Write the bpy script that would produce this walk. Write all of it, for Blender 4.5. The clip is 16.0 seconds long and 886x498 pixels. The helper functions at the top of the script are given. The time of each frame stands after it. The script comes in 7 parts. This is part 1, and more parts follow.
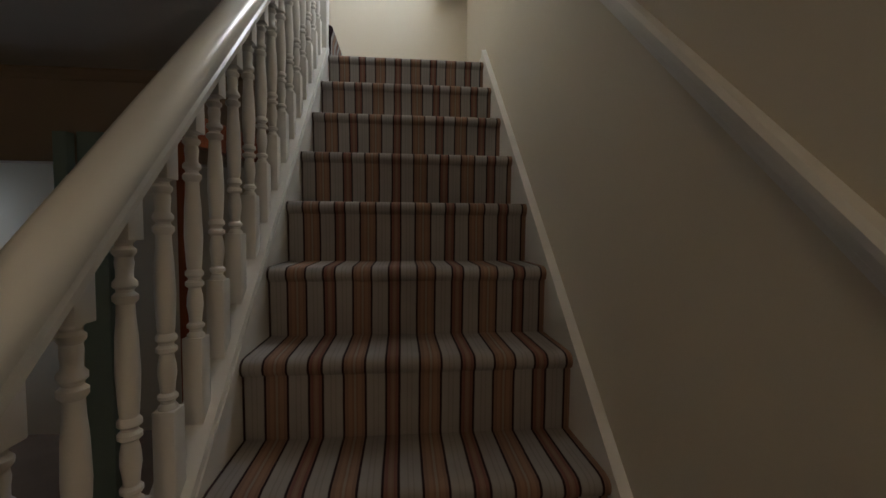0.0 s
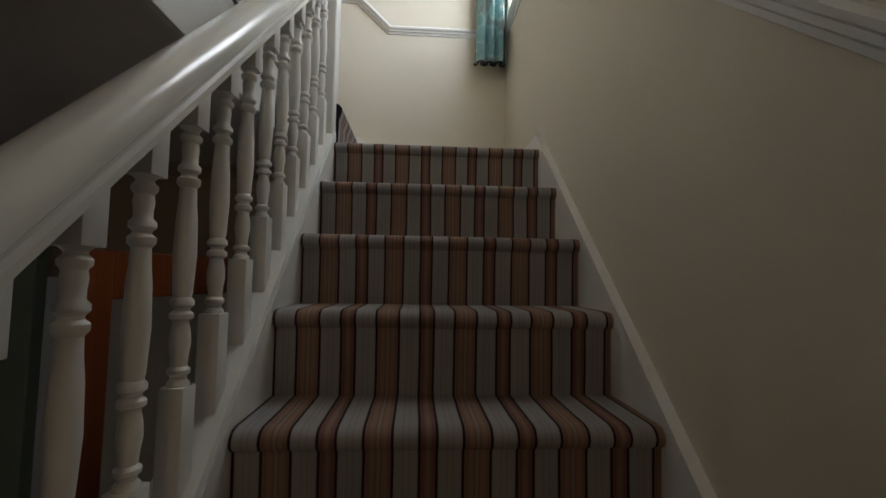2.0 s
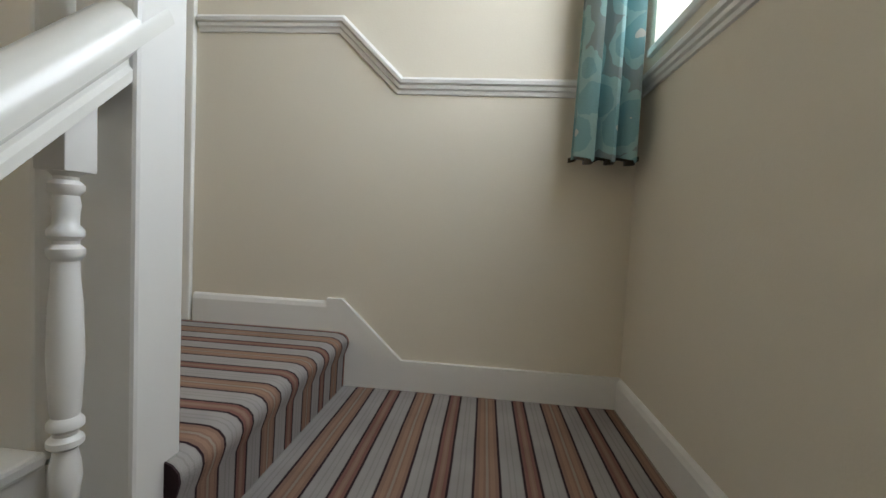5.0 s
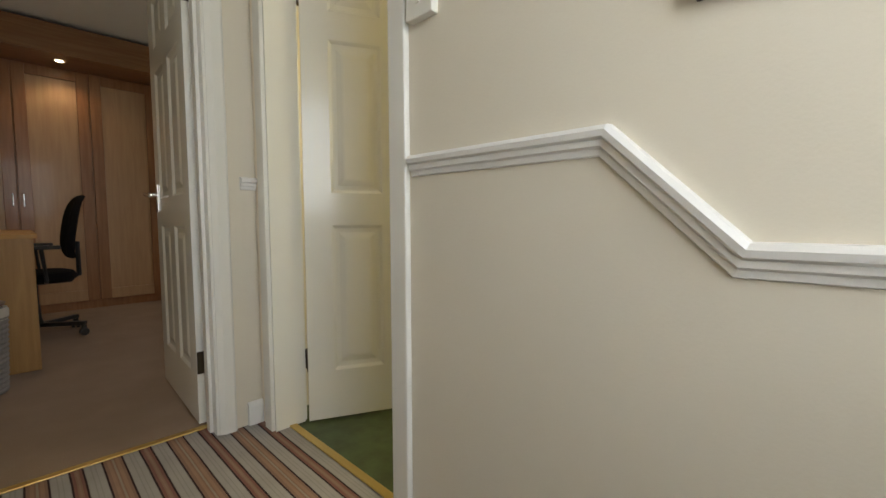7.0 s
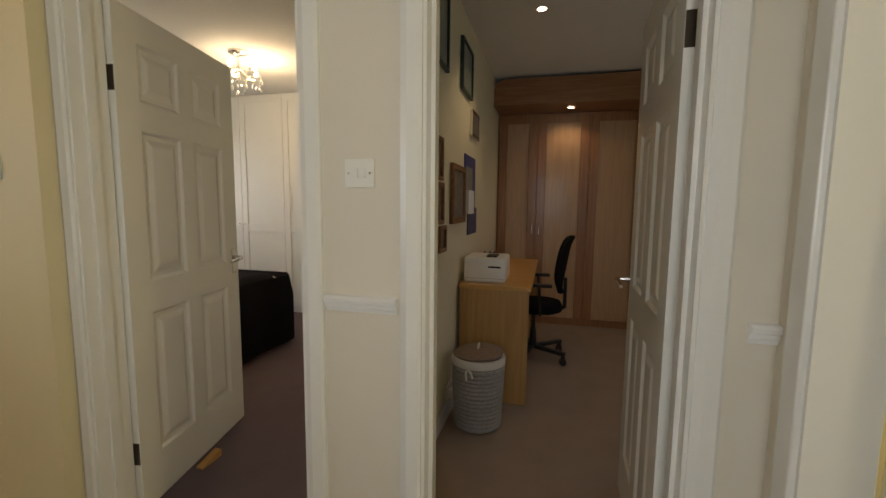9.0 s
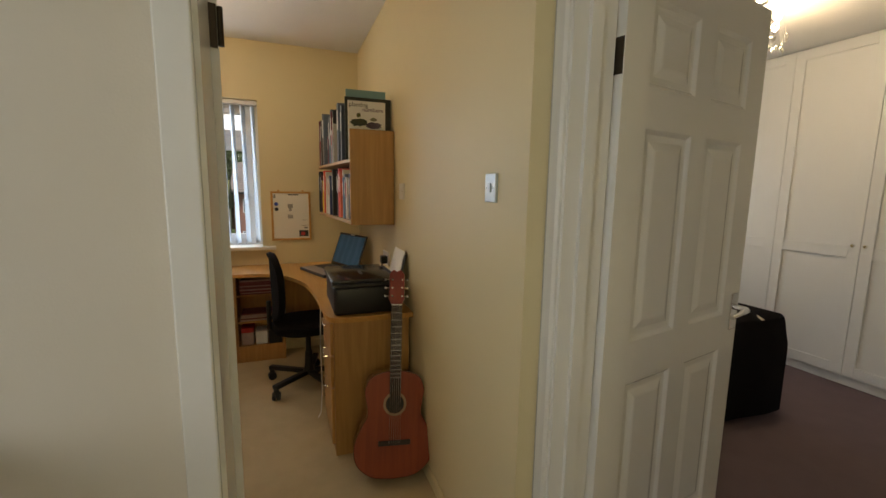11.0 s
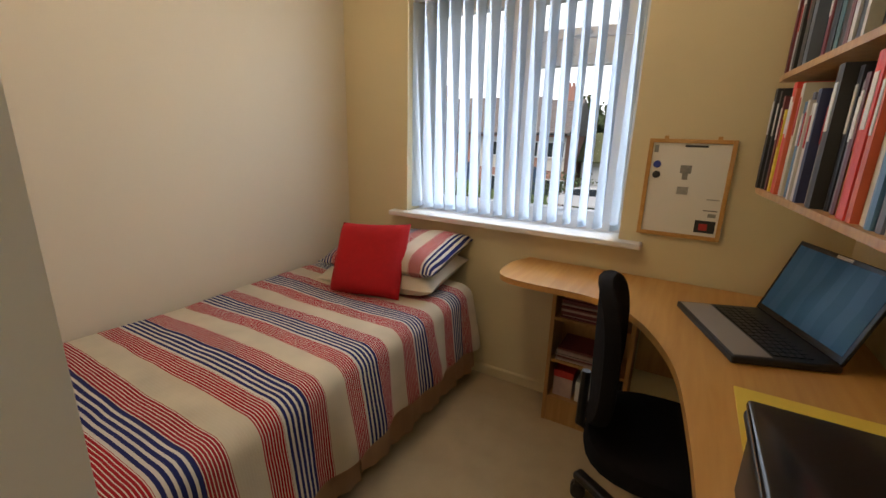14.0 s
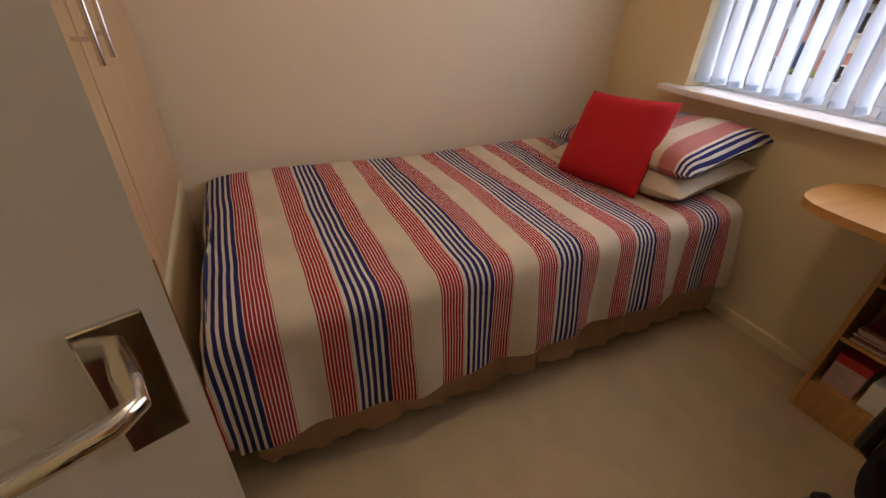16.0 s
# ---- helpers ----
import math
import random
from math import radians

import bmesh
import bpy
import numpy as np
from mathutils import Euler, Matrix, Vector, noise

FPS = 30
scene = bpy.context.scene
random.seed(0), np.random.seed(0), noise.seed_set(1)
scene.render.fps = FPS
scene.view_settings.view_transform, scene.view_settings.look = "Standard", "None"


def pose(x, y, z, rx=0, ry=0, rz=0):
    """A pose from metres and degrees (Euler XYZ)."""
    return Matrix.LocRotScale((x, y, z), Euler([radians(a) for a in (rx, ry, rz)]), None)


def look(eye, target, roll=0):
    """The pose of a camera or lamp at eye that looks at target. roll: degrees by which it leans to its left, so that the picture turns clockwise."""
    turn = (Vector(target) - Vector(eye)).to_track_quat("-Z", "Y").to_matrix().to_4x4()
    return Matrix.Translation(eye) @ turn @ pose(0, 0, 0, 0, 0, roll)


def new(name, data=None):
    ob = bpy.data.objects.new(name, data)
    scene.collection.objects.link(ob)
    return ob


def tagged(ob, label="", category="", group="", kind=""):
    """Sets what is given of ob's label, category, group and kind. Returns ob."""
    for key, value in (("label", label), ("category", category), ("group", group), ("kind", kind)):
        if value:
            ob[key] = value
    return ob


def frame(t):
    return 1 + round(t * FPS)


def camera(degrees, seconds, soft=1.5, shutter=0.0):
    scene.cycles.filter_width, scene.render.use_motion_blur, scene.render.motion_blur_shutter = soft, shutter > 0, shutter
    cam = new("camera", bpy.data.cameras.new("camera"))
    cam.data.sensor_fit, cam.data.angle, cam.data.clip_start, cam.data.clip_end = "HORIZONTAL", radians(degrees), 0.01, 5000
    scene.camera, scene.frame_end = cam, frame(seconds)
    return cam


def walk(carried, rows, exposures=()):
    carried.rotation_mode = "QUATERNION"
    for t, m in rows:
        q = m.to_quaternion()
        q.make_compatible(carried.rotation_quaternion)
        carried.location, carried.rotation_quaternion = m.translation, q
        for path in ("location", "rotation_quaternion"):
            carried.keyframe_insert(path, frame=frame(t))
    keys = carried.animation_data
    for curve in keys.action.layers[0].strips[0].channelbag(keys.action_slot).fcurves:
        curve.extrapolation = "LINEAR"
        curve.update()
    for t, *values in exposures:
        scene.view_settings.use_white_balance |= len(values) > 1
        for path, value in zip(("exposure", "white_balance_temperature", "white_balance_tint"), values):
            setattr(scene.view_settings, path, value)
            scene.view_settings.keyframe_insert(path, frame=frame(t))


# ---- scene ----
PATH = [
    (0, (-0.508, -2.339, -1.076), (-0.313, -0.351, -1.182), 0.4),
    (0.5, (-0.520, -2.251, -1.055), (-0.366, -0.259, -1.134), 0.5),
    (1, (-0.542, -2.104, -1.004), (-0.409, -0.108, -1.022), 0.6),
    (1.5, (-0.580, -1.909, -0.856), (-0.463, 0.086, -0.777), 0.6),
    (2, (-0.558, -1.696, -0.701), (-0.435, 0.296, -0.572), 0.9),
    (2.5, (-0.552, -1.501, -0.526), (-0.441, 0.490, -0.380), 0.8),
    (3, (-0.497, -1.312, -0.359), (-0.419, 0.683, -0.243), 0.6),
    (3.5, (-0.462, -1.136, -0.199), (-0.405, 0.863, -0.133), 0.5),
    (4, (-0.461, -0.938, -0.025), (-0.431, 1.061, -0.018), 1.0),
    (4.5, (-0.464, -0.736, 0.171), (-0.494, 1.262, 0.097), 2.2),
    (6.8, (-0.594, 0.048, 0.79), (-1.884, 1.57, 0.656), 0.2),
    (7, (-0.645, 0.08, 0.826), (-2.046, 1.501, 0.69), -0.2),
    (7.5, (-0.786, 0.164, 0.95), (-2.457, 1.254, 0.801), -0.3),
    (8, (-0.917, 0.306, 1.046), (-2.813, 0.92, 0.886), -0.1),
    (8.5, (-1.053, 0.291, 1.158), (-3.043, 0.344, 0.966), 0.2),
    (9, (-1.275, 0.241, 1.26), (-3.203, -0.248, 1.05), 0.6),
    (9.5, (-1.451, 0.209, 1.352), (-3.189, -0.755, 1.126), 0.5),
    (10, (-1.553, 0.02, 1.363), (-2.918, -1.42, 1.112), 0.8),
    (10.2, (-1.583, -0.06, 1.364), (-2.817, -1.613, 1.113), 0.9),
    (12.3, (-1.929, -1.25, 1.384), (-1.7, -3.212, 1.067), 0.3),
    (12.5, (-1.958, -1.391, 1.388), (-1.598, -3.332, 1.068), 0.4),
    (13, (-1.934, -1.661, 1.386), (-1.343, -3.541, 1.046), 0.5),
    (13.5, (-1.861, -1.906, 1.376), (-1.083, -3.705, 0.978), 0.8),
    (14, (-1.762, -2.114, 1.321), (-0.79, -3.783, 0.799), 1.6),
    (14.5, (-1.736, -2.248, 1.295), (-0.511, -3.672, 0.608), 1.8),
    (15, (-1.695, -2.292, 1.241), (-0.303, -3.445, 0.385), 2.2),
    (15.5, (-1.66, -2.304, 1.221), (-0.183, -3.208, 0.221), 2.6),
    (16, (-1.664, -2.304, 1.22), (-0.143, -3.056, 0.163), 2.6),
]
cam = camera(93.3, 16.0)
EXPOSURES = [(0.0, 0.95, 6800, 12), (1.5, 0.70, 6700, 11), (2.5, 0.33, 6500, 11), (3.2, 0.20, 6300, 10), (4.0, 0.42, 6500, 11), (4.5, 0.40, 6600, 11),
             (7.0, 0.24, 7200, 12), (8.5, -0.02, 7500, 15), (10.0, -0.15, 7300, 13), (12.5, -0.24, 6900, 14), (14.5, -0.12, 6700, 15), (16.0, -0.24, 7200, 28)]
walk(cam, [(t, look(eye, target, roll)) for t, eye, target, roll in PATH], EXPOSURES)

# world, sun, lamps
world = bpy.data.worlds.new("world")
scene.world = world
world.use_nodes = True
wn = world.node_tree
sky = wn.nodes.new("ShaderNodeTexSky")
sky.sky_type = "NISHITA"
sky.sun_disc = False
sky.sun_elevation = radians(62)
sky.sun_rotation = radians(27)
sky.air_density, sky.dust_density, sky.ozone_density = 1.0, 4.0, 1.0
wn.links.new(sky.outputs[0], wn.nodes["Background"].inputs[0])
wn.nodes["Background"].inputs[1].default_value = 0.15


def lamp(name, kind, energy, color, m, size=0.1, size_y=None, angle=None):
    d = bpy.data.lights.new(name, kind)
    d.energy, d.color = energy, color
    if kind == "AREA":
        d.size = size
        if size_y:
            d.shape, d.size_y = "RECTANGLE", size_y
    elif kind in ("POINT", "SPOT"):
        d.shadow_soft_size = size
    if kind == "SPOT" and angle:
        d.spot_size, d.spot_blend = radians(angle), 0.6
    if kind == "SUN":
        d.angle = radians(size)
    ob = new(name, d)
    ob.matrix_world = m
    return ob


WARM = (1.0, 0.78, 0.50)
DAY = (0.80, 0.90, 1.0)
lamp("sun", "SUN", 3.5, (1.0, 0.97, 0.92), look((0, 0, 30), (-7, -14, 0)), size=14)
lamp("window_light_box", "AREA", 14, DAY, look((-0.935, -4.17, 1.46), (-0.935, 0, 1.2)), 1.12, 1.1)
lamp("window_light_stair", "AREA", 18, DAY, look((0.10, 0.16, 1.40), (-2, 0.16, 1.0)), 0.9, 1.1)
lamp("window_light_study", "AREA", 3.2, DAY, look((-4.1, 2.48, 1.5), (-4.1, 0, 1.0)), 1.3, 1.1)
# Added daylight fill for the main bedroom, whose window is out of view.
lamp("window_light_master", "AREA", 9, DAY, look((-4.3, -4.05, 1.5), (-4.3, 0, 1.0)), 1.5, 1.1)
# Added yellow fill that brightens the bathroom door; no window is built there.
lamp("window_light_bath", "AREA", 17, (1.0, 0.90, 0.48), look((-1.6, 2.38, 1.6), (-1.9, 0, 1.0)), 0.8, 0.8)
lamp("lamp_box_room", "POINT", 12.5, WARM, pose(-1.0, -3.0, 2.2), 0.09)
lamp("lamp_landing", "POINT", 0.55, WARM, pose(-1.62, -0.25, 2.25), 0.06)
lamp("lamp_study", "SPOT", 9, WARM, pose(-4.07, 0.15, 2.45), 0.04, angle=120)
lamp("lamp_wardrobe", "SPOT", 5, WARM, pose(-5.60, 0.40, 2.195), 0.03, angle=130)
lamp("lamp_master", "POINT", 16, WARM, pose(-4.47, -2.22, 2.22), 0.08)
lamp("lamp_hall", "POINT", 2.8, (1.0, 0.80, 0.56), pose(-0.6, -3.3, -0.5), 0.1)


# ---- materials ----
def mat(name, color, rough=0.6, metal=0.0, var=0.06, scale=6.0, bump=0.0, bscale=60.0, spec=0.5, coat=0.0, emit=0.0):
    m = bpy.data.materials.new(name)
    m.use_nodes = True
    n, l = m.node_tree.nodes, m.node_tree.links
    b = n["Principled BSDF"]
    b.inputs["Roughness"].default_value = rough
    b.inputs["Metallic"].default_value = metal
    b.inputs["Specular IOR Level"].default_value = spec
    b.inputs["Coat Weight"].default_value = coat
    tc = n.new("ShaderNodeTexCoord")
    t1 = n.new("ShaderNodeTexNoise")
    t1.inputs["Scale"].default_value = scale
    t1.inputs["Detail"].default_value = 6
    l.new(tc.outputs["Object"], t1.inputs["Vector"])
    mix = n.new("ShaderNodeMix")
    mix.data_type = "RGBA"
    mix.inputs[6].default_value = (*[c * (1 - var) for c in color], 1)
    mix.inputs[7].default_value = (*[min(1, c * (1 + var)) for c in color], 1)
    l.new(t1.outputs["Fac"], mix.inputs[0])
    l.new(mix.outputs[2], b.inputs["Base Color"])
    if bump:
        t2 = n.new("ShaderNodeTexNoise")
        t2.inputs["Scale"].default_value = bscale
        t2.inputs["Detail"].default_value = 4
        l.new(tc.outputs["Object"], t2.inputs["Vector"])
        bp = n.new("ShaderNodeBump")
        bp.inputs["Strength"].default_value = bump
        bp.inputs["Distance"].default_value = 0.003
        l.new(t2.outputs["Fac"], bp.inputs["Height"])
        l.new(bp.outputs[0], b.inputs["Normal"])
    if emit:
        b.inputs["Emission Color"].default_value = (*color, 1)
        b.inputs["Emission Strength"].default_value = emit
    return m


def ramp_mat(name, axis, period, bands, rough=0.9, warp=0.004, bump=0.35, bscale=350.0, offset=0.0, sheen=0.0, line=0.0):
    """Stripes along one object axis: bands is a list of (width, color); their widths add up to the period."""
    m = mat(name, (0.5, 0.5, 0.5), rough, bump=bump, bscale=bscale, spec=0.2)
    n, l = m.node_tree.nodes, m.node_tree.links
    b = n["Principled BSDF"]
    b.inputs["Sheen Weight"].default_value = sheen
    tc = n.new("ShaderNodeTexCoord")
    sep = n.new("ShaderNodeSeparateXYZ")
    l.new(tc.outputs["Object"], sep.inputs[0])
    wob = n.new("ShaderNodeTexNoise")
    wob.inputs["Scale"].default_value = 5.0
    l.new(tc.outputs["Object"], wob.inputs["Vector"])
    a = n.new("ShaderNodeMath")
    a.operation = "MULTIPLY_ADD"
    l.new(wob.outputs["Fac"], a.inputs[0])
    a.inputs[1].default_value = warp
    l.new(sep.outputs[axis], a.inputs[2])
    s = n.new("ShaderNodeMath")
    s.operation = "MULTIPLY_ADD"
    l.new(a.outputs[0], s.inputs[0])
    s.inputs[1].default_value = 1 / period
    s.inputs[2].default_value = 40.0 + offset
    f = n.new("ShaderNodeMath")
    f.operation = "FRACT"
    l.new(s.outputs[0], f.inputs[0])
    r = n.new("ShaderNodeValToRGB")
    r.color_ramp.interpolation = "CONSTANT"
    pos, first = 0.0, True
    for w, c in bands:
        e = r.color_ramp.elements[0] if first else r.color_ramp.elements.new(pos / period)
        e.position = pos / period
        e.color = (*c, 1)
        first = False
        pos += w
    r.color_ramp.elements.remove(r.color_ramp.elements[-1]) if r.color_ramp.elements[-1].position == 1.0 else None
    l.new(f.outputs[0], r.inputs[0])
    t = n.new("ShaderNodeTexNoise")
    t.inputs["Scale"].default_value = 7.0
    t.inputs["Detail"].default_value = 8
    l.new(tc.outputs["Object"], t.inputs["Vector"])
    mx = n.new("ShaderNodeMix")
    mx.data_type, mx.blend_type = "RGBA", "MULTIPLY"
    mx.inputs[0].default_value = 1.0
    cr = n.new("ShaderNodeValToRGB")
    cr.color_ramp.elements[0].position, cr.color_ramp.elements[1].position = 0.3, 0.75
    cr.color_ramp.elements[0].color, cr.color_ramp.elements[1].color = (0.80, 0.80, 0.80, 1), (1, 1, 1, 1)
    l.new(t.outputs["Fac"], cr.inputs[0])
    l.new(r.outputs[0], mx.inputs[6])
    l.new(cr.outputs[0], mx.inputs[7])
    l.new(mx.outputs[2], b.inputs["Base Color"])
    return m


def wood(name, c1, c2, rough=0.4, axis=2, stretch=14.0, coat=0.1, scale=3.0):
    m = mat(name, c1, rough, coat=coat)
    n, l = m.node_tree.nodes, m.node_tree.links
    b = n["Principled BSDF"]
    tc = n.new("ShaderNodeTexCoord")
    mp = n.new("ShaderNodeMapping")
    v = [stretch] * 3
    v[axis] = 1.0
    mp.inputs["Scale"].default_value = v
    l.new(tc.outputs["Object"], mp.inputs["Vector"])
    t = n.new("ShaderNodeTexNoise")
    t.inputs["Scale"].default_value = scale
    t.inputs["Detail"].default_value = 9
    t.inputs["Distortion"].default_value = 0.4
    l.new(mp.outputs[0], t.inputs["Vector"])
    cr = n.new("ShaderNodeValToRGB")
    cr.color_ramp.elements[0].position, cr.color_ramp.elements[1].position = 0.35, 0.68
    cr.color_ramp.elements[0].color, cr.color_ramp.elements[1].color = (*c1, 1), (*c2, 1)
    l.new(t.outputs["Fac"], cr.inputs[0])
    l.new(cr.outputs[0], b.inputs["Base Color"])
    return m


def glass_mat(name):
    m = bpy.data.materials.new(name)
    m.use_nodes = True
    n, l = m.node_tree.nodes, m.node_tree.links
    b = n["Principled BSDF"]
    b.inputs["Base Color"].default_value = (1, 1, 1, 1)
    b.inputs["Roughness"].default_value = 0.02
    b.inputs["Transmission Weight"].default_value = 1.0
    b.inputs["IOR"].default_value = 1.1
    return m


M_WALL = mat("cream_wallpaper", (0.72, 0.66, 0.55), 0.75, var=0.03, scale=2.5, bump=0.12, bscale=180)
M_WALLB = mat("box_room_paint", (0.73, 0.63, 0.39), 0.5, var=0.03, scale=2.0, bump=0.12, bscale=120)
M_WALLBL = mat("box_room_side_paint", (0.73, 0.66, 0.51), 0.7, var=0.03, scale=2.0, bump=0.12, bscale=120)
M_WALLD = mat("study_paint", (0.74, 0.68, 0.50), 0.7, var=0.03, scale=2.0, bump=0.12, bscale=120)
M_WALLM = mat("master_paint", (0.78, 0.76, 0.70), 0.7, var=0.03, scale=2.0, bump=0.12, bscale=120)
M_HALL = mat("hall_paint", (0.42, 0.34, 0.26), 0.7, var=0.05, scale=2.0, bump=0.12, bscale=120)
M_CEIL = mat("ceiling_paint", (0.78, 0.77, 0.74), 0.85, var=0.04, scale=4.0, bump=0.5, bscale=45)
M_GLOSS = mat("white_gloss_paint", (0.80, 0.79, 0.74), 0.22, var=0.02, scale=4.0, bump=0.06, bscale=25, coat=0.2)
M_TRIM = mat("white_trim_paint", (0.80, 0.79, 0.76), 0.32, var=0.02, scale=4.0, bump=0.05, bscale=30)
M_UPVC = mat("white_upvc", (0.82, 0.84, 0.86), 0.3, var=0.01)
M_CARPET_B = mat("beige_carpet", (0.50, 0.40, 0.25), 0.95, var=0.14, scale=9.0, bump=1.0, bscale=260, spec=0.1)
M_CARPET_D = mat("brown_carpet", (0.34, 0.25, 0.19), 0.95, var=0.16, scale=5.0, bump=1.0, bscale=260, spec=0.1)
M_CARPET_M = mat("mauve_carpet", (0.15, 0.11, 0.12), 0.95, var=0.14, scale=6.0, bump=1.0, bscale=260, spec=0.1)
M_CHROME = mat("chrome", (0.75, 0.74, 0.72), 0.12, 1.0, var=0.02)
M_BRASS = mat("brass", (0.66, 0.47, 0.17), 0.42, 1.0, var=0.05)
M_DARKMETAL = mat("dark_metal", (0.06, 0.045, 0.03), 0.4, 0.7, var=0.2)
M_BLACK = mat("black_plastic", (0.012, 0.012, 0.013), 0.4, var=0.2, bump=0.1, bscale=200)
M_BLACKG = mat("glossy_black_plastic", (0.012, 0.012, 0.014), 0.16, var=0.2)
M_FABRIC = mat("black_fabric", (0.010, 0.009, 0.010), 0.95, var=0.3, bump=0.6, bscale=400, spec=0.1)
M_OAK = wood("light_oak", (0.54, 0.27, 0.065), (0.61, 0.33, 0.095), 0.42, axis=1)
M_OAKV = wood("light_oak_upright", (0.42, 0.22, 0.07), (0.52, 0.29, 0.10), 0.45, axis=2)
M_OAKW = wood("oak_wardrobe", (0.46, 0.28, 0.15), (0.52, 0.33, 0.18), 0.42, axis=2)
M_OAKR = wood("oak_wardrobe_rail", (0.28, 0.125, 0.052), (0.36, 0.17, 0.075), 0.38, axis=2)
M_REDWOOD = wood("red_brown_wood", (0.22, 0.05, 0.015), (0.32, 0.08, 0.025), 0.35, axis=2)
M_WHITEP = mat("white_plastic", (0.80, 0.78, 0.72), 0.3, var=0.01)
M_PAPER = mat("paper", (0.80, 0.80, 0.78), 0.8, var=0.03)
M_GLASS = glass_mat("window_glass")
GREY, GREYD, RUST, MAR, BRN, DARK = (0.36, 0.34, 0.33), (0.31, 0.29, 0.28), (0.32, 0.195, 0.14), (0.22, 0.105, 0.085), (0.26, 0.155, 0.115), (0.035, 0.018, 0.022)
GREYS = [(0.0025, GREYD), (0.013, GREY), (0.0035, GREYD), (0.008, GREY), (0.0035, GREYD), (0.013, GREY), (0.0025, GREYD)]
STRIPES = [(0.005, DARK)] + GREYS + [(0.005, DARK), (0.009, BRN), (0.009, RUST), (0.004, BRN), (0.006, (0.31, 0.25, 0.20)), (0.004, BRN), (0.009, RUST), (0.008, BRN),
           (0.005, DARK)] + GREYS + [(0.005, DARK), (0.008, MAR), (0.004, BRN), (0.005, (0.29, 0.18, 0.14)), (0.004, BRN), (0.0075, MAR)]
PER = sum(w for w, _ in STRIPES)
M_STRIPE_X = ramp_mat("striped_carpet_x", 0, PER, STRIPES, offset=(0.8935 / PER) % 1)
M_STRIPE_Y = ramp_mat("striped_carpet_y", 1, PER, STRIPES)


# ---- builders ----
def box(bm, x0, y0, z0, x1, y1, z1, bevel=0.0, seg=2, m=None):
    x0, x1 = min(x0, x1), max(x0, x1)
    y0, y1 = min(y0, y1), max(y0, y1)
    z0, z1 = min(z0, z1), max(z0, z1)
    vs = [bm.verts.new(p) for p in ((x0, y0, z0), (x1, y0, z0), (x1, y1, z0), (x0, y1, z0), (x0, y0, z1), (x1, y0, z1), (x1, y1, z1), (x0, y1, z1))]
    fs = [bm.faces.new([vs[i] for i in f]) for f in ((0, 3, 2, 1), (4, 5, 6, 7), (0, 1, 5, 4), (1, 2, 6, 5), (2, 3, 7, 6), (3, 0, 4, 7))]
    if bevel:
        es = list({e for f in fs for e in f.edges})
        r = bmesh.ops.bevel(bm, geom=es, offset=bevel, segments=seg, affect="EDGES", profile=0.5)
        vs = list({v for f in r["faces"] for v in f.verts} | {v for v in vs if v.is_valid})
    if m is not None:
        bmesh.ops.transform(bm, matrix=m, verts=vs)
    return vs


def prism(bm, pts, depth, axis=2, at=0.0, m=None):
    """A closed outline (2D points) drawn out along an axis from at to at + depth."""
    def p3(a, b, c):
        return {0: (c, a, b), 1: (a, c, b), 2: (a, b, c)}[axis]
    lo = [bm.verts.new(p3(a, b, at)) for a, b in pts]
    hi = [bm.verts.new(p3(a, b, at + depth)) for a, b in pts]
    bm.faces.new(lo)
    bm.faces.new(hi[::-1])
    n = len(pts)
    for i in range(n):
        bm.faces.new((lo[i], hi[i], hi[(i + 1) % n], lo[(i + 1) % n]))
    if m is not None:
        bmesh.ops.transform(bm, matrix=m, verts=lo + hi)
    return lo + hi


def lathe(bm, prof, seg=20, m=None, cap=True):
    """Turns a profile of (radius, height) round z."""
    rings = []
    for r, z in prof:
        rings.append([bm.verts.new((r * math.cos(2 * math.pi * i / seg), r * math.sin(2 * math.pi * i / seg), z)) for i in range(seg)])
    for a, b in zip(rings, rings[1:]):
        for i in range(seg):
            bm.faces.new((a[i], a[(i + 1) % seg], b[(i + 1) % seg], b[i]))
    if cap:
        bm.faces.new(rings[0][::-1])
        bm.faces.new(rings[-1])
    vs = [v for r in rings for v in r]
    if m is not None:
        bmesh.ops.transform(bm, matrix=m, verts=vs)
    return vs


def tube(bm, pts, r, seg=10, closed=False):
    """A round rod along points."""
    pts = [Vector(p) for p in pts]
    rings = []
    n = len(pts)
    up = Vector((0, 0, 1))
    for i, p in enumerate(pts):
        d = (pts[min(i + 1, n - 1)] - pts[max(i - 1, 0)]).normalized()
        u = up if abs(d.dot(up)) < 0.95 else Vector((1, 0, 0))
        a = d.cross(u).normalized()
        b = d.cross(a).normalized()
        rr = r[i] if isinstance(r, (list, tuple)) else r
        rings.append([bm.verts.new(p + (a * math.cos(t) + b * math.sin(t)) * rr) for t in [2 * math.pi * k / seg for k in range(seg)]])
    for p, q in zip(rings, rings[1:]):
        for i in range(seg):
            bm.faces.new((p[i], p[(i + 1) % seg], q[(i + 1) % seg], q[i]))
    bm.faces.new(rings[0][::-1])
    bm.faces.new(rings[-1])


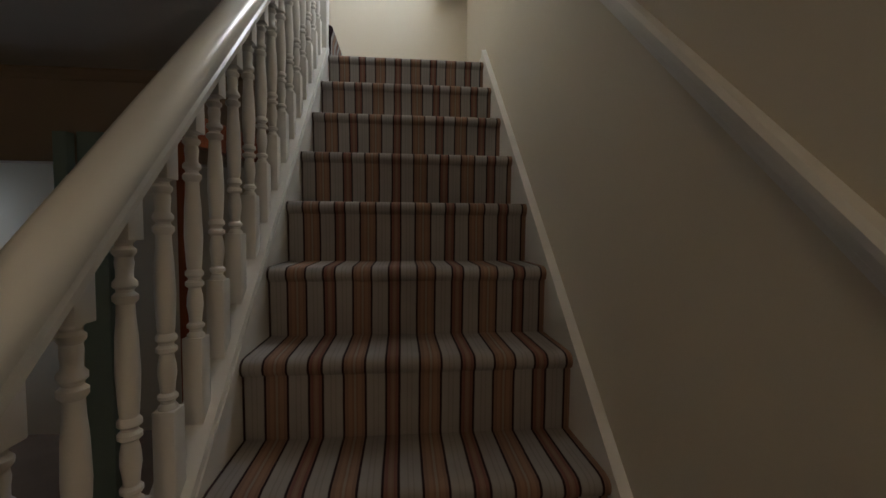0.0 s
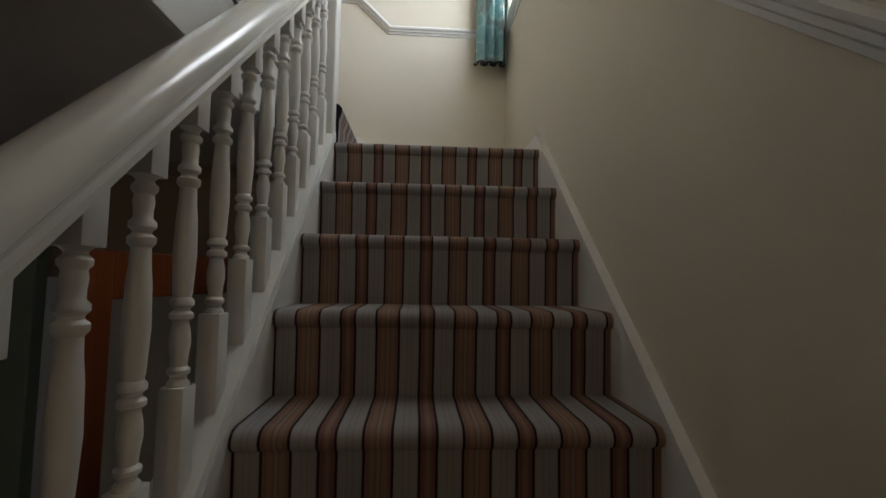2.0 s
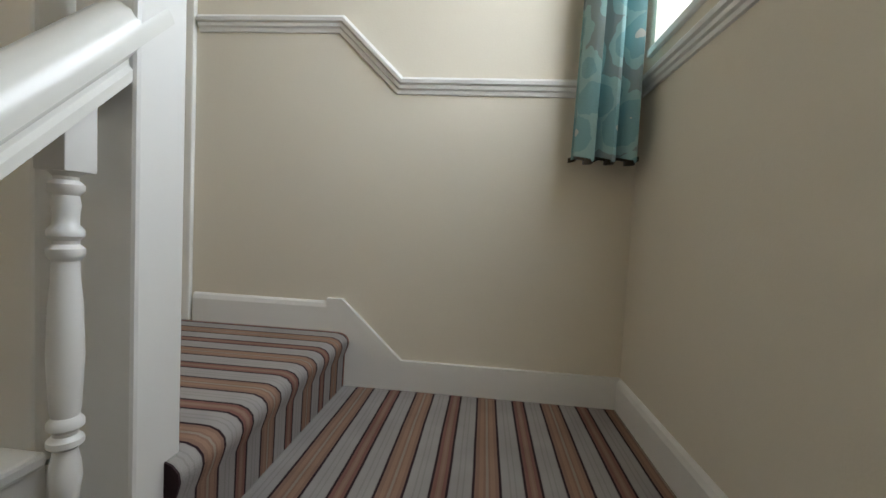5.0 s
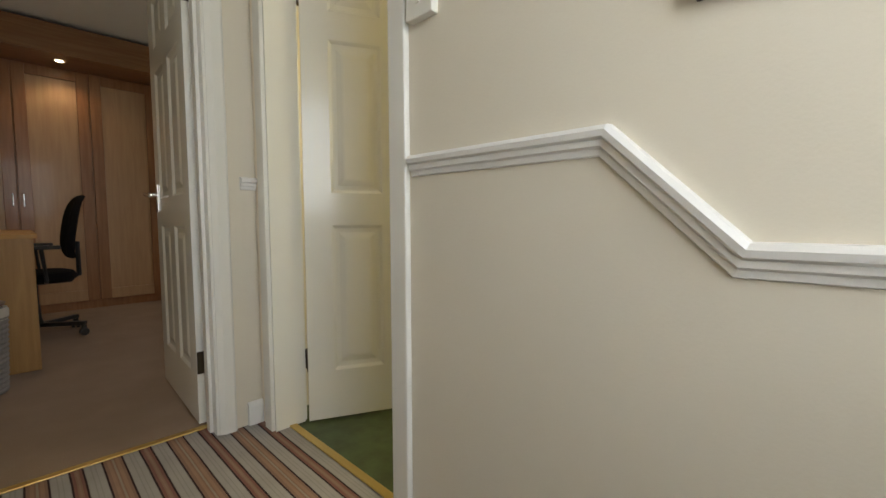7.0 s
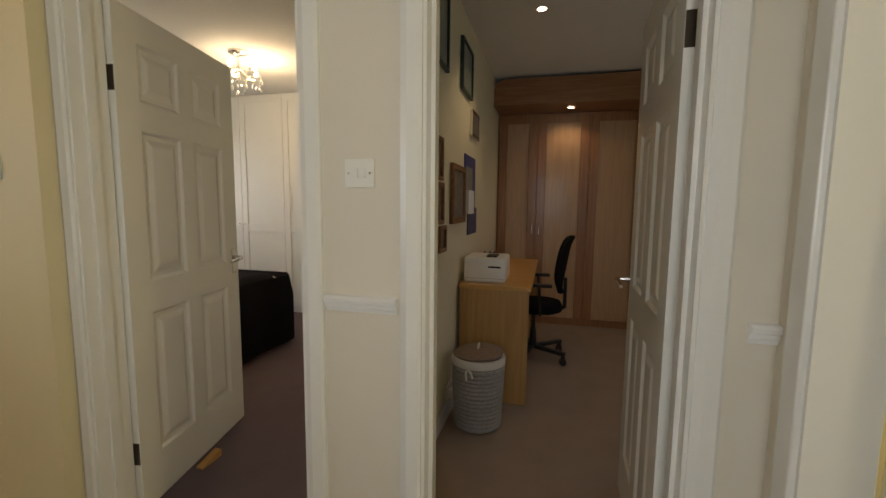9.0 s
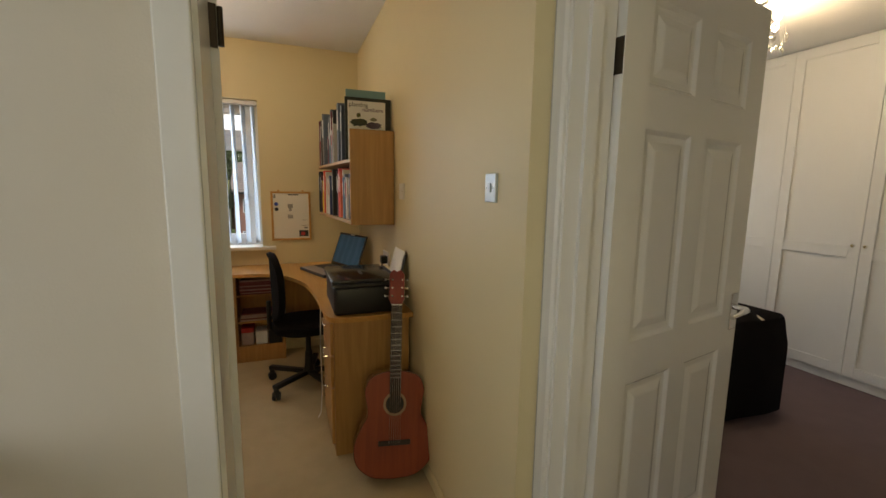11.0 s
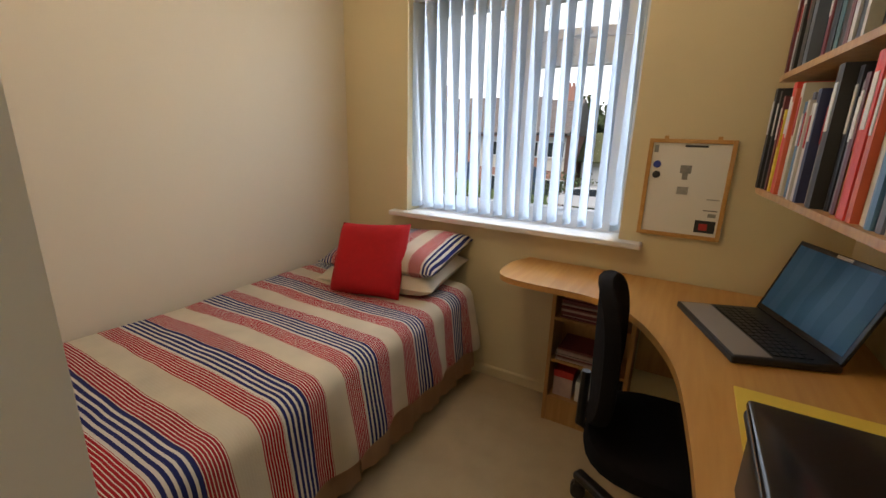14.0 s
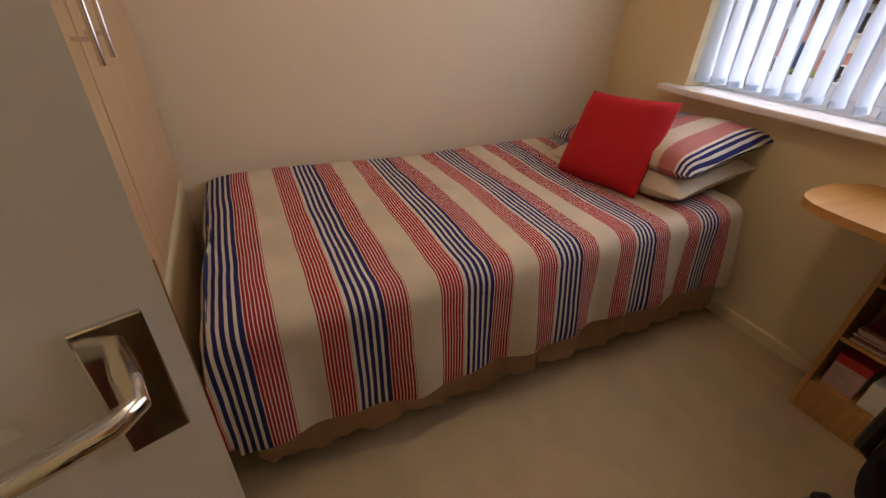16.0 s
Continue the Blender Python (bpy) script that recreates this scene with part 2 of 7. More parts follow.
def extrude_profile(bm, prof, pts, side):
    """Draws a moulding's section (out, up) along a run of points; side: unit vector that points out from the wall."""
    pts = [Vector(p) for p in pts]
    side = Vector(side)
    rings = []
    for i, p in enumerate(pts):
        ds = []
        if i > 0:
            ds.append((pts[i] - pts[i - 1]).normalized())
        if i < len(pts) - 1:
            ds.append((pts[i + 1] - pts[i]).normalized())
        ups = [side.cross(d) for d in ds]
        ups = [u if u.z >= 0 and (abs(u.z) > 0.01) else (-u if abs(u.z) > 0.01 else u) for u in ups]
        u = sum(ups, Vector()).normalized()
        k = 1 / max(0.3, u.dot(ups[0]))
        rings.append([bm.verts.new(p + side * a + u * b * k) for a, b in prof])
    for p, q in zip(rings, rings[1:]):
        for i in range(len(prof)):
            j = (i + 1) % len(prof)
            bm.faces.new((p[i], p[j], q[j], q[i]))
    bm.faces.new(rings[0][::-1])
    bm.faces.new(rings[-1])


def finish(name, bm, material, smooth=False):
    bmesh.ops.recalc_face_normals(bm, faces=bm.faces)
    me = bpy.data.meshes.new(name)
    bm.to_mesh(me)
    bm.free()
    for m in (material if isinstance(material, (list, tuple)) else [material]):
        me.materials.append(m)
    if smooth:
        for p in me.polygons:
            p.use_smooth = True
        me.set_sharp_from_angle(angle=radians(40))
    return me


ORIGIN = {}


def part(name, bm, material, parent, label="", smooth=False):
    """One mesh under a thing or a part. Its points are in the thing's own place."""
    o = ORIGIN.get(parent.name, Vector())
    if o.length:
        bmesh.ops.translate(bm, verts=bm.verts, vec=-o)
    ob = new(name, finish(name, bm, material, smooth))
    ob.parent = parent
    ORIGIN[ob.name] = o
    return tagged(ob, label) if label else ob


def thing(name, label, category, at=(0, 0, 0), world_coords=False, group=""):
    ob = new(name)
    ob.empty_display_size = 0.1
    ob.location = at
    ORIGIN[ob.name] = Vector(at) if world_coords else Vector()
    return tagged(ob, label, category, group)


def single(name, bm, material, label, category, group="", smooth=False, at=None):
    if at is not None:
        bmesh.ops.translate(bm, verts=bm.verts, vec=-Vector(at))
    ob = new(name, finish(name, bm, material, smooth))
    if at is not None:
        ob.location = at
    return tagged(ob, label, category, group)


def setting(name, bm, material, label="", smooth=False):
    return tagged(new(name, finish(name, bm, material, smooth)), label or name.replace("_", " "), kind="structure")


def slab(name, x0, y0, z0, x1, y1, z1, material, label=""):
    bm = bmesh.new()
    box(bm, x0, y0, z0, x1, y1, z1)
    return setting(name, bm, material, label)


def wall(name, boxes, material, label=""):
    bm = bmesh.new()
    for b in boxes:
        box(bm, *b)
    return setting(name, bm, material, label)

# ---- the plan ----
C = -2.365      # landing's west wall
R = 0.755       # wall behind the quarter landing
H = 2.475       # ceilings of the upper floor
GO, RI = 0.212, 0.205
NSTEP = 13
ZQ, Y0 = -0.171, -0.04     # quarter landing: its level and its front edge
WX = -0.04      # face of the wall beside the stairs
ZG = ZQ - RI * (NSTEP - 1)     # ground floor
ZHC = -0.215         # ceiling of the hall
GX = 0.11       # outer wall of the box room
YB = -4.115     # window wall of the box room
YD0, YD1 = -1.36, -1.48   # wall with the box room's door

# outer wall beside the stairs, with its window
WY0, WY1, WZ0, WZ1 = -0.42, 0.68, 0.86, 1.95
wall("wall_stairs", [(WX, -3.75, ZG, 0.30, YD1, ZHC), (WX, YD1, ZG, 0.30, WY0, H), (WX, WY1, ZG, 0.30, 2.6, H),
                     (WX, WY0, ZG, 0.30, WY1, WZ0), (WX, WY0, WZ1, 0.30, WY1, H)], M_WALL, "cream wallpapered stair wall")
wall("wall_box_east", [(GX, -4.40, ZHC, 0.30, YD1, H)], M_WALLBL, "cream painted bedroom side wall")
wall("wall_rear", [(-1.47, R, ZQ, 0, R + 0.115, H), (C, R, 0, -2.25, R + 0.115, H), (-2.25, R, 1.995, -1.47, R + 0.115, H), (-4.7, R + 0.2, ZG, 0, R + 0.32, ZHC - 0.03)], M_WALL, "cream wallpapered landing wall")
wall("wall_west", [(C, 0.60, 0, C - 0.12, 2.6, H), (C, -0.105, 1.995, C - 0.12, 0.60, H), (C, -0.445, 0, C - 0.12, -0.105, H),
                   (C, -1.345, 1.995, C - 0.12, -0.445, H), (C, YD1, 0, C - 0.12, -1.345, H)], M_WALL, "cream wallpapered wall between doorways")
wall("wall_box_west", [(-2.30, YB, 0, C - 0.12, YD1, H), (-2.30, YD1, 0, C, -1.397, H)], M_WALLB, "pale yellow painted bedroom wall")
wall("wall_box_door", [(-1.54, YD1, 0, 0, YD0, H), (-2.30, YD1, 1.995, -1.54, YD0, H)], M_WALL, "wall with the small bedroom's doorway")
# window wall of the box room
BX0, BX1, BZ0, BZ1 = -1.517, -0.345, 0.885, 2.038
wall("wall_window", [(C - 0.12, YB - 0.28, ZHC, BX0, YB, H), (BX1, YB - 0.28, ZHC, 0.30, YB, H), (BX0, YB - 0.28, ZHC, BX1, YB, BZ0), (BX0, YB - 0.28, BZ1, BX1, YB, H)], M_WALLB, "yellow painted wall around the window")
# study and master bedroom
wall("wall_partition", [(C - 0.12, -0.42, 0, -6.5, -0.32, H)], [M_WALLD], "pale yellow partition wall")
wall("wall_study_far", [(-6.42, -0.32, 0, -6.5, 2.72, H)], M_WALLD)
wall("wall_study_north", [(-6.5, 2.6, 0, -4.8, 2.8, H), (-3.4, 2.6, 0, -1.2, 2.8, H), (-4.8, 2.6, 0, -3.4, 2.8, 0.95), (-4.8, 2.6, 2.05, -3.4, 2.8, H), (-1.2, 2.6, 0, 0.3, 2.8, H)], M_WALLD)
wall("wall_master", [(-6.5, YB - 0.28, 0, -6.38, -0.42, H), (-6.5, YB - 0.28, 0, -5.1, YB, H), (-3.5, YB - 0.28, 0, C - 0.12, YB, H), (-5.1, YB - 0.28, 0, -3.5, YB, 0.95), (-5.1, YB - 0.28, 2.05, -3.5, YB, H)], M_WALLM)
slab("ceiling", -6.5, -4.4, H, 0.30, 2.8, H + 0.1, M_CEIL, "white textured ceiling")
# floors
slab("floor_landing", C - 0.10, YD0 - 0.06, ZHC, -1.06, R + 0.06, 0, M_STRIPE_Y, "striped landing carpet").name = "floor_landing"
bm = bmesh.new()
box(bm, -1.06, -0.02, ZHC, -0.925, R, 0)
prof = [(-0.925, 0.0), (-0.905, -0.001), (-0.888, -0.007), (-0.878, -0.018), (-0.876, -0.032), (-0.880, -0.048), (-0.888, -0.07), (-0.890, ZQ), (-0.925, ZQ)]
prism(bm, [(x, z) for x, z in prof], R - 0.005, axis=1, at=0.0)
setting("floor_landing_edge", bm, M_STRIPE_Y, "striped carpet over the landing's top step", smooth=True)
slab("floor_quarter", -0.905, Y0 + 0.03, ZQ - 0.2, 0, R, ZQ, M_STRIPE_X, "striped quarter landing carpet")
slab("floor_box", C, YB, ZHC, GX, YD0 - 0.06, 0, M_CARPET_B, "beige bedroom carpet")
slab("floor_study", -6.42, -0.32, ZHC, C - 0.10, 2.6, -0.002, M_CARPET_D, "brown study carpet")
slab("floor_master", -6.42, YB, ZHC, C - 0.10, -0.42, -0.002, M_CARPET_M, "dark mauve bedroom carpet")
slab("floor_bathroom", C - 0.1, R + 0.06, ZHC, 0, 2.6, -0.004, mat("green_floor", (0.06, 0.085, 0.035), 0.5, var=0.7, scale=14, bump=0.2), "mottled green bathroom floor")
slab("floor_hall", -4.6, -4.2, ZG - 0.1, 0, 1.0, ZG, M_CARPET_D, "hall floor")
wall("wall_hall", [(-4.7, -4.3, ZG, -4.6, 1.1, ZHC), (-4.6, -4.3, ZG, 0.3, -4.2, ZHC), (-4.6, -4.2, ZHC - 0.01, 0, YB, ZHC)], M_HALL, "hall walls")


# brass threshold strips
def threshold(x0, y0, x1, y1):
    bm = bmesh.new()
    box(bm, x0, y0, 0.0, x1, y1, 0.006, 0.0025)
    return single("threshold_strip", bm, M_BRASS, "brass carpet threshold strip in a doorway", "threshold strip", "threshold strips")


threshold(-2.485, -0.105, -2.455, 0.60)
threshold(-2.25, 0.805, -1.47, 0.835)
threshold(-2.30, -1.43, -1.54, -1.40)
threshold(-2.485, -1.345, -2.455, -0.445)


# ---- stairs: each carpeted step a piece ----
def step(i):
    bm = bmesh.new()
    z = ZQ - RI * (i - 1)
    y = Y0 - GO * (i - 1)
    yr = y - 0.002
    prof = [(y + GO + 0.03 if i > 1 else y + 0.035, z), (y + 0.030, z), (y + 0.012, z - 0.003), (y + 0.002, z - 0.012), (y - 0.001, z - 0.024), (y + 0.004, z - 0.036), (y + 0.016, z - 0.044), (y + 0.019, z - RI), (y + GO + 0.03 if i > 1 else y + 0.035, z - RI)]
    prism(bm, prof, 0.830, axis=0, at=-0.896)
    return setting("stair_step", bm, M_STRIPE_X, "carpeted stair step with multicolour stripes", smooth=True)


stairs = thing("staircase", "white painted wooden staircase with striped carpet", "staircase", (-0.45, 0, ZQ), True)
for i in range(1, NSTEP):
    ob = step(i)
    ob.parent = stairs
    ob.location = (0.45, 0, -ZQ)
    for k in ("kind", "label"):
        if k in ob:
            del ob[k]
# strings: boards along both sides of the flight
bm = bmesh.new()
yb = -GO * 12.6


def nz(y):
    return ZQ + (y - Y0) * RI / GO


for x0, x1, dz, name in ((WX - 0.027, WX, 0.020, "wall"), (-0.955, -0.897, 0.010, "open")):
    bm2 = bmesh.new()
    top = 0.02
    pts = [(0.03, nz(0.03) + dz ), (yb, nz(yb) + dz), (yb, nz(yb) - 0.30), (0.03, nz(0.03) - 0.30)]
    prism(bm2, pts, x1 - x0, axis=0, at=x0)
    part("string_" + name, bm2, M_TRIM, stairs, smooth=False)
# cap on the open string
bm2 = bmesh.new()
extrude_profile(bm2, [(-0.010, 0), (-0.014, 0.008), (-0.010, 0.018), (0.066, 0.018), (0.070, 0.008), (0.066, 0)], [(-0.967, yb, nz(yb) + 0.012), (-0.967, -0.03, nz(-0.03) + 0.012)], (1, 0, 0))
part("string_cap", bm2, M_TRIM, stairs)

# handrail, newel, balusters
RAILZ = 0.785


def rail_profile():
    half = [(0.033, -0.068), (0.033, -0.058), (0.028, -0.053), (0.028, -0.048), (0.034, -0.044), (0.039, -0.040), (0.0405, -0.028), (0.038, -0.016), (0.030, -0.006), (0.017, 0.0)]
    return [(-a, b) for a, b in half] + [(0, 0.002)] + half[::-1]


banister = thing("banister", "white gloss painted stair banister with turned spindles", "banister", (-0.939, 0, 0), True)
bm = bmesh.new()
y0r, y1r = -GO * 12.5, -0.02
extrude_profile(bm, rail_profile(), [(-0.939, y0r, nz(y0r) + RAILZ), (-0.939, y1r, nz(y1r) + RAILZ)], (1, 0, 0))
part("handrail", bm, M_GLOSS, banister, smooth=True)


def baluster(height, slope, name="spindle"):
    """A turned spindle with square ends, its foot at z = 0."""
    bm = bmesh.new()
    s = 0.0195
    hb = 0.165
    ht = height - 0.085
    vs = box(bm, -s, -s, -0.05 if slope else 0, s, s, hb, 0.002)
    vs = box(bm, -s, -s, ht, s, s, height + (0.02 if slope else 0), 0.002)
    low = [(0.0185, 0.0), (0.0185, 0.005), (0.013, 0.011), (0.0135, 0.016), (0.0185, 0.020), (0.0185, 0.026), (0.013, 0.031), (0.0145, 0.048), (0.0175, 0.066), (0.0165, 0.084), (0.0135, 0.098),
           (0.013, 0.103), (0.0195, 0.108), (0.0195, 0.115), (0.0135, 0.120), (0.0135, 0.124), (0.0195, 0.129), (0.0195, 0.136), (0.0145, 0.142), (0.0160, 0.150)]
    top = [(0.0175, 0.150), (0.0150, 0.125), (0.0140, 0.100), (0.0195, 0.094), (0.0195, 0.086), (0.0135, 0.081), (0.0135, 0.077), (0.0190, 0.072), (0.0190, 0.065), (0.0135, 0.059), (0.0135, 0.048),
           (0.0150, 0.036), (0.0135, 0.026), (0.0185, 0.020), (0.0185, 0.014), (0.0130, 0.009), (0.0130, 0.005), (0.0185, 0.0)]
    prof = [(a, hb + b) for a, b in low] + [(0.0195, hb + (ht - hb) * 0.5)] + [(a, ht - b) for a, b in top]
    lathe(bm, [(a * 0.9, b) for a, b in prof], 16)
    return bm


bal_h = RAILZ - 0.035 - 0.078
bal_mesh = None
yy = -0.104
while yy > -GO * 12.3:
    z = nz(yy) + 0.035
    if bal_mesh is None:
        ob = part("spindle", baluster(bal_h, True), M_TRIM, banister, smooth=True)
        bal_mesh = ob.data
        ob.data.transform(Matrix.Translation((-0.939, 0, 0)))
    else:
        ob = new("spindle", bal_mesh)
        ob.parent = banister
    ob.location = (0, yy, z)
    yy -= 0.110


def newel(x, y, z0, z1, s=0.043):
    ob = thing("newel_post", "white painted square newel post at the top of the stairs", "newel post", (x, y, z0), True, "newel posts")
    bm = bmesh.new()
    box(bm, x - s, y - s, z0, x + s, y + s, z1, 0.006)
    part("post", bm, M_TRIM, ob)
    bm = bmesh.new()
    box(bm, x - s - 0.012, y - s - 0.012, z1, x + s + 0.012, y + s + 0.012, z1 + 0.018, 0.005)
    lathe(bm, [(0.03, z1 + 0.018), (0.028, z1 + 0.03), (0.042, z1 + 0.05), (0.044, z1 + 0.065), (0.03, z1 + 0.085), (0.0, z1 + 0.092)], 16, Matrix.Translation((x, y, 0)), cap=False)
    part("cap", bm, M_TRIM, ob)
    return ob


newel(-0.943, -0.01, -0.62, 1.02)
newel(-1.085, -0.01, -0.05, 1.02, 0.030)
# landing's balustrade along the open edge
lb = thing("landing_banister", "white painted landing banister with turned spindles", "banister", (-1.09, 0, 0), True)
bm = bmesh.new()
extrude_profile(bm, rail_profile(), [(-1.09, YD0, 0.93), (-1.09, -0.04, 0.93)], (1, 0, 0))
part("handrail", bm, M_GLOSS, lb, smooth=True)
bm = bmesh.new()
box(bm, -1.135, YD0, 0.0, -1.035, -0.04, 0.022, 0.006)
part("base_rail", bm, M_TRIM, lb)
lmesh = None
yy = -0.13
while yy > YD0 + 0.05:
    if lmesh is None:
        ob = part("spindle", baluster(0.85, False), M_TRIM, lb, smooth=True)
        lmesh = ob.data
        ob.data.transform(Matrix.Translation((-1.09, 0, 0)))
    else:
        ob = new("spindle", lmesh)
        ob.parent = lb
    ob.location = (0, yy, 0.02)
    yy -= 0.115
# fascia under the landing's edge
bm = bmesh.new()
box(bm, -1.06, YD0, ZHC - 0.012, -1.045, 0.0, -0.002)
box(bm, -1.06, -0.035, ZHC - 0.012, -0.985, -0.022, -0.002)
extrude_profile(bm, [(0, 0), (0.012, 0.004), (0.012, 0.016), (0, 0.02)], [(-1.045, YD0, ZHC - 0.014), (-1.045, 0, ZHC - 0.014)], (1, 0, 0))
setting("trim_landing_fascia", bm, M_TRIM, "white painted landing fascia")
slab("ceiling_hall", -4.6, -4.2, ZHC, 0, YD0, ZHC + 0.01, M_CEIL, "hall ceiling").location.z = -0.012
slab("ceiling_hall_landing", -4.6, YD0, ZHC - 0.012, -1.06, 0.96, ZHC - 0.002, M_CEIL, "hall ceiling")

# ---- mouldings ----
DADO = [(0, -0.024), (0.006, -0.022), (0.008, -0.012), (0.014, -0.008), (0.015, 0.002), (0.022, 0.006), (0.024, 0.016), (0.018, 0.024), (0, 0.026)]
bm = bmesh.new()
extrude_profile(bm, DADO, [(-1.41, R, 0.955), (-0.940, R, 0.953), (-0.750, R, 0.771), (WX, R, 0.771)], (0, -1, 0))
extrude_profile(bm, DADO, [(C, 0.695, 0.972), (C, R, 0.972)], (1, 0, 0))
extrude_profile(bm, DADO, [(C, -0.385, 0.972), (C, -0.165, 0.972)], (1, 0, 0))
extrude_profile(bm, DADO, [(WX, -2.9, nz(-2.9) + 0.94), (WX, -0.04, 0.771), (WX, R, 0.771)], (-1, 0, 0))
setting("trim_dado", bm, M_TRIM, "white moulded dado rail")
SK = [(0, 0), (0.014, 0), (0.014, 0.075), (0.010, 0.088), (0.004, 0.094), (0, 0.094)]
bm = bmesh.new()
prism(bm, [(-0.905, ZQ), (0, ZQ), (0, ZQ + 0.094), (-0.708, ZQ + 0.094), (-0.905, 0.105), (-0.955, 0.105), (-0.955, -0.02), (-0.905, -0.02)], 0.016, axis=1, at=R - 0.016)
extrude_profile(bm, SK, [(-1.41, R, 0), (-0.955, R, 0)], (0, -1, 0))
extrude_profile(bm, SK, [(WX, 0.03, ZQ), (WX, R, ZQ)], (-1, 0, 0))
extrude_profile(bm, SK, [(C, 0.695, 0), (C, R, 0)], (1, 0, 0))
extrude_profile(bm, SK, [(C, -0.385, 0), (C, -0.165, 0)], (1, 0, 0))
setting("baseboard", bm, M_TRIM, "white painted skirting board")
bm = bmesh.new()
SKB = [(0, 0), (0.012, 0), (0.012, 0.05), (0.006, 0.058), (0, 0.058)]
extrude_profile(bm, SKB, [(-2.30, YD1, 0), (-2.30, YB, 0)], (1, 0, 0))
extrude_profile(bm, SKB, [(-2.30, YB, 0), (GX, YB, 0)], (0, 1, 0))
setting("baseboard_box_room", bm, M_WALLB, "cream painted skirting board")
bm = bmesh.new()
extrude_profile(bm, SK, [(-2.485, -0.32, 0), (-5.7, -0.32, 0)], (0, 1, 0))
setting("baseboard_study", bm, M_TRIM, "white painted skirting board")


# ---- door frames ----
def frame_x(y0, y1, xa, xb, name, arch_l=True, arch_r=True, aw=0.062):
    """A lining and architraves for an opening in a wall that runs along y; xa: the landing's face."""
    bm = bmesh.new()
    t = 0.022
    d = 1 if xa > xb else -1
    box(bm, xa + 0.004 * d, y0, 0, xb - 0.004 * d, y0 + t, 1.995)
    box(bm, xa + 0.004 * d, y1 - t, 0, xb - 0.004 * d, y1, 1.995)
    box(bm, xa + 0.004 * d, y0, 1.995 - t, xb - 0.004 * d, y1, 1.995)
    mid = (xa + xb) / 2
    for a, b in ((y0 + t, y0 + t + 0.012), (y1 - t - 0.012, y1 - t)):
        box(bm, mid + 0.02, a, 0, mid - 0.015, b, 1.995 - t)
    for x, s in ((xa, d), (xb, -d)):
        for on, a, b in ((arch_l, y0 - aw + 0.012, y0 + 0.012), (arch_r, y1 - 0.012, y1 - 0.012 + aw)):
            if on:
                prism(bm, [(x, a), (x + 0.008 * s, a), (x + 0.018 * s, a + 0.02), (x + 0.018 * s, b - 0.008), (x + 0.012 * s, b), (x, b)], 1.995 + aw - 0.012, axis=2, at=0)
        box(bm, x, (y0 - aw + 0.012) if arch_l else y0, 1.983, x + 0.018 * s, (y1 + aw - 0.012) if arch_r else y1, 1.983 + aw)
    return setting(name, bm, M_GLOSS, "white gloss painted door frame")


frame_x(-0.105, 0.60, C, C - 0.12, "trim_door_study")
frame_x(-1.345, -0.445, C, C - 0.12, "trim_door_master")
bm = bmesh.new()
t = 0.022
for x0, x1 in ((-2.25, -2.25 + t), (-1.47 - t, -1.47)):
    box(bm, x0, R - 0.004, 0, x1, R + 0.119, 1.995)
box(bm, -2.25, R - 0.004, 1.973, -1.47, R + 0.119, 1.995)
for y, s in ((R, -1), (R + 0.115, 1)):
    box(bm, -2.30, y, 0, -2.238, y + 0.018 * s, 2.04, 0.004)
    box(bm, -1.482, y, 0, -1.42, y + 0.018 * s, 2.04, 0.004)
    box(bm, -2.30, y, 1.983, -1.42, y + 0.0175 * s, 2.045)
setting("trim_door_bathroom", bm, M_GLOSS, "white gloss painted door frame")
bm = bmesh.new()
box(bm, -1.562, YD1 - 0.004, 0, -1.54, YD0 + 0.004, 1.995)
box(bm, -2.297, YD1 - 0.004, 1.973, -1.562, YD0 + 0.004, 1.994)
for y, s in ((YD0, 1), (YD1, -1)):
    box(bm, -1.552, y, 0, -1.49, y + 0.018 * s, 2.04, 0.004)
    box(bm, -2.297, y, 1.983, -1.49, y + 0.0175 * s, 2.045)
setting("trim_door_box_room", bm, M_GLOSS, "white gloss painted door frame")


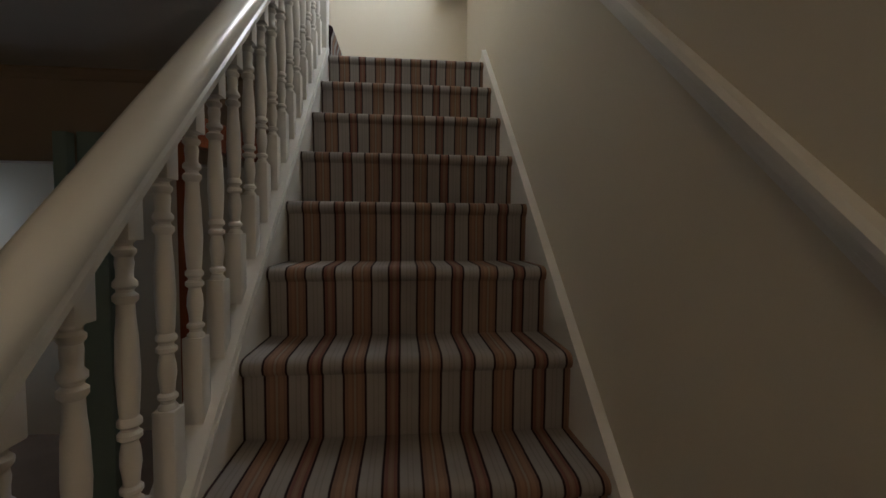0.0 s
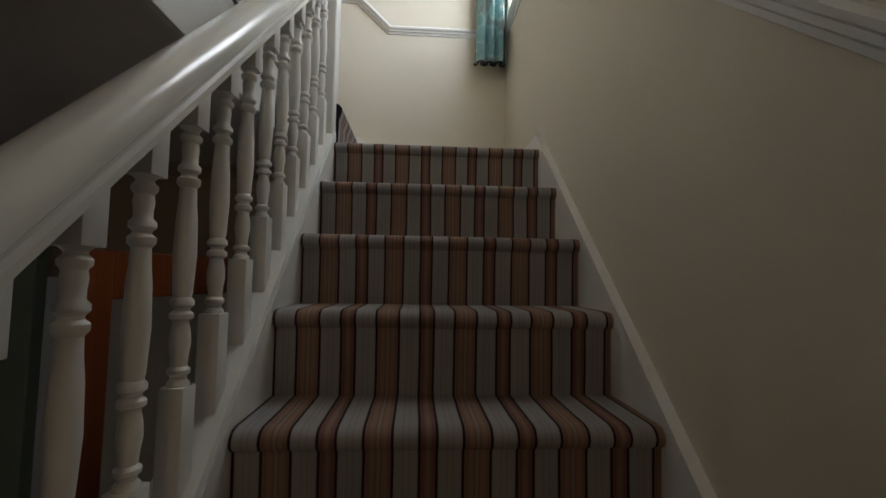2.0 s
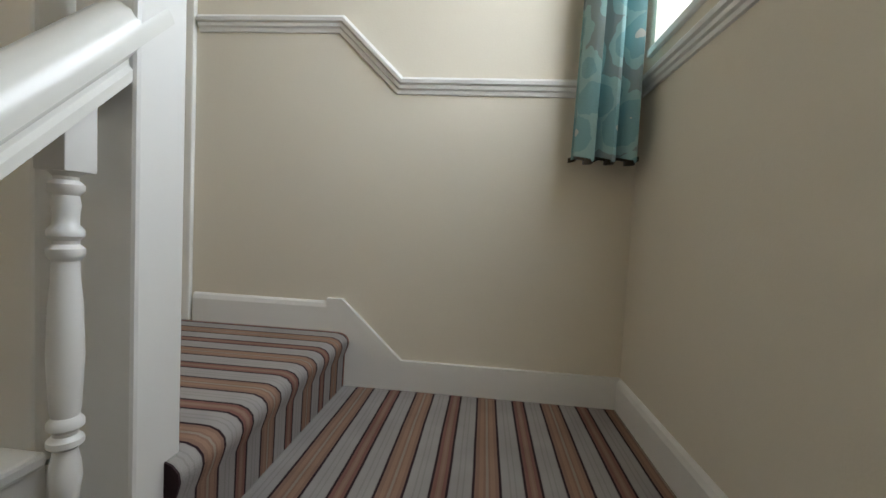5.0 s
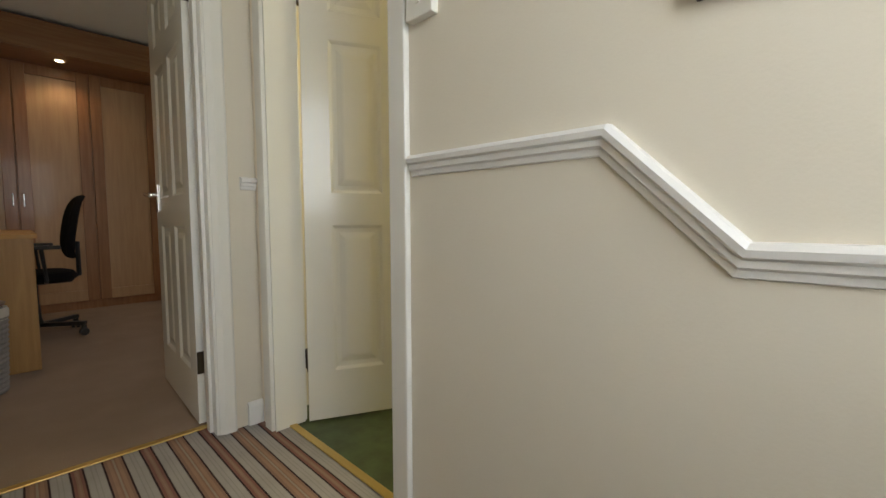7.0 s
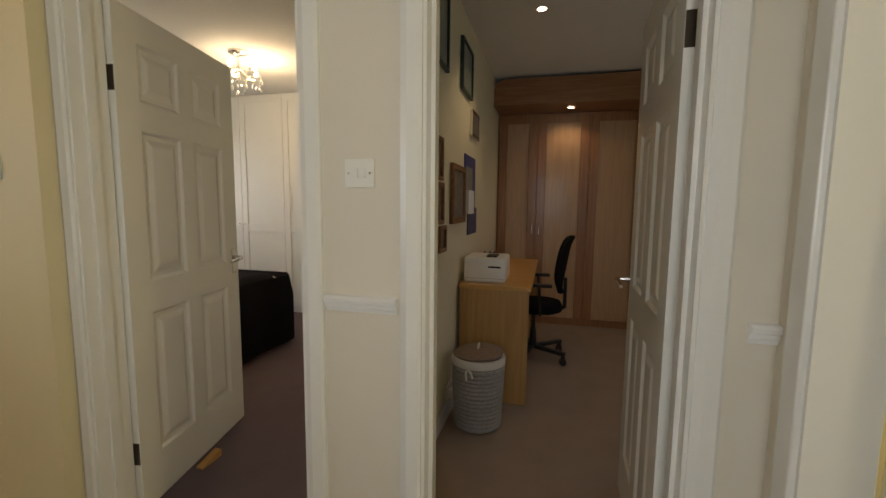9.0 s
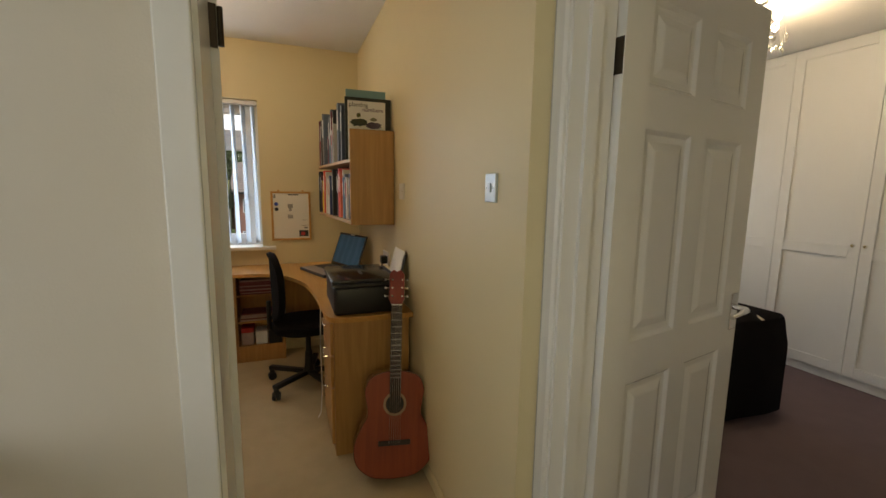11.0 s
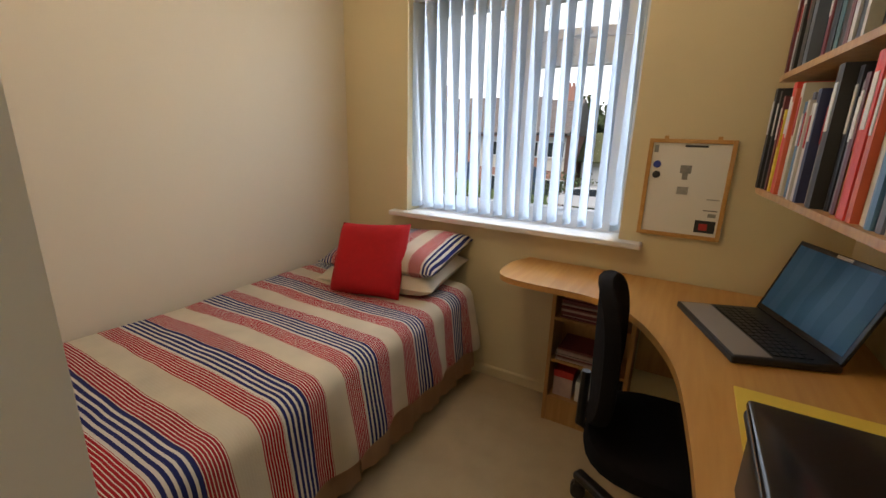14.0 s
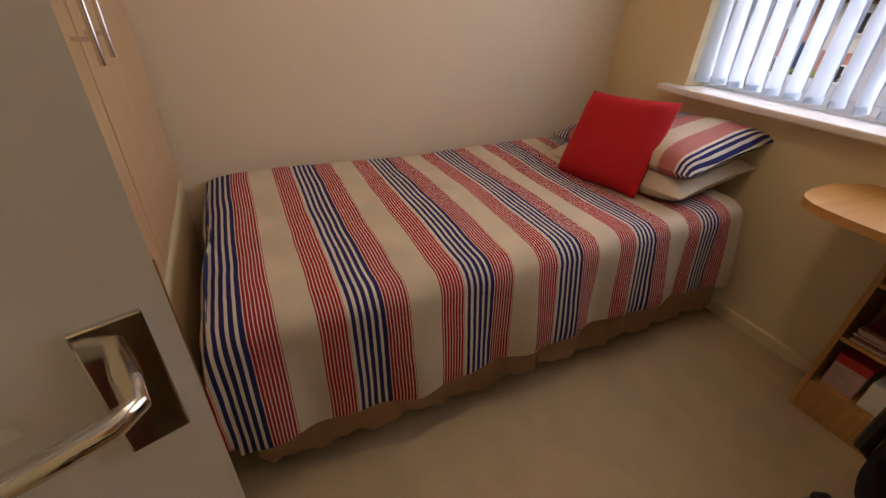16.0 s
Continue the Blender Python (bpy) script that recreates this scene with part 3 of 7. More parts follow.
# ---- doors: six moulded panels ----
def panel_door(hinge, tip, label, side=1, wd=None, kind="lever"):
    hx, hy = hinge
    w = math.hypot(tip[0] - hx, tip[1] - hy) if wd is None else wd
    ang = math.degrees(math.atan2(tip[1] - hy, tip[0] - hx))
    ob = thing("door", label, "door", (0, 0, 0), False, "panelled doors")
    T, HT = 0.035, 1.978
    bm = bmesh.new()
    st = 0.105 * w / 0.72
    rows_ = [(0.20, 0.80), (0.93, 1.53), (1.64, 1.86)]
    cols = [(st, w / 2 - 0.045), (w / 2 + 0.045, w - st)]
    xs = [0, cols[0][0], cols[0][1], cols[1][0], cols[1][1], w]
    zs = [0] + [v for r in rows_ for v in r] + [HT]
    panels = [(c, r) for c in cols for r in rows_]
    for y, s in ((T / 2, 1), (-T / 2, -1)):
        for i in range(5):
            for j in range(len(zs) - 1):
                if any(abs(xs[i] - c[0]) < 1e-6 and abs(zs[j] - r[0]) < 1e-6 for c, r in panels):
                    continue
                q = [(xs[i], zs[j]), (xs[i + 1], zs[j]), (xs[i + 1], zs[j + 1]), (xs[i], zs[j + 1])]
                bm.faces.new([bm.verts.new((a, y, b)) for a, b in q])
        for c, r in panels:
            loops = []
            for off, dep in ((0, 0), (0.006, 0.004), (0.012, 0.009), (0.020, 0.010), (0.030, 0.010), (0.052, 0.003), (0.058, 0.002)):
                loops.append([bm.verts.new((a, y - s * dep, b)) for a, b in ((c[0] + off, r[0] + off), (c[1] - off, r[0] + off), (c[1] - off, r[1] - off), (c[0] + off, r[1] - off))])
            for p, q in zip(loops, loops[1:]):
                for k in range(4):
                    bm.faces.new((p[k], p[(k + 1) % 4], q[(k + 1) % 4], q[k]))
            bm.faces.new(loops[-1])
    for a in ((0, 0), (w, 1)):
        bm.faces.new([bm.verts.new((a[0], y, z)) for y, z in ((-T / 2, 0), (T / 2, 0), (T / 2, HT), (-T / 2, HT))])
    for z in (0, HT):
        bm.faces.new([bm.verts.new((x, y, z)) for x, y in ((0, -T / 2), (w, -T / 2), (w, T / 2), (0, T / 2))])
    bmesh.ops.remove_doubles(bm, verts=bm.verts, dist=1e-5)
    part("leaf", bm, M_GLOSS, ob)
    for s in (1, -1):
        bm = bmesh.new()
        hz = 0.95
        yy = s * (T / 2)
        box(bm, w - 0.064, yy, hz - 0.085, w - 0.018, yy + s * 0.006, hz + 0.050, 0.002)
        plate = part("handle_plate", bm, M_CHROME, ob, "polished chrome backplate")
        bm = bmesh.new()
        tube(bm, [(w - 0.044, yy, hz), (w - 0.044, yy + s * 0.045, hz), (w - 0.060, yy + s * 0.054, hz), (w - 0.10, yy + s * 0.056, hz - 0.003), (w - 0.165, yy + s * 0.052, hz - 0.012)], [0.011, 0.009, 0.010, 0.009, 0.007], 12)
        part("lever", bm, M_CHROME, plate, smooth=True)
    for hz in (0.25, 1.70):
        bm = bmesh.new()
        tube(bm, [(-0.004, side * (T / 2 + 0.004), hz - 0.04), (-0.004, side * (T / 2 + 0.004), hz + 0.04)], 0.006, 8)
        box(bm, -0.0035, -T / 2 + 0.003, hz - 0.045, 0.0, T / 2 - 0.001, hz + 0.045)
        part("hinge", bm, M_DARKMETAL, ob)
    bm = bmesh.new()
    box(bm, w, -0.011, 0.87, w + 0.002, 0.011, 1.03)
    part("latch_plate", bm, M_CHROME, ob)
    ob.matrix_basis = pose(hx, hy, 0.008, 0, 0, ang)
    return ob


panel_door((-2.500, -1.322), (-3.268, -1.485), "open white six-panel bedroom door with chrome lever handle", 1)
panel_door((-2.50, 0.572), (-3.19, 0.60), "wide open white six-panel study door with chrome lever handle", -1)
panel_door((-2.218, 0.885), (-1.905, 1.53), "half-open white six-panel bathroom door", 1)
panel_door((-1.560, -1.500), (-1.326, -2.2185), "open white six-panel door of the small bedroom", -1)

CB = -2.30      # west wall of the small bedroom


# ================= small bedroom =================
def window_unit(name, x0, x1, z0, z1, y, mull, trans, label):
    """A white plastic window seen from +y, its inner face at y."""
    ob = thing(name, label, "window", ((x0 + x1) / 2, y, z0), True)
    f = 0.055
    bm = bmesh.new()
    for b in ((x0, z0, x0 + f, z1), (x1 - f, z0, x1, z1), (x0 + f, z0, x1 - f, z0 + f), (x0 + f, z1 - f, x1 - f, z1), (mull - 0.035, z0 + f, mull + 0.035, z1 - f)):
        box(bm, b[0], y - 0.07, b[1], b[2], y, b[3], 0.004)
    if trans:
        box(bm, x0 + f, y - 0.07, trans - 0.035, mull - 0.035, y, trans + 0.035, 0.004)
    part("window_frame", bm, M_UPVC, ob)
    cells = [(mull + 0.035, z0 + f, x1 - f, z1 - f)]
    cells += [(x0 + f, z0 + f, mull - 0.035, trans - 0.035), (x0 + f, trans + 0.035, mull - 0.035, z1 - f)] if trans else [(x0 + f, z0 + f, mull - 0.035, z1 - f)]
    for i, (a, b, c, d) in enumerate(cells):
        bm = bmesh.new()
        g = 0.045
        for q in ((a, b, a + g, d), (c - g, b, c, d), (a + g, b, c - g, b + g), (a + g, d - g, c - g, d)):
            box(bm, q[0], y - 0.05, q[1], q[2], y + 0.012, q[3], 0.004)
        sash = part("sash", bm, M_UPVC, ob)
        bm = bmesh.new()
        box(bm, a + g, y - 0.03, b + g, c - g, y - 0.024, d - g)
        p = part("pane", bm, M_GLASS, sash)
        p.visible_shadow = False
        if i > 0:
            bm = bmesh.new()
            box(bm, (a + c) / 2 - 0.05, y + 0.012, b + 0.01, (a + c) / 2 + 0.05, y + 0.03, b + 0.03, 0.004)
            part("catch", bm, M_UPVC, sash)
    return ob


window_unit("window_1", BX0, BX1, BZ0, BZ1, -4.24, -0.955, 1.735, "white plastic bedroom window with a top opening light")
bm = bmesh.new()
box(bm, BX0 - 0.10, YB, 0.865, BX1 + 0.09, YB + 0.065, 0.893, 0.006)
box(bm, BX0 + 0.001, -4.24, 0.865, BX1 - 0.001, YB, 0.892)
single("window_sill", bm, M_TRIM, "white painted window sill board under the blind", "window sill")

M_SLAT = mat("blind_fabric", (0.72, 0.78, 0.84), 0.7, var=0.03, scale=20, bump=0.2, bscale=300)
_n = M_SLAT.node_tree
_tr = _n.nodes.new("ShaderNodeBsdfTranslucent")
_tr.inputs[0].default_value = (0.74, 0.81, 0.88, 1)
_ms = _n.nodes.new("ShaderNodeMixShader")
_ms.inputs[0].default_value = 0.55
_n.links.new(_n.nodes["Principled BSDF"].outputs[0], _ms.inputs[1])
_n.links.new(_tr.outputs[0], _ms.inputs[2])
_n.links.new(_ms.outputs[0], _n.nodes["Material Output"].inputs[0])
blind = thing("vertical_blind", "white vertical fabric blind with half-open slats", "blind", ((BX0 + BX1) / 2, -4.17, BZ1), True)
bm = bmesh.new()
box(bm, BX0 + 0.005, -4.19, BZ1 - 0.035, BX1 - 0.005, -4.15, BZ1 - 0.003, 0.004)
part("head_rail", bm, M_UPVC, blind)
slat_me = None
random.seed(4)
x = BX0 + 0.035
sz0, sz1 = BZ0 + 0.035, BZ1 - 0.045
while x < BX1 - 0.02:
    if slat_me is None:
        bm = bmesh.new()
        cols_ = []
        for i in range(7):
            u = -0.040 + 0.08 * i / 6
            w = 0.005 * (1 - (u / 0.04) ** 2)
            cols_.append([bm.verts.new((u, w, z)) for z in (sz0 - 0, sz1)])
        for p, q in zip(cols_, cols_[1:]):
            bm.faces.new((p[0], q[0], q[1], p[1]))
        bmesh.ops.solidify(bm, geom=bm.faces[:], thickness=0.0012)
        box(bm, -0.038, -0.003, sz0 - 0.004, 0.038, 0.004, sz0 + 0.022, 0.001)
        slat_me = finish("slat", bm, M_SLAT, True)
    ob = new("slat", slat_me)
    ob.parent = blind
    ob.location = (x - (BX0 + BX1) / 2, 0, -BZ1 + random.uniform(-0.002, 0.002))
    ob.rotation_euler = (0, 0, radians(73 + random.uniform(-5, 5)))
    x += 0.0735
bm = bmesh.new()
tube(bm, [(BX0 + 0.02, -4.15, BZ1 - 0.03), (BX0 + 0.018, -4.15, 1.10)], 0.0015, 6)
part("cord", bm, M_UPVC, blind)

# clock
clock = thing("wall_clock", "round silver wall clock with a white face above the window", "clock", (-0.93, YB, 2.303), True)
cm = pose(-0.93, YB, 2.303, 90, 0, 180)
cm = Matrix.Translation((-0.93, YB, 2.303)) @ Matrix.Rotation(radians(-90), 4, "X")
bm = bmesh.new()
lathe(bm, [(0.118, 0.0), (0.132, 0.004), (0.136, 0.018), (0.134, 0.034), (0.124, 0.040), (0.116, 0.034), (0.113, 0.02)], 40, cm, cap=False)
part("rim", bm, mat("brushed_silver", (0.6, 0.58, 0.55), 0.3, 0.9, var=0.04), clock, smooth=True)
bm = bmesh.new()
lathe(bm, [(0.0, 0.012), (0.118, 0.012), (0.118, 0.022), (0.0, 0.022)], 40, cm, cap=False)
part("face", bm, M_PAPER, clock)
M_INK = mat("black_ink", (0.02, 0.02, 0.02), 0.6)


def text_mesh(s, size, material, m, name, parent=None, label="", depth=0.0006):
    cu = bpy.data.curves.new(name, "FONT")
    cu.body, cu.size, cu.extrude, cu.align_x, cu.align_y = s, size, depth, "CENTER", "CENTER"
    tmp = new(name, cu)
    me = bpy.data.meshes.new_from_object(tmp)
    bpy.data.objects.remove(tmp)
    me.transform(m)
    o = ORIGIN.get(parent.name, Vector())
    me.transform(Matrix.Translation(-o))
    me.materials.clear()
    me.materials.append(material)
    ob = new(name, me)
    ob.parent = parent
    ORIGIN[ob.name] = o
    return ob


face_m = Matrix.Translation((-0.93, YB + 0.0235, 2.303)) @ Matrix.Rotation(radians(180), 4, "Z") @ Matrix.Rotation(radians(90), 4, "X")
for h in range(1, 13):
    a = radians(90 - 30 * h)
    text_mesh(str(h), 0.026, M_INK, face_m @ Matrix.Translation((0.088 * math.cos(a), 0.088 * math.sin(a), 0)), "numeral", clock)
for ln, a, w in ((0.055, radians(90 - 30 * 3.95), 0.006), (0.085, radians(90 - 6 * 57), 0.004)):
    bm = bmesh.new()
    box(bm, -0.012, -w / 2, 0.001, ln, w / 2, 0.003, m=face_m @ Matrix.Rotation(a, 4, "Z"))
    part("hand_bar", bm, M_INK, clock)

# whiteboard with magnets
wbd = thing("whiteboard", "small wood-framed whiteboard with magnets and notes", "whiteboard", (-1.74, YB, 1.13), True)
x0, x1, z0, z1 = -1.895, -1.588, 0.935, 1.335
bm = bmesh.new()
for q in ((x0, z0, x0 + 0.016, z1), (x1 - 0.016, z0, x1, z1), (x0 + 0.016, z0, x1 - 0.016, z0 + 0.016), (x0 + 0.016, z1 - 0.016, x1 - 0.016, z1)):
    box(bm, q[0], YB + 0.002, q[1], q[2], YB + 0.020, q[3], 0.002)
for xx in (x0 + 0.06, x1 - 0.06):
    box(bm, xx - 0.008, YB + 0.002, z1, xx + 0.008, YB + 0.008, z1 + 0.012, 0.001)
part("frame", bm, M_OAK, wbd)
bm = bmesh.new()
box(bm, x0 + 0.014, YB + 0.002, z0 + 0.014, x1 - 0.014, YB + 0.010, z1 - 0.014)
part("board", bm, M_WHITEP, wbd)
M_BLUE = mat("blue_plastic", (0.02, 0.05, 0.35), 0.35)
M_REDP = mat("red_print", (0.45, 0.02, 0.02), 0.5)
M_GREYP = mat("grey_print", (0.30, 0.30, 0.28), 0.6, var=0.4, scale=60)
for xx, zz, mm in ((x1 - 0.040, 1.232, M_BLUE), (x1 - 0.042, 1.19, M_INK)):
    bm = bmesh.new()
    lathe(bm, [(0.015, 0), (0.015, 0.006), (0.012, 0.008)], 16, Matrix.Translation((xx, YB + 0.010, zz)) @ Matrix.Rotation(radians(-90), 4, "X"))
    part("magnet", bm, mm, wbd)
for a, b, c, d, mm in ((-1.755, 1.20, -1.715, 1.232, M_GREYP), (-1.745, 1.175, -1.725, 1.205, M_GREYP), (-1.755, 1.115, -1.715, 1.145, M_GREYP), (-1.872, 0.965, -1.800, 1.015, M_INK), (-1.845, 0.975, -1.815, 1.002, M_REDP),
                       (-1.870, 1.055, -1.82, 1.058, M_INK), (-1.870, 1.10, -1.825, 1.103, M_GREYP), (-1.868, 1.03, -1.84, 1.045, M_GREYP), (-1.625, 1.28, -1.610, 1.31, M_GREYP), (-1.80, 1.304, -1.72, 1.312, M_INK)):
    bm = bmesh.new()
    yy = 0.0115 if mm is not M_REDP else 0.0125
    box(bm, a, YB + 0.010, b, c, YB + yy, d)
    part("note", bm, mm, wbd)


def plate_thing(name, label, cat, y, z, w, h, x=C, material=None, rocker=1):
    ob = thing(name, label, cat, (x, y, z), True, "")
    bm = bmesh.new()
    box(bm, x, y - w / 2, z - h / 2, x + 0.009, y + w / 2, z + h / 2, 0.002)
    part("plate", bm, material or M_WHITEP, ob)
    for i in range(rocker):
        yy = y + (i - (rocker - 1) / 2) * 0.022
        bm = bmesh.new()
        box(bm, x + 0.009, yy - 0.008, z - 0.014, x + 0.014, yy + 0.008, z + 0.014, 0.0015)
        part("rocker", bm, material or M_WHITEP, ob)
    for yy in (y - w / 2 + 0.012, y + w / 2 - 0.012):
        bm = bmesh.new()
        lathe(bm, [(0.003, 0), (0.003, 0.0015)], 8, Matrix.Translation((x + 0.009, yy, z)) @ Matrix.Rotation(radians(90), 4, "Y"))
        part("screw", bm, M_CHROME, ob)
    return ob


plate_thing("light_switch", "cream plastic light switch on the bedroom wall beside the bookshelf", "light switch", -2.665, 1.355, 0.086, 0.086, x=CB)
plate_thing("thermostat", "small bright metal plate on the wall just inside the bedroom", "wall plate", -1.60, 1.375, 0.070, 0.088, x=CB, material=mat("brushed_steel", (0.50, 0.56, 0.60), 0.4, 0.6, var=0.15, scale=30))
plate_thing("light_switch", "small white light switch between two doorways", "light switch", -0.275, 1.345, 0.088, 0.078, rocker=2)

# bookshelf on the wall
shelf = thing("wall_bookcase", "light oak open wall bookcase full of books", "bookcase", (CB, -3.2, 1.16), True)
SX0, SX1, SY0, SY1 = CB + 0.003, -2.045, -3.92, -2.84
for nm, b in (("side_panel", (SX0, SY1 - 0.018, 1.16, SX1, SY1, 1.695)), ("side_panel", (SX0, SY0, 1.16, SX1, SY0 + 0.018, 1.695))):
    bm = bmesh.new()
    box(bm, *b, 0.0015)
    part(nm, bm, M_OAKV, shelf)

for z in (1.165, 1.515):
    bm = bmesh.new()
    prism(bm, [(SX0, SY0 + 0.018), (-1.955, SY0 + 0.018), (-1.955, SY0 + 0.10), (SX1 - 0.002, SY1 - 0.018), (SX0, SY1 - 0.018)], 0.018, axis=2, at=z)
    part("shelf_board", bm, M_OAKV, shelf)


def book(x_out, y, z, thick, h, d, color, m2=None, lean=0.0, label=""):
    """A closed book standing on a shelf with its spine towards +x."""
    ob = thing("book", label, "book", (x_out - d, y, z), False, "books on the wall bookcase")
    key = "cover_%.2f_%.2f_%.2f" % color
    mm = bpy.data.materials.get(key) or mat(key, color, 0.45, var=0.12, scale=25)
    bm = bmesh.new()
    prism(bm, [(0, 0), (d, 0), (d + 0.002, thick / 2), (d, thick), (0, thick), (0, thick - 0.002), (d - 0.002, thick - 0.002), (d - 0.002, 0.002), (0, 0.002)], h)
    part("cover", bm, mm, ob)
    bm = bmesh.new()
    box(bm, 0.004, 0.002, 0.004, d - 0.002, thick - 0.002, h - 0.004)
    part("pages", bm, M_PAPER, ob)
    bm = bmesh.new()
    box(bm, d, thick * 0.25, h * 0.55, d + 0.0026, thick * 0.75, h * 0.88)
    part("title_bar", bm, M_PAPER if sum(color) < 1.1 else M_REDP, ob)
    ob.rotation_euler = (radians(lean), 0, 0)
    return ob


random.seed(11)
y = SY0 + 0.022
low = [((0.015, 0.015, 0.018), 0.05, 0.31, "thick black book"), ((0.02, 0.02, 0.025), 0.03, 0.30, "black book"), ((0.20, 0.17, 0.16), 0.022, 0.27, "grey brown book"), ((0.13, 0.02, 0.03), 0.028, 0.28, "dark red book"),
       ((0.75, 0.62, 0.05), 0.026, 0.24, "bright yellow book"), ((0.72, 0.05, 0.03), 0.050, 0.31, "thick red book"), ((0.65, 0.12, 0.05), 0.028, 0.29, "orange red book"), ((0.6, 0.55, 0.42), 0.04, 0.30, "cream book"),
       ((0.08, 0.20, 0.35), 0.03, 0.25, "blue book"), ((0.14, 0.16, 0.22), 0.028, 0.27, "grey blue book"), ((0.65, 0.62, 0.58), 0.02, 0.25, "white book"), ((0.65, 0.60, 0.55), 0.03, 0.24, "pale book"),
       ((0.02, 0.03, 0.10), 0.035, 0.27, "navy book"), ((0.55, 0.5, 0.45), 0.02, 0.26, "pale grey book"), ((0.35, 0.05, 0.05), 0.03, 0.28, "red brown book")]
k = 0
while y < SY1 - 0.055:
    c, t, h, lb_ = low[k % len(low)] if y < SY1 - 0.16 else low[(0, 3, 12, 9)[k % 4]]
    book(-1.940 - 0.13 * ((y - SY0) / (SY1 - SY0)) - random.uniform(0, 0.02), y, 1.183, t, h, 0.22, c, label=lb_ + " on the lower shelf of the bookcase")
    y += t + 0.0015
    k += 1
y = SY0 + 0.022
high = [((0.14, 0.015, 0.02), 0.03, 0.34, "tall maroon book"), ((0.55, 0.55, 0.57), 0.03, 0.215, "grey book with red letters"), ((0.015, 0.015, 0.015), 0.04, 0.335, "tall black folder"), ((0.5, 0.48, 0.4), 0.02, 0.25, "cream book"),
        ((0.02, 0.02, 0.03), 0.06, 0.37, "large black folder"), ((0.10, 0.13, 0.17), 0.05, 0.36, "dark slate folder"), ((0.25, 0.06, 0.07), 0.03, 0.20, "dark pink book"), ((0.03, 0.04, 0.06), 0.06, 0.33, "black ring binder"),
        ((0.05, 0.15, 0.18), 0.04, 0.24, "teal book"), ((0.02, 0.02, 0.02), 0.07, 0.36, "black ring binder")]
k = 0
while y < -3.0:
    c, t, h, lb_ = high[k % len(high)] if y < SY1 - 0.2 else high[(2, 4, 7, 5)[k % 4]]
    book(-1.945 - 0.11 * ((y - SY0) / (SY1 - SY0)) - random.uniform(0, 0.03), y, 1.533, t, h, 0.23, c, label=lb_ + " on the upper shelf of the bookcase")
    y += t + 0.003
    k += 1
# large picture book that stands behind the end panel
pb = thing("picture_book", "large paint-by-numbers book standing face out on the bookcase", "book", (-2.23, -2.80, 1.458), True)
for nm, b, mm in (("backing_board", (-2.352, -2.80, 1.46, -2.09, -2.79, 1.805), mat("dark_board", (0.012, 0.016, 0.014), 0.5)), ("blue_folder", (-2.325, -2.825, 1.46, -2.10, -2.81, 1.850), mat("blue_card", (0.16, 0.30, 0.33), 0.6)),
                  ("cover", (-2.318, -2.789, 1.46, -2.105, -2.782, 1.785), M_PAPER)):
    bm = bmesh.new()
    box(bm, *b, 0.001)
    part(nm, bm, mm, pb)
tm = Matrix.Translation((-2.21, -2.7815, 1.775)) @ Matrix.Rotation(radians(180), 4, "Z") @ Matrix.Rotation(radians(90), 4, "X")
text_mesh("planting", 0.034, mat("green_ink", (0.05, 0.06, 0.05), 0.6), Matrix.Translation((0.045, 0, -0.012)) @ tm, "title_text", pb)
text_mesh("numbers", 0.034, mat("purple_ink", (0.12, 0.05, 0.14), 0.6), Matrix.Translation((-0.035, 0, -0.036)) @ tm, "title_text", pb)
random.seed(3)
for cx, cz, rx, rz, cc in ((-2.165, 1.775, 0.013, 0.013, (0.10, 0.11, 0.04)), (-2.165, 1.735, 0.048, 0.022, (0.05, 0.06, 0.035)), (-2.25, 1.755, 0.022, 0.010, (0.20, 0.20, 0.13)), (-2.25, 1.722, 0.048, 0.020, (0.08, 0.06, 0.09))):
    bm = bmesh.new()
    pts = [(cx + rx * math.cos(a) * random.uniform(0.8, 1.1), cz + rz * math.sin(a) * random.uniform(0.75, 1.15)) for a in [2 * math.pi * k / 18 for k in range(18)]]
    prism(bm, [(a_, b_ - 0.068) for a_, b_ in pts], 0.0008, axis=1, at=-2.7819)
    part("printed_plant", bm, mat("print_plant", cc, 0.6, var=0.5, scale=90), pb)

pb.location += Vector((0.062, -0.105, 0.07))

# desk: an L with a curved inside edge
desk = thing("corner_desk", "light oak corner desk with a curved front and drawers", "desk", (-2.0, -3.3, 0), True)


def smooth_run(pts, n=6):
    out = []
    for i in range(len(pts) - 1):
        p0, p1, p2, p3 = pts[max(i - 1, 0)], pts[i], pts[i + 1], pts[min(i + 2, len(pts) - 1)]
        for k in range(n):
            t = k / n
            out.append(tuple(0.5 * (2 * p1[j] + (p2[j] - p0[j]) * t + (2 * p0[j] - 5 * p1[j] + 4 * p2[j] - p3[j]) * t * t + (3 * p1[j] - p0[j] - 3 * p2[j] + p3[j]) * t ** 3) for j in (0, 1)))
    out.append(pts[-1])
    return out


edge = smooth_run([(-1.12, -4.10), (-1.075, -3.98), (-1.075, -3.83), (-1.12, -3.745), (-1.25, -3.715), (-1.50, -3.705), (-1.66, -3.60), (-1.79, -3.33), (-1.84, -3.00), (-1.862, -2.65), (-1.875, -2.50), (-1.93, -2.447), (-2.05, -2.44)])
out_pts = edge + [(CB + 0.003, -2.44), (CB + 0.003, YB + 0.014), (-1.14, YB + 0.014)]
bm = bmesh.new()
prism(bm, out_pts, 0.025, axis=2, at=0.715)
part("desktop", bm, M_OAK, desk)
bm = bmesh.new()
box(bm, -2.285, -2.93, 0.0, -1.90, -2.475, 0.713, 0.002)
ped = part("pedestal", bm, M_OAKV, desk)
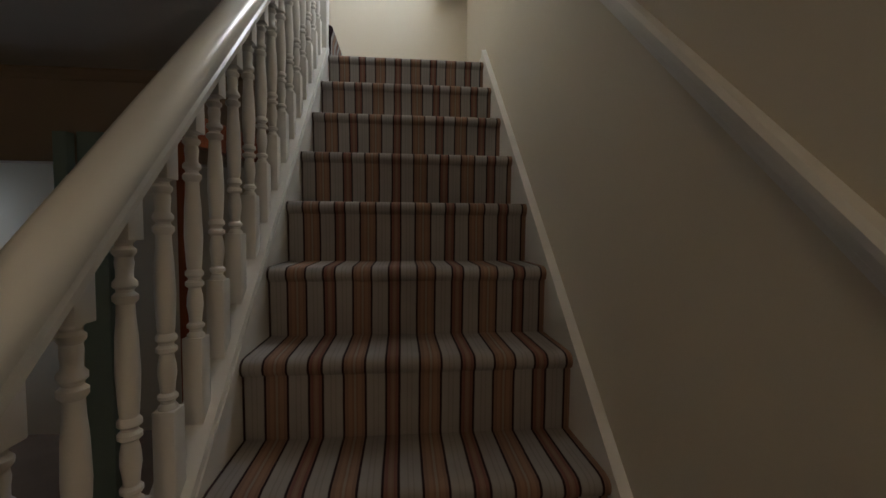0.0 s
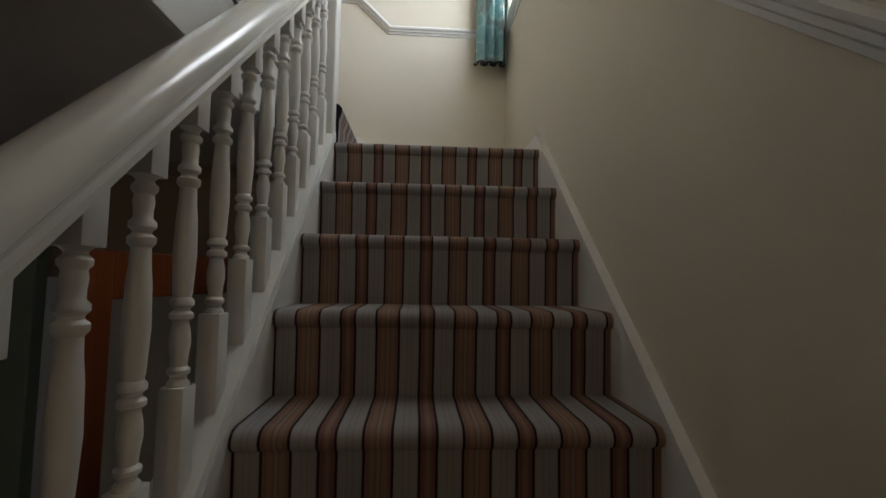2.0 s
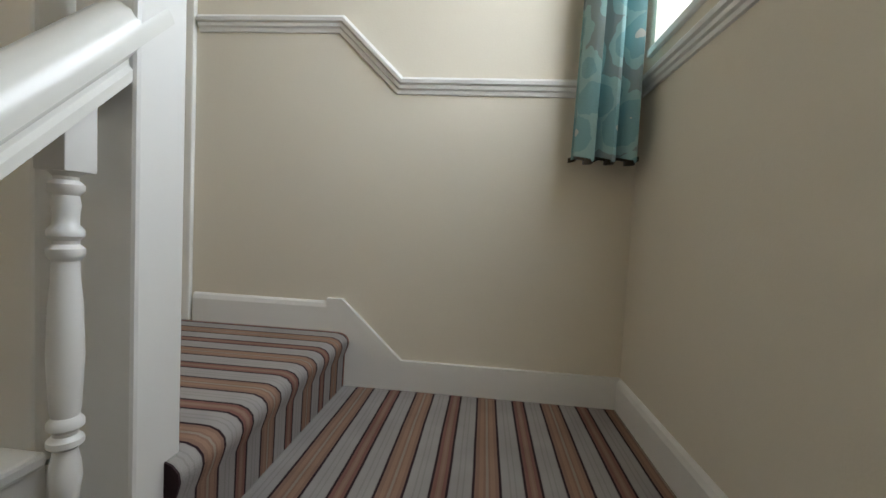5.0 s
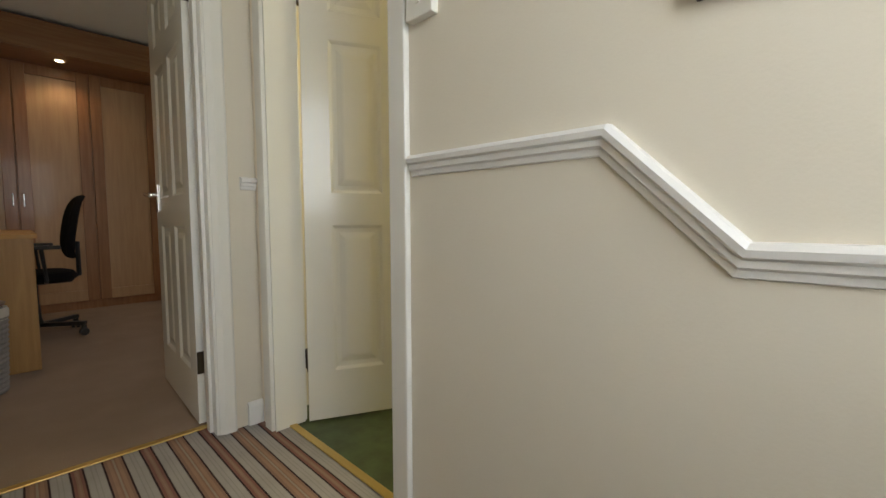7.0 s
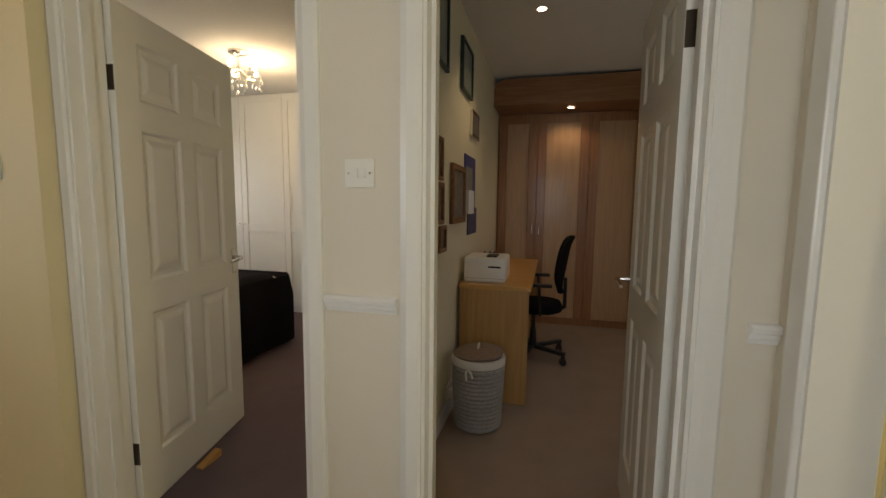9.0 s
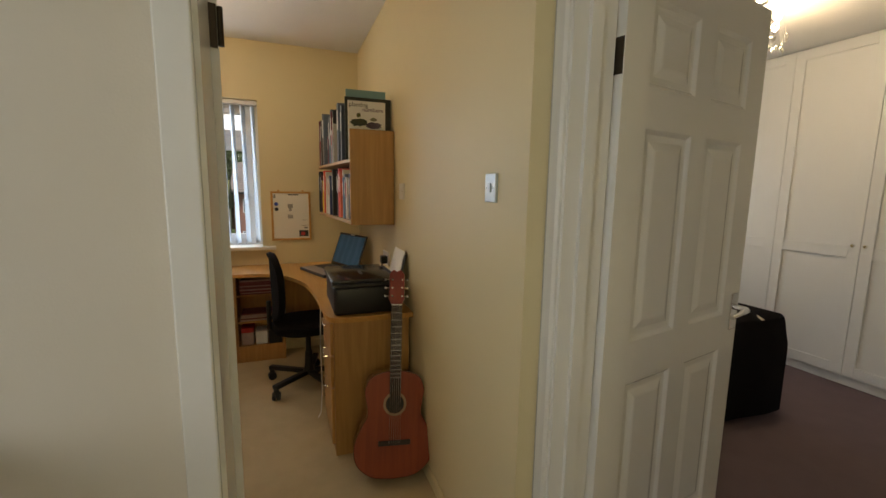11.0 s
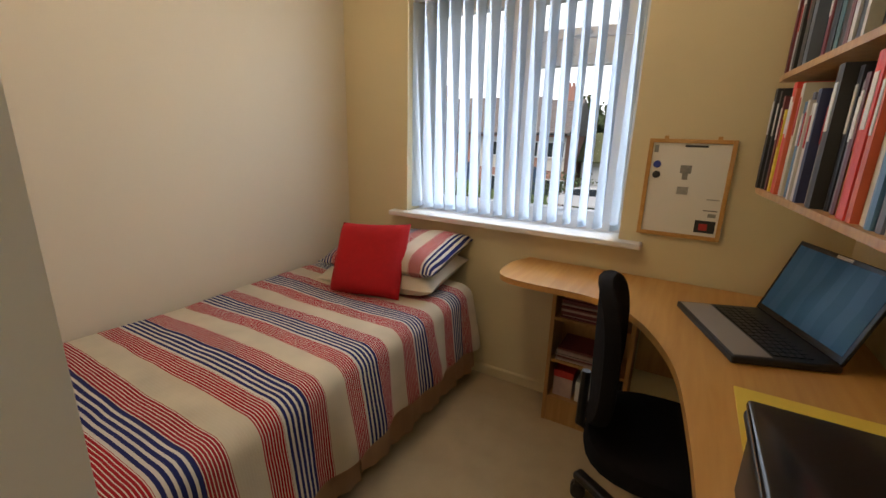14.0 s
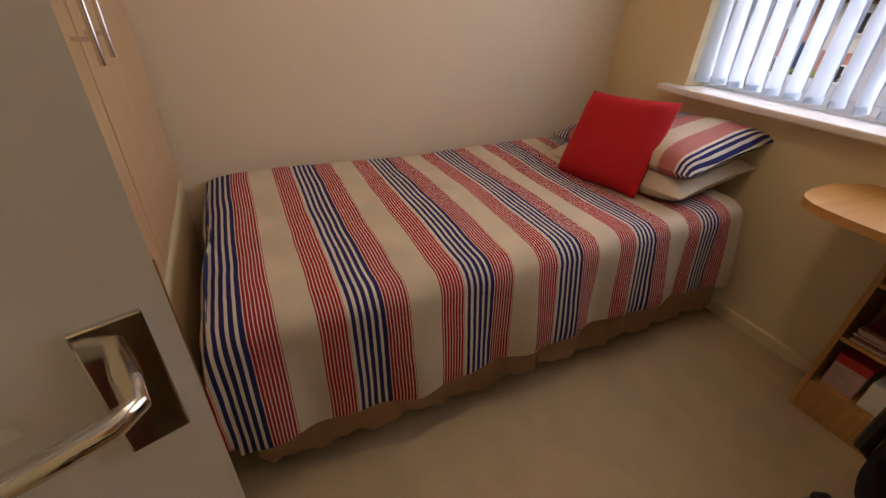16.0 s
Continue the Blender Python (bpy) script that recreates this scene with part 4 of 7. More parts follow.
for z0_, z1_ in ((0.06, 0.36), (0.37, 0.53), (0.54, 0.70)):
    bm = bmesh.new()
    box(bm, -1.90, -2.915, z0_, -1.884, -2.49, z1_, 0.003)
    dr = part("drawer", bm, M_OAKV, ped)
    bm = bmesh.new()
    tube(bm, [(-1.884, -2.64, z1_ - 0.05), (-1.868, -2.64, z1_ - 0.05), (-1.864, -2.66, z1_ - 0.05), (-1.864, -2.75, z1_ - 0.05), (-1.868, -2.77, z1_ - 0.05), (-1.884, -2.77, z1_ - 0.05)], 0.004, 8)
    part("handle", bm, M_CHROME, dr)
bm = bmesh.new()
box(bm, -2.285, -4.09, 0.3, -1.67, -4.075, 0.712)
part("back_panel", bm, M_OAKV, desk)
case = []
for nm, b in (("side", (-1.323, -4.09, 0.0, -1.305, -3.896, 0.713)), ("side", (-1.663, -4.09, 0.0, -1.645, -3.896, 0.713)), ("plinth", (-1.645, -3.915, 0.0, -1.323, -3.90, 0.115)), ("shelf", (-1.645, -4.09, 0.115, -1.323, -3.90, 0.131)),
              ("shelf", (-1.645, -4.09, 0.315, -1.323, -3.90, 0.329)), ("shelf", (-1.645, -4.09, 0.525, -1.323, -3.90, 0.539)), ("back", (-1.645, -4.098, 0.115, -1.323, -4.09, 0.713))):
    bm = bmesh.new()
    box(bm, *b, 0.001)
    part(nm, bm, M_OAKV, desk)
random.seed(8)


def stack(x0, x1, y0, z, n, cols, name="magazine"):
    for i in range(n):
        ob = thing(name, random.choice(["thin maroon magazine", "thin pale magazine", "thin dark red booklet"]) + " in a stack on the desk's shelf", "magazine", (0, 0, 0), True, "magazines in the desk's shelves")
        bm = bmesh.new()
        a = random.uniform(-0.008, 0.008)
        t = random.uniform(0.006, 0.012)
        box(bm, x0 + a, y0 + a, z, x1 + a, -3.908 + a, z + t, 0.001)
        part("cover", bm, random.choice(cols), ob)
        z += t + 0.0006


M_MAROON = mat("maroon_card", (0.16, 0.025, 0.035), 0.5, var=0.3, scale=30)
M_PINKC = mat("pale_card", (0.45, 0.33, 0.30), 0.6, var=0.3, scale=30)
stack(-1.61, -1.345, -4.08, 0.5395, 12, [M_MAROON, M_MAROON, M_PINKC])
stack(-1.60, -1.345, -4.08, 0.3295, 6, [M_MAROON, M_PINKC])
for nm, b, mm, lb_ in (("box", (-1.43, -4.07, 0.1315, -1.34, -3.925, 0.265), M_PINKC, "pale small box with a red lid"), ("box", (-1.53, -4.07, 0.1315, -1.445, -3.92, 0.235), M_PAPER, "white small carton on the desk's bottom shelf"),
                       ("camera_case", (-1.635, -4.07, 0.1315, -1.54, -3.91, 0.26), M_BLACK, "black camera case on the desk's bottom shelf")):
    ob = thing(nm, lb_, nm.replace("_", " "), (b[0], b[1], b[2]), True)
    bm = bmesh.new()
    box(bm, *b, 0.004)
    part("body", bm, mm, ob)
    bm = bmesh.new()
    box(bm, b[0] - 0.001, b[1], b[5] - 0.035, b[3] + 0.001, b[4] + 0.001, b[5] + 0.001, 0.003)
    part("lid", bm, M_REDP if nm == "box" and mm is M_PINKC else mm, ob)


# office chair
def office_chair(label, high=False):
    ob = thing("office_chair", label, "chair", (0, 0, 0), False)
    bm = bmesh.new()
    lathe(bm, [(0.035, 0.075), (0.04, 0.10), (0.028, 0.14), (0.024, 0.24), (0.018, 0.24), (0.018, 0.40)], 16)
    col = part("column", bm, M_BLACK, ob, smooth=True)
    for k in range(5):
        a = 2 * math.pi * k / 5 - 0.60
        ca, sa = math.cos(a), math.sin(a)
        bm = bmesh.new()
        box(bm, 0.02, -0.022, 0.075, 0.30, 0.022, 0.105, 0.008, m=Matrix.Rotation(a, 4, "Z"))
        lg = part("base_leg", bm, M_BLACK, ob)
        bm = bmesh.new()
        wm = Matrix.Translation((0.285 * ca, 0.285 * sa, 0.028)) @ Matrix.Rotation(a + 0.7, 4, "Z") @ Matrix.Rotation(radians(90), 4, "X")
        lathe(bm, [(0.012, -0.026), (0.026, -0.024), (0.028, -0.018), (0.028, -0.006), (0.014, -0.004), (0.014, 0.004), (0.028, 0.006), (0.028, 0.018), (0.026, 0.024), (0.012, 0.026)], 18, wm)
        box(bm, 0.285 * ca - 0.016, 0.285 * sa - 0.016, 0.040, 0.285 * ca + 0.016, 0.285 * sa + 0.016, 0.078, 0.006)
        part("castor", bm, M_BLACK, lg, smooth=True)
    bm = bmesh.new()
    # seat with a rounded outline
    n = 28
    rings = []
    for off, z in ((0.03, 0.405), (0.0, 0.42), (-0.004, 0.445), (0.008, 0.468), (0.045, 0.478), (0.12, 0.474)):
        ring = []
        for k in range(n):
            t = 2 * math.pi * k / n
            c_, s_ = math.cos(t), math.sin(t)
            e = 2.8
            rx, ry = 0.225 - off, 0.225 - off
            ring.append(bm.verts.new((rx * math.copysign(abs(c_) ** (2 / e), c_), ry * math.copysign(abs(s_) ** (2 / e), s_), z)))
        rings.append(ring)
    for p, q in zip(rings, rings[1:]):
        for k in range(n):
            bm.faces.new((p[k], p[(k + 1) % n], q[(k + 1) % n], q[k]))
    bm.faces.new(rings[0][::-1])
    bm.faces.new(rings[-1])
    part("seat", bm, M_FABRIC, ob, smooth=True)
    bm = bmesh.new()
    zb, zt, hw = (0.56, 1.02, 0.21) if high else (0.50, 0.935, 0.185)
    rings = []
    for xo, off in ((-0.012, 0.02), (-0.018, 0.0), (0.0, -0.006), (0.022, 0.0), (0.034, 0.02), (0.036, 0.06)):
        ring = []
        for k in range(n):
            t = 2 * math.pi * k / n
            c_, s_ = math.cos(t), math.sin(t)
            e = 3.0
            yy_ = (hw - off) * math.copysign(abs(c_) ** (2 / e), c_)
            zz_ = (zt + zb) / 2 + ((zt - zb) / 2 - off) * math.copysign(abs(s_) ** (2 / e), s_)
            xx_ = 0.215 + 0.10 * (zz_ - zb) * (1.6 if high else 0.3) - 0.05 * (yy_ / hw) ** 2
            ring.append(bm.verts.new((xx_ - xo, yy_, zz_)))
        rings.append(ring)
    for p, q in zip(rings, rings[1:]):
        for k in range(n):
            bm.faces.new((p[k], p[(k + 1) % n], q[(k + 1) % n], q[k]))
    bm.faces.new(rings[0][::-1])
    bm.faces.new(rings[-1])
    part("backrest", bm, M_FABRIC, ob, smooth=True)
    bm = bmesh.new()
    tube(bm, [(0.02, 0, 0.395), (0.20, 0, 0.395), (0.245, 0, 0.43), (0.245, 0, zb + 0.12)], [0.02, 0.016, 0.016, 0.014], 8)
    box(bm, -0.09, -0.07, 0.385, 0.09, 0.07, 0.406, 0.004)
    part("back_bracket", bm, M_BLACK, ob)
    if high:
        for s in (1, -1):
            bm = bmesh.new()
            tube(bm, [(0.05, s * 0.19, 0.41), (0.05, s * 0.26, 0.42), (0.03, s * 0.265, 0.64)], 0.012, 8)
            box(bm, -0.12, s * 0.265 - 0.03, 0.64, 0.13, s * 0.265 + 0.03, 0.665, 0.008)
            part("armrest", bm, M_BLACK, ob)
    return ob


office_chair("black fabric swivel office chair pulled up to the corner desk").matrix_basis = pose(-1.815, -3.38, 0, 0, 0, 4)

# laptop
lap = thing("laptop", "open black laptop with a blue screen on the desk", "laptop", (0, 0, 0))
W2, D2 = 0.205, 0.135
bm = bmesh.new()
box(bm, -W2, -D2, 0.0, W2, D2, 0.022, 0.005)
part("base", bm, M_BLACK, lap)
bm = bmesh.new()
box(bm, -W2 + 0.012, -D2 + 0.008, 0.022, W2 - 0.012, -0.03, 0.0235)
part("palm_rest", bm, mat("warm_grey_plastic", (0.30, 0.27, 0.24), 0.35), lap)
for r_ in range(5):
    for c_ in range(15):
        bm = bmesh.new()
        xa = -W2 + 0.022 + c_ * 0.0245
        ya = -0.022 + r_ * 0.0205
        box(bm, xa, ya, 0.0225, xa + 0.021, ya + 0.017, 0.0255)
        part("key", bm, M_BLACK, lap)
lm = Matrix.Translation((0, D2 - 0.006, 0.022)) @ Matrix.Rotation(radians(-20), 4, "X")
bm = bmesh.new()
box(bm, -W2, -0.004, 0.0, W2, 0.006, 0.265, 0.003, m=lm)
lid = part("lid", bm, M_BLACKG, lap)
M_SCREEN = ramp_mat("screen_glow", 0, 0.085, [(0.045, (0.03, 0.10, 0.18)), (0.04, (0.04, 0.12, 0.21))], 0.1, warp=0.05, bump=0.0)
_b = M_SCREEN.node_tree.nodes["Principled BSDF"]
M_SCREEN.node_tree.links.new(_b.inputs["Base Color"].links[0].from_socket, _b.inputs["Emission Color"])
_b.inputs["Emission Strength"].default_value = 0.10
bm = bmesh.new()
box(bm, -W2 + 0.015, -0.0055, 0.022, W2 - 0.015, -0.004, 0.25, m=lm)
part("screen", bm, M_SCREEN, lid)
bm = bmesh.new()
box(bm, -0.03, -0.0062, 0.253, 0.03, -0.0045, 0.262, m=lm)
part("sticker", bm, M_PAPER, lid)
lap.matrix_basis = pose(-1.985, -3.645, 0.741, 0, 0, 111)

# printer with a closed laptop on top
pr = thing("printer", "black inkjet printer with white paper in its rear tray", "printer", (-2.06, -2.68, 0.741), True)
bm = bmesh.new()
box(bm, -2.215, -2.885, 0.741, -1.905, -2.475, 0.885, 0.018, 3)
part("body", bm, M_BLACK, pr, smooth=True)
bm = bmesh.new()
box(bm, -2.240, -2.86, 0.80, -2.216, -2.50, 0.915, 0.006)
part("tray", bm, mat("grey_plastic", (0.10, 0.10, 0.12), 0.4), pr)
tmx = Matrix.Translation((-2.232, -2.66, 0.83)) @ Matrix.Rotation(radians(-14), 4, "Y")
bm = bmesh.new()
box(bm, -0.0015, -0.105, 0.0, 0.0015, 0.105, 0.215, m=tmx)
part("paper", bm, M_PAPER, pr)
bm = bmesh.new()
box(bm, -0.008, -0.12, 0.0, -0.003, 0.12, 0.20, 0.002, m=tmx)
part("paper_rest", bm, M_BLACK, pr)
cl = thing("laptop", "closed black laptop lying on top of the printer", "laptop", (-2.06, -2.68, 0.886), True)
bm = bmesh.new()
box(bm, -2.21, -2.885, 0.886, -1.895, -2.465, 0.903, 0.005)
part("base", bm, M_BLACK, cl)
bm = bmesh.new()
box(bm, -2.21, -2.885, 0.904, -1.895, -2.465, 0.922, 0.007, 3)
ld = part("lid", bm, M_BLACKG, cl, smooth=True)
bm = bmesh.new()
box(bm, -2.070, -2.70, 0.922, -2.052, -2.60, 0.9225)
part("badge", bm, mat("badge_grey", (0.30, 0.28, 0.27), 0.3, 0.6), ld)
# socket with plugs, cable
so = thing("wall_socket", "white double socket with a black plug behind the printer", "socket", (CB, -3.05, 0.93), True)
bm = bmesh.new()
box(bm, CB, -3.12, 0.885, CB + 0.01, -2.975, 0.97, 0.002)
part("plate", bm, M_WHITEP, so)
bm = bmesh.new()
box(bm, CB + 0.01, -3.035, 0.90, CB + 0.05, -2.985, 0.95, 0.008)
tube(bm, [(CB + 0.04, -3.01, 0.90), (CB + 0.05, -3.02, 0.83), (CB + 0.03, -3.05, 0.75)], 0.004, 6)
part("plug", bm, M_BLACK, so)
pen = thing("yellow_folder", "yellow card folder lying on the desk", "folder", (-2.1, -2.98, 0.741), True)
bm = bmesh.new()
box(bm, -2.25, -3.27, 0.741, -1.93, -2.90, 0.746, 0.001)
part("cover", bm, mat("yellow_card", (0.80, 0.60, 0.08), 0.5), pen)
cb = thing("cable", "white cable hanging beside the desk's pedestal", "cable", (-1.86, -2.96, 0), True)
bm = bmesh.new()
tube(bm, [(-1.875, -2.97, 0.70), (-1.868, -2.965, 0.4), (-1.872, -2.955, 0.15), (-1.86, -2.93, 0.008), (-1.84, -2.88, 0.006)], 0.0035, 6)
part("lead", bm, M_WHITEP, cb, smooth=True)


# guitar
def guitar():
    ob = thing("acoustic_guitar", "red-brown acoustic guitar leaning in the corner beside the desk", "guitar", (0, 0, 0))
    M_GT = wood("guitar_top", (0.24, 0.033, 0.008), (0.30, 0.05, 0.012), 0.5, axis=2, coat=0.0)
    M_GS = mat("guitar_side", (0.08, 0.014, 0.008), 0.2, coat=0.5)
    M_FRET = mat("fretboard", (0.035, 0.02, 0.015), 0.5)
    half = smooth_run([(0.0, 0.0), (0.10, 0.012), (0.172, 0.07), (0.186, 0.15), (0.158, 0.23), (0.128, 0.285), (0.132, 0.34), (0.142, 0.40), (0.115, 0.46), (0.05, 0.485), (0.0, 0.487)], 5)
    outl = half + [(-a, b) for a, b in half[-2:0:-1]]
    bm = bmesh.new()
    prism(bm, outl, 0.092, axis=1, at=-0.046)
    body = part("body", bm, M_GS, ob, smooth=True)
    bm = bmesh.new()
    ins = [(a * 0.985, 0.24 + (b - 0.24) * 0.985) for a, b in outl]
    prism(bm, ins, 0.003, axis=1, at=0.0465)
    part("soundboard", bm, M_GT, body)
    rot = Matrix.Rotation(radians(-90), 4, "X")
    # Black disc on the uncut soundboard paints the shade inside the hole.
    bm = bmesh.new()
    lathe(bm, [(0.0, 0.0495), (0.043, 0.0495), (0.043, 0.0505), (0, 0.0505)], 28, Matrix.Translation((0, 0, 0.335)) @ rot, cap=False)
    part("sound_hole", bm, M_INK, body)
    bm = bmesh.new()
    lathe(bm, [(0.044, 0.0495), (0.055, 0.0495), (0.055, 0.0507), (0.044, 0.0507)], 28, Matrix.Translation((0, 0, 0.335)) @ rot, cap=False)
    part("rosette", bm, mat("rosette", (0.35, 0.22, 0.12), 0.4), body)
    bm = bmesh.new()
    box(bm, -0.075, 0.0495, 0.150, 0.075, 0.060, 0.172, 0.003)
    part("bridge", bm, M_FRET, body)
    bm = bmesh.new()
    box(bm, -0.026, 0.034, 0.47, 0.026, 0.050, 0.80, 0.003)
    part("neck", bm, M_GS, ob)
    bm = bmesh.new()
    box(bm, -0.027, 0.0505, 0.375, 0.027, 0.056, 0.80, 0.001)
    fb = part("fretboard", bm, M_FRET, ob)
    for k in range(13):
        z = 0.80 - 0.65 * (1 - 2 ** (-(k + 1) / 12))
        bm = bmesh.new()
        box(bm, -0.027, 0.056, z - 0.001, 0.027, 0.0572, z + 0.001)
        part("fret", bm, M_CHROME, fb)
    bm = bmesh.new()
    box(bm, -0.026, 0.05, 0.80, 0.026, 0.061, 0.806)
    part("nut", bm, M_PAPER, ob)
    bm = bmesh.new()
    prism(bm, [(-0.026, 0.806), (-0.038, 0.83), (-0.036, 0.955), (-0.018, 0.975), (0, 0.965), (0.018, 0.975), (0.036, 0.955), (0.038, 0.83), (0.026, 0.806)], 0.018, axis=1, at=0.032)
    hd = part("headstock", bm, mat("headstock_red", (0.26, 0.016, 0.010), 0.35, coat=0.1), ob)
    for s in (-1, 1):
        for z in (0.845, 0.885, 0.925):
            bm = bmesh.new()
            tube(bm, [(s * 0.024, 0.050, z), (s * 0.024, 0.062, z)], 0.0045, 8)
            tube(bm, [(s * 0.036, 0.040, z), (s * 0.052, 0.040, z)], 0.003, 8)
            box(bm, s * 0.056 - 0.005, 0.037, z - 0.006, s * 0.056 + 0.005, 0.043, z + 0.006, 0.002)
            part("tuning_peg", bm, M_CHROME, hd)
    for i in range(6):
        xx = -0.020 + i * 0.008
        bm = bmesh.new()
        tube(bm, [(xx * 1.3, 0.061, 0.162), (xx, 0.060, 0.803)], 0.0006, 4)
        part("string", bm, M_CHROME, ob)
    return ob


gt = guitar()
_d = Vector((-0.085, -0.26, 0.955)).normalized()
_o = Vector((-2.130, -2.215, 0.020))
_n2 = Vector((0.12, 1, 0.0))
_n2 = (_n2 - _d * _n2.dot(_d)).normalized()
_x = _n2.cross(_d).normalized()
gt.matrix_basis = Matrix.Translation(_o) @ Matrix((_x, _n2, _d)).transposed().to_4x4()

# bed
def thicken(bm, t):
    """Gives a sheet a second face t behind it and closes its rim."""
    bmesh.ops.recalc_face_normals(bm, faces=bm.faces)
    bm.normal_update()
    rim = [e for e in bm.edges if len(e.link_faces) == 1]
    back = {v: bm.verts.new(v.co - v.normal * t) for v in list(bm.verts)}
    for f in list(bm.faces):
        bm.faces.new([back[v] for v in reversed(f.verts)])
    for e in rim:
        a, b = e.verts
        bm.faces.new((a, b, back[b], back[a]))


NAVY, WHT, REDT, CREAM = (0.018, 0.024, 0.13), (0.72, 0.68, 0.60), (0.42, 0.012, 0.02), (0.66, 0.58, 0.44)


def duvet_mat(name, axis, period=0.335, offset=0.0):
    N, W = NAVY, WHT
    stops = [(0.0108, N), (0.0080, W)] * 5 + [(0.072, REDT), (0.090, CREAM), (0.069, (0.38, 0.018, 0.031))]
    tot = sum(w for w, _ in stops)
    m = ramp_mat(name, axis, tot, stops, 0.85, warp=0.012, bump=0.25, bscale=220, offset=offset)
    n, l = m.node_tree.nodes, m.node_tree.links
    b = n["Principled BSDF"]
    src = b.inputs["Base Color"].links[0].from_socket
    ramp_ = [q for q in n if q.type == "VALTORGB"][0]
    frac = [q for q in n if q.type == "MATH" and q.operation == "FRACT"][0]
    mul = n.new("ShaderNodeMath")
    mul.operation = "MULTIPLY"
    l.new(frac.outputs[0], mul.inputs[0])
    mul.inputs[1].default_value = tot / 0.0090
    f2 = n.new("ShaderNodeMath")
    f2.operation = "FRACT"
    l.new(mul.outputs[0], f2.inputs[0])
    gt_ = n.new("ShaderNodeMath")
    gt_.operation = "GREATER_THAN"
    l.new(f2.outputs[0], gt_.inputs[0])
    gt_.inputs[1].default_value = 0.74
    # lines show only inside the red bands
    r2 = n.new("ShaderNodeValToRGB")
    r2.color_ramp.interpolation = "CONSTANT"
    nv = 0.094 / tot
    es = r2.color_ramp.elements
    es[0].position, es[0].color = 0, (0, 0, 0, 1)
    es[1].position, es[1].color = nv, (1, 1, 1, 1)
    for p, v in ((nv + 0.072 / tot, 0.10), (nv + 0.162 / tot, 1.0)):
        e = es.new(p)
        e.color = (v, v, v, 1)
    l.new(frac.outputs[0], r2.inputs[0])
    mm = n.new("ShaderNodeMath")
    mm.operation = "MULTIPLY"
    l.new(gt_.outputs[0], mm.inputs[0])
    l.new(r2.outputs[0], mm.inputs[1])
    mx = n.new("ShaderNodeMix")
    mx.data_type = "RGBA"
    l.new(mm.outputs[0], mx.inputs[0])
    l.new(src, mx.inputs[6])
    mx.inputs[7].default_value = (*WHT, 1)
    l.new(mx.outputs[2], b.inputs["Base Color"])
    return m, tot


M_DUVET, DPER = duvet_mat("striped_duvet_cotton", 1, offset=0.80)
M_VAL = mat("tan_valance", (0.42, 0.26, 0.16), 0.8, var=0.06, scale=8, bump=0.2, bscale=200)
M_SHEET = mat("cream_cotton", (0.66, 0.60, 0.48), 0.85, var=0.04, scale=6, bump=0.4, bscale=30)
bed = thing("single_bed", "single divan bed with a striped duvet, made up", "bed", (-0.4, -3.1, 0), True)
for i, (ya, yb_) in enumerate(((-2.20, -3.105), (-3.125, -4.085))):
    bm = bmesh.new()
    box(bm, -0.80, ya, 0.035, 0.09, yb_, 0.34, 0.01)
    part("divan_base", bm, M_VAL, bed)
    bm = bmesh.new()
    n = 60
    lo, hi = [], []
    for k in range(n + 1):
        t = k / n
        y = ya + (yb_ - ya) * t
        wob = 0.006 * math.sin(31 * t + i) + 0.004 * math.sin(73 * t)
        lo.append(bm.verts.new((-0.845 + wob * 1.5, y, 0.035 + 0.01 * abs(math.sin(9 * t + i)))))
        hi.append(bm.verts.new((-0.815, y, 0.33)))
    if i == 0:
        for k in range(26):
            t = (k + 1) / 26
            x = -0.845 + 0.9 * t
            wob = 0.01 * math.sin(40 * t)
            lo.insert(0, bm.verts.new((x, ya + 0.03 + wob, 0.035)))
            hi.insert(0, bm.verts.new((x, ya + 0.012, 0.33)))
    for k in range(len(lo) - 1):
        bm.faces.new((lo[k], lo[k + 1], hi[k + 1], hi[k]))
    thicken(bm, 0.003)
    part("valance", bm, M_VAL, bed, smooth=True)
bm = bmesh.new()
box(bm, -0.80, -4.085, 0.342, 0.09, -2.19, 0.525, 0.03, 3)
part("mattress", bm, M_SHEET, bed, smooth=True)
# duvet as one draped sheet
bm = bmesh.new()
nu, nv_ = 56, 110
grid = []
y_foot, y_head = -2.125, -3.98


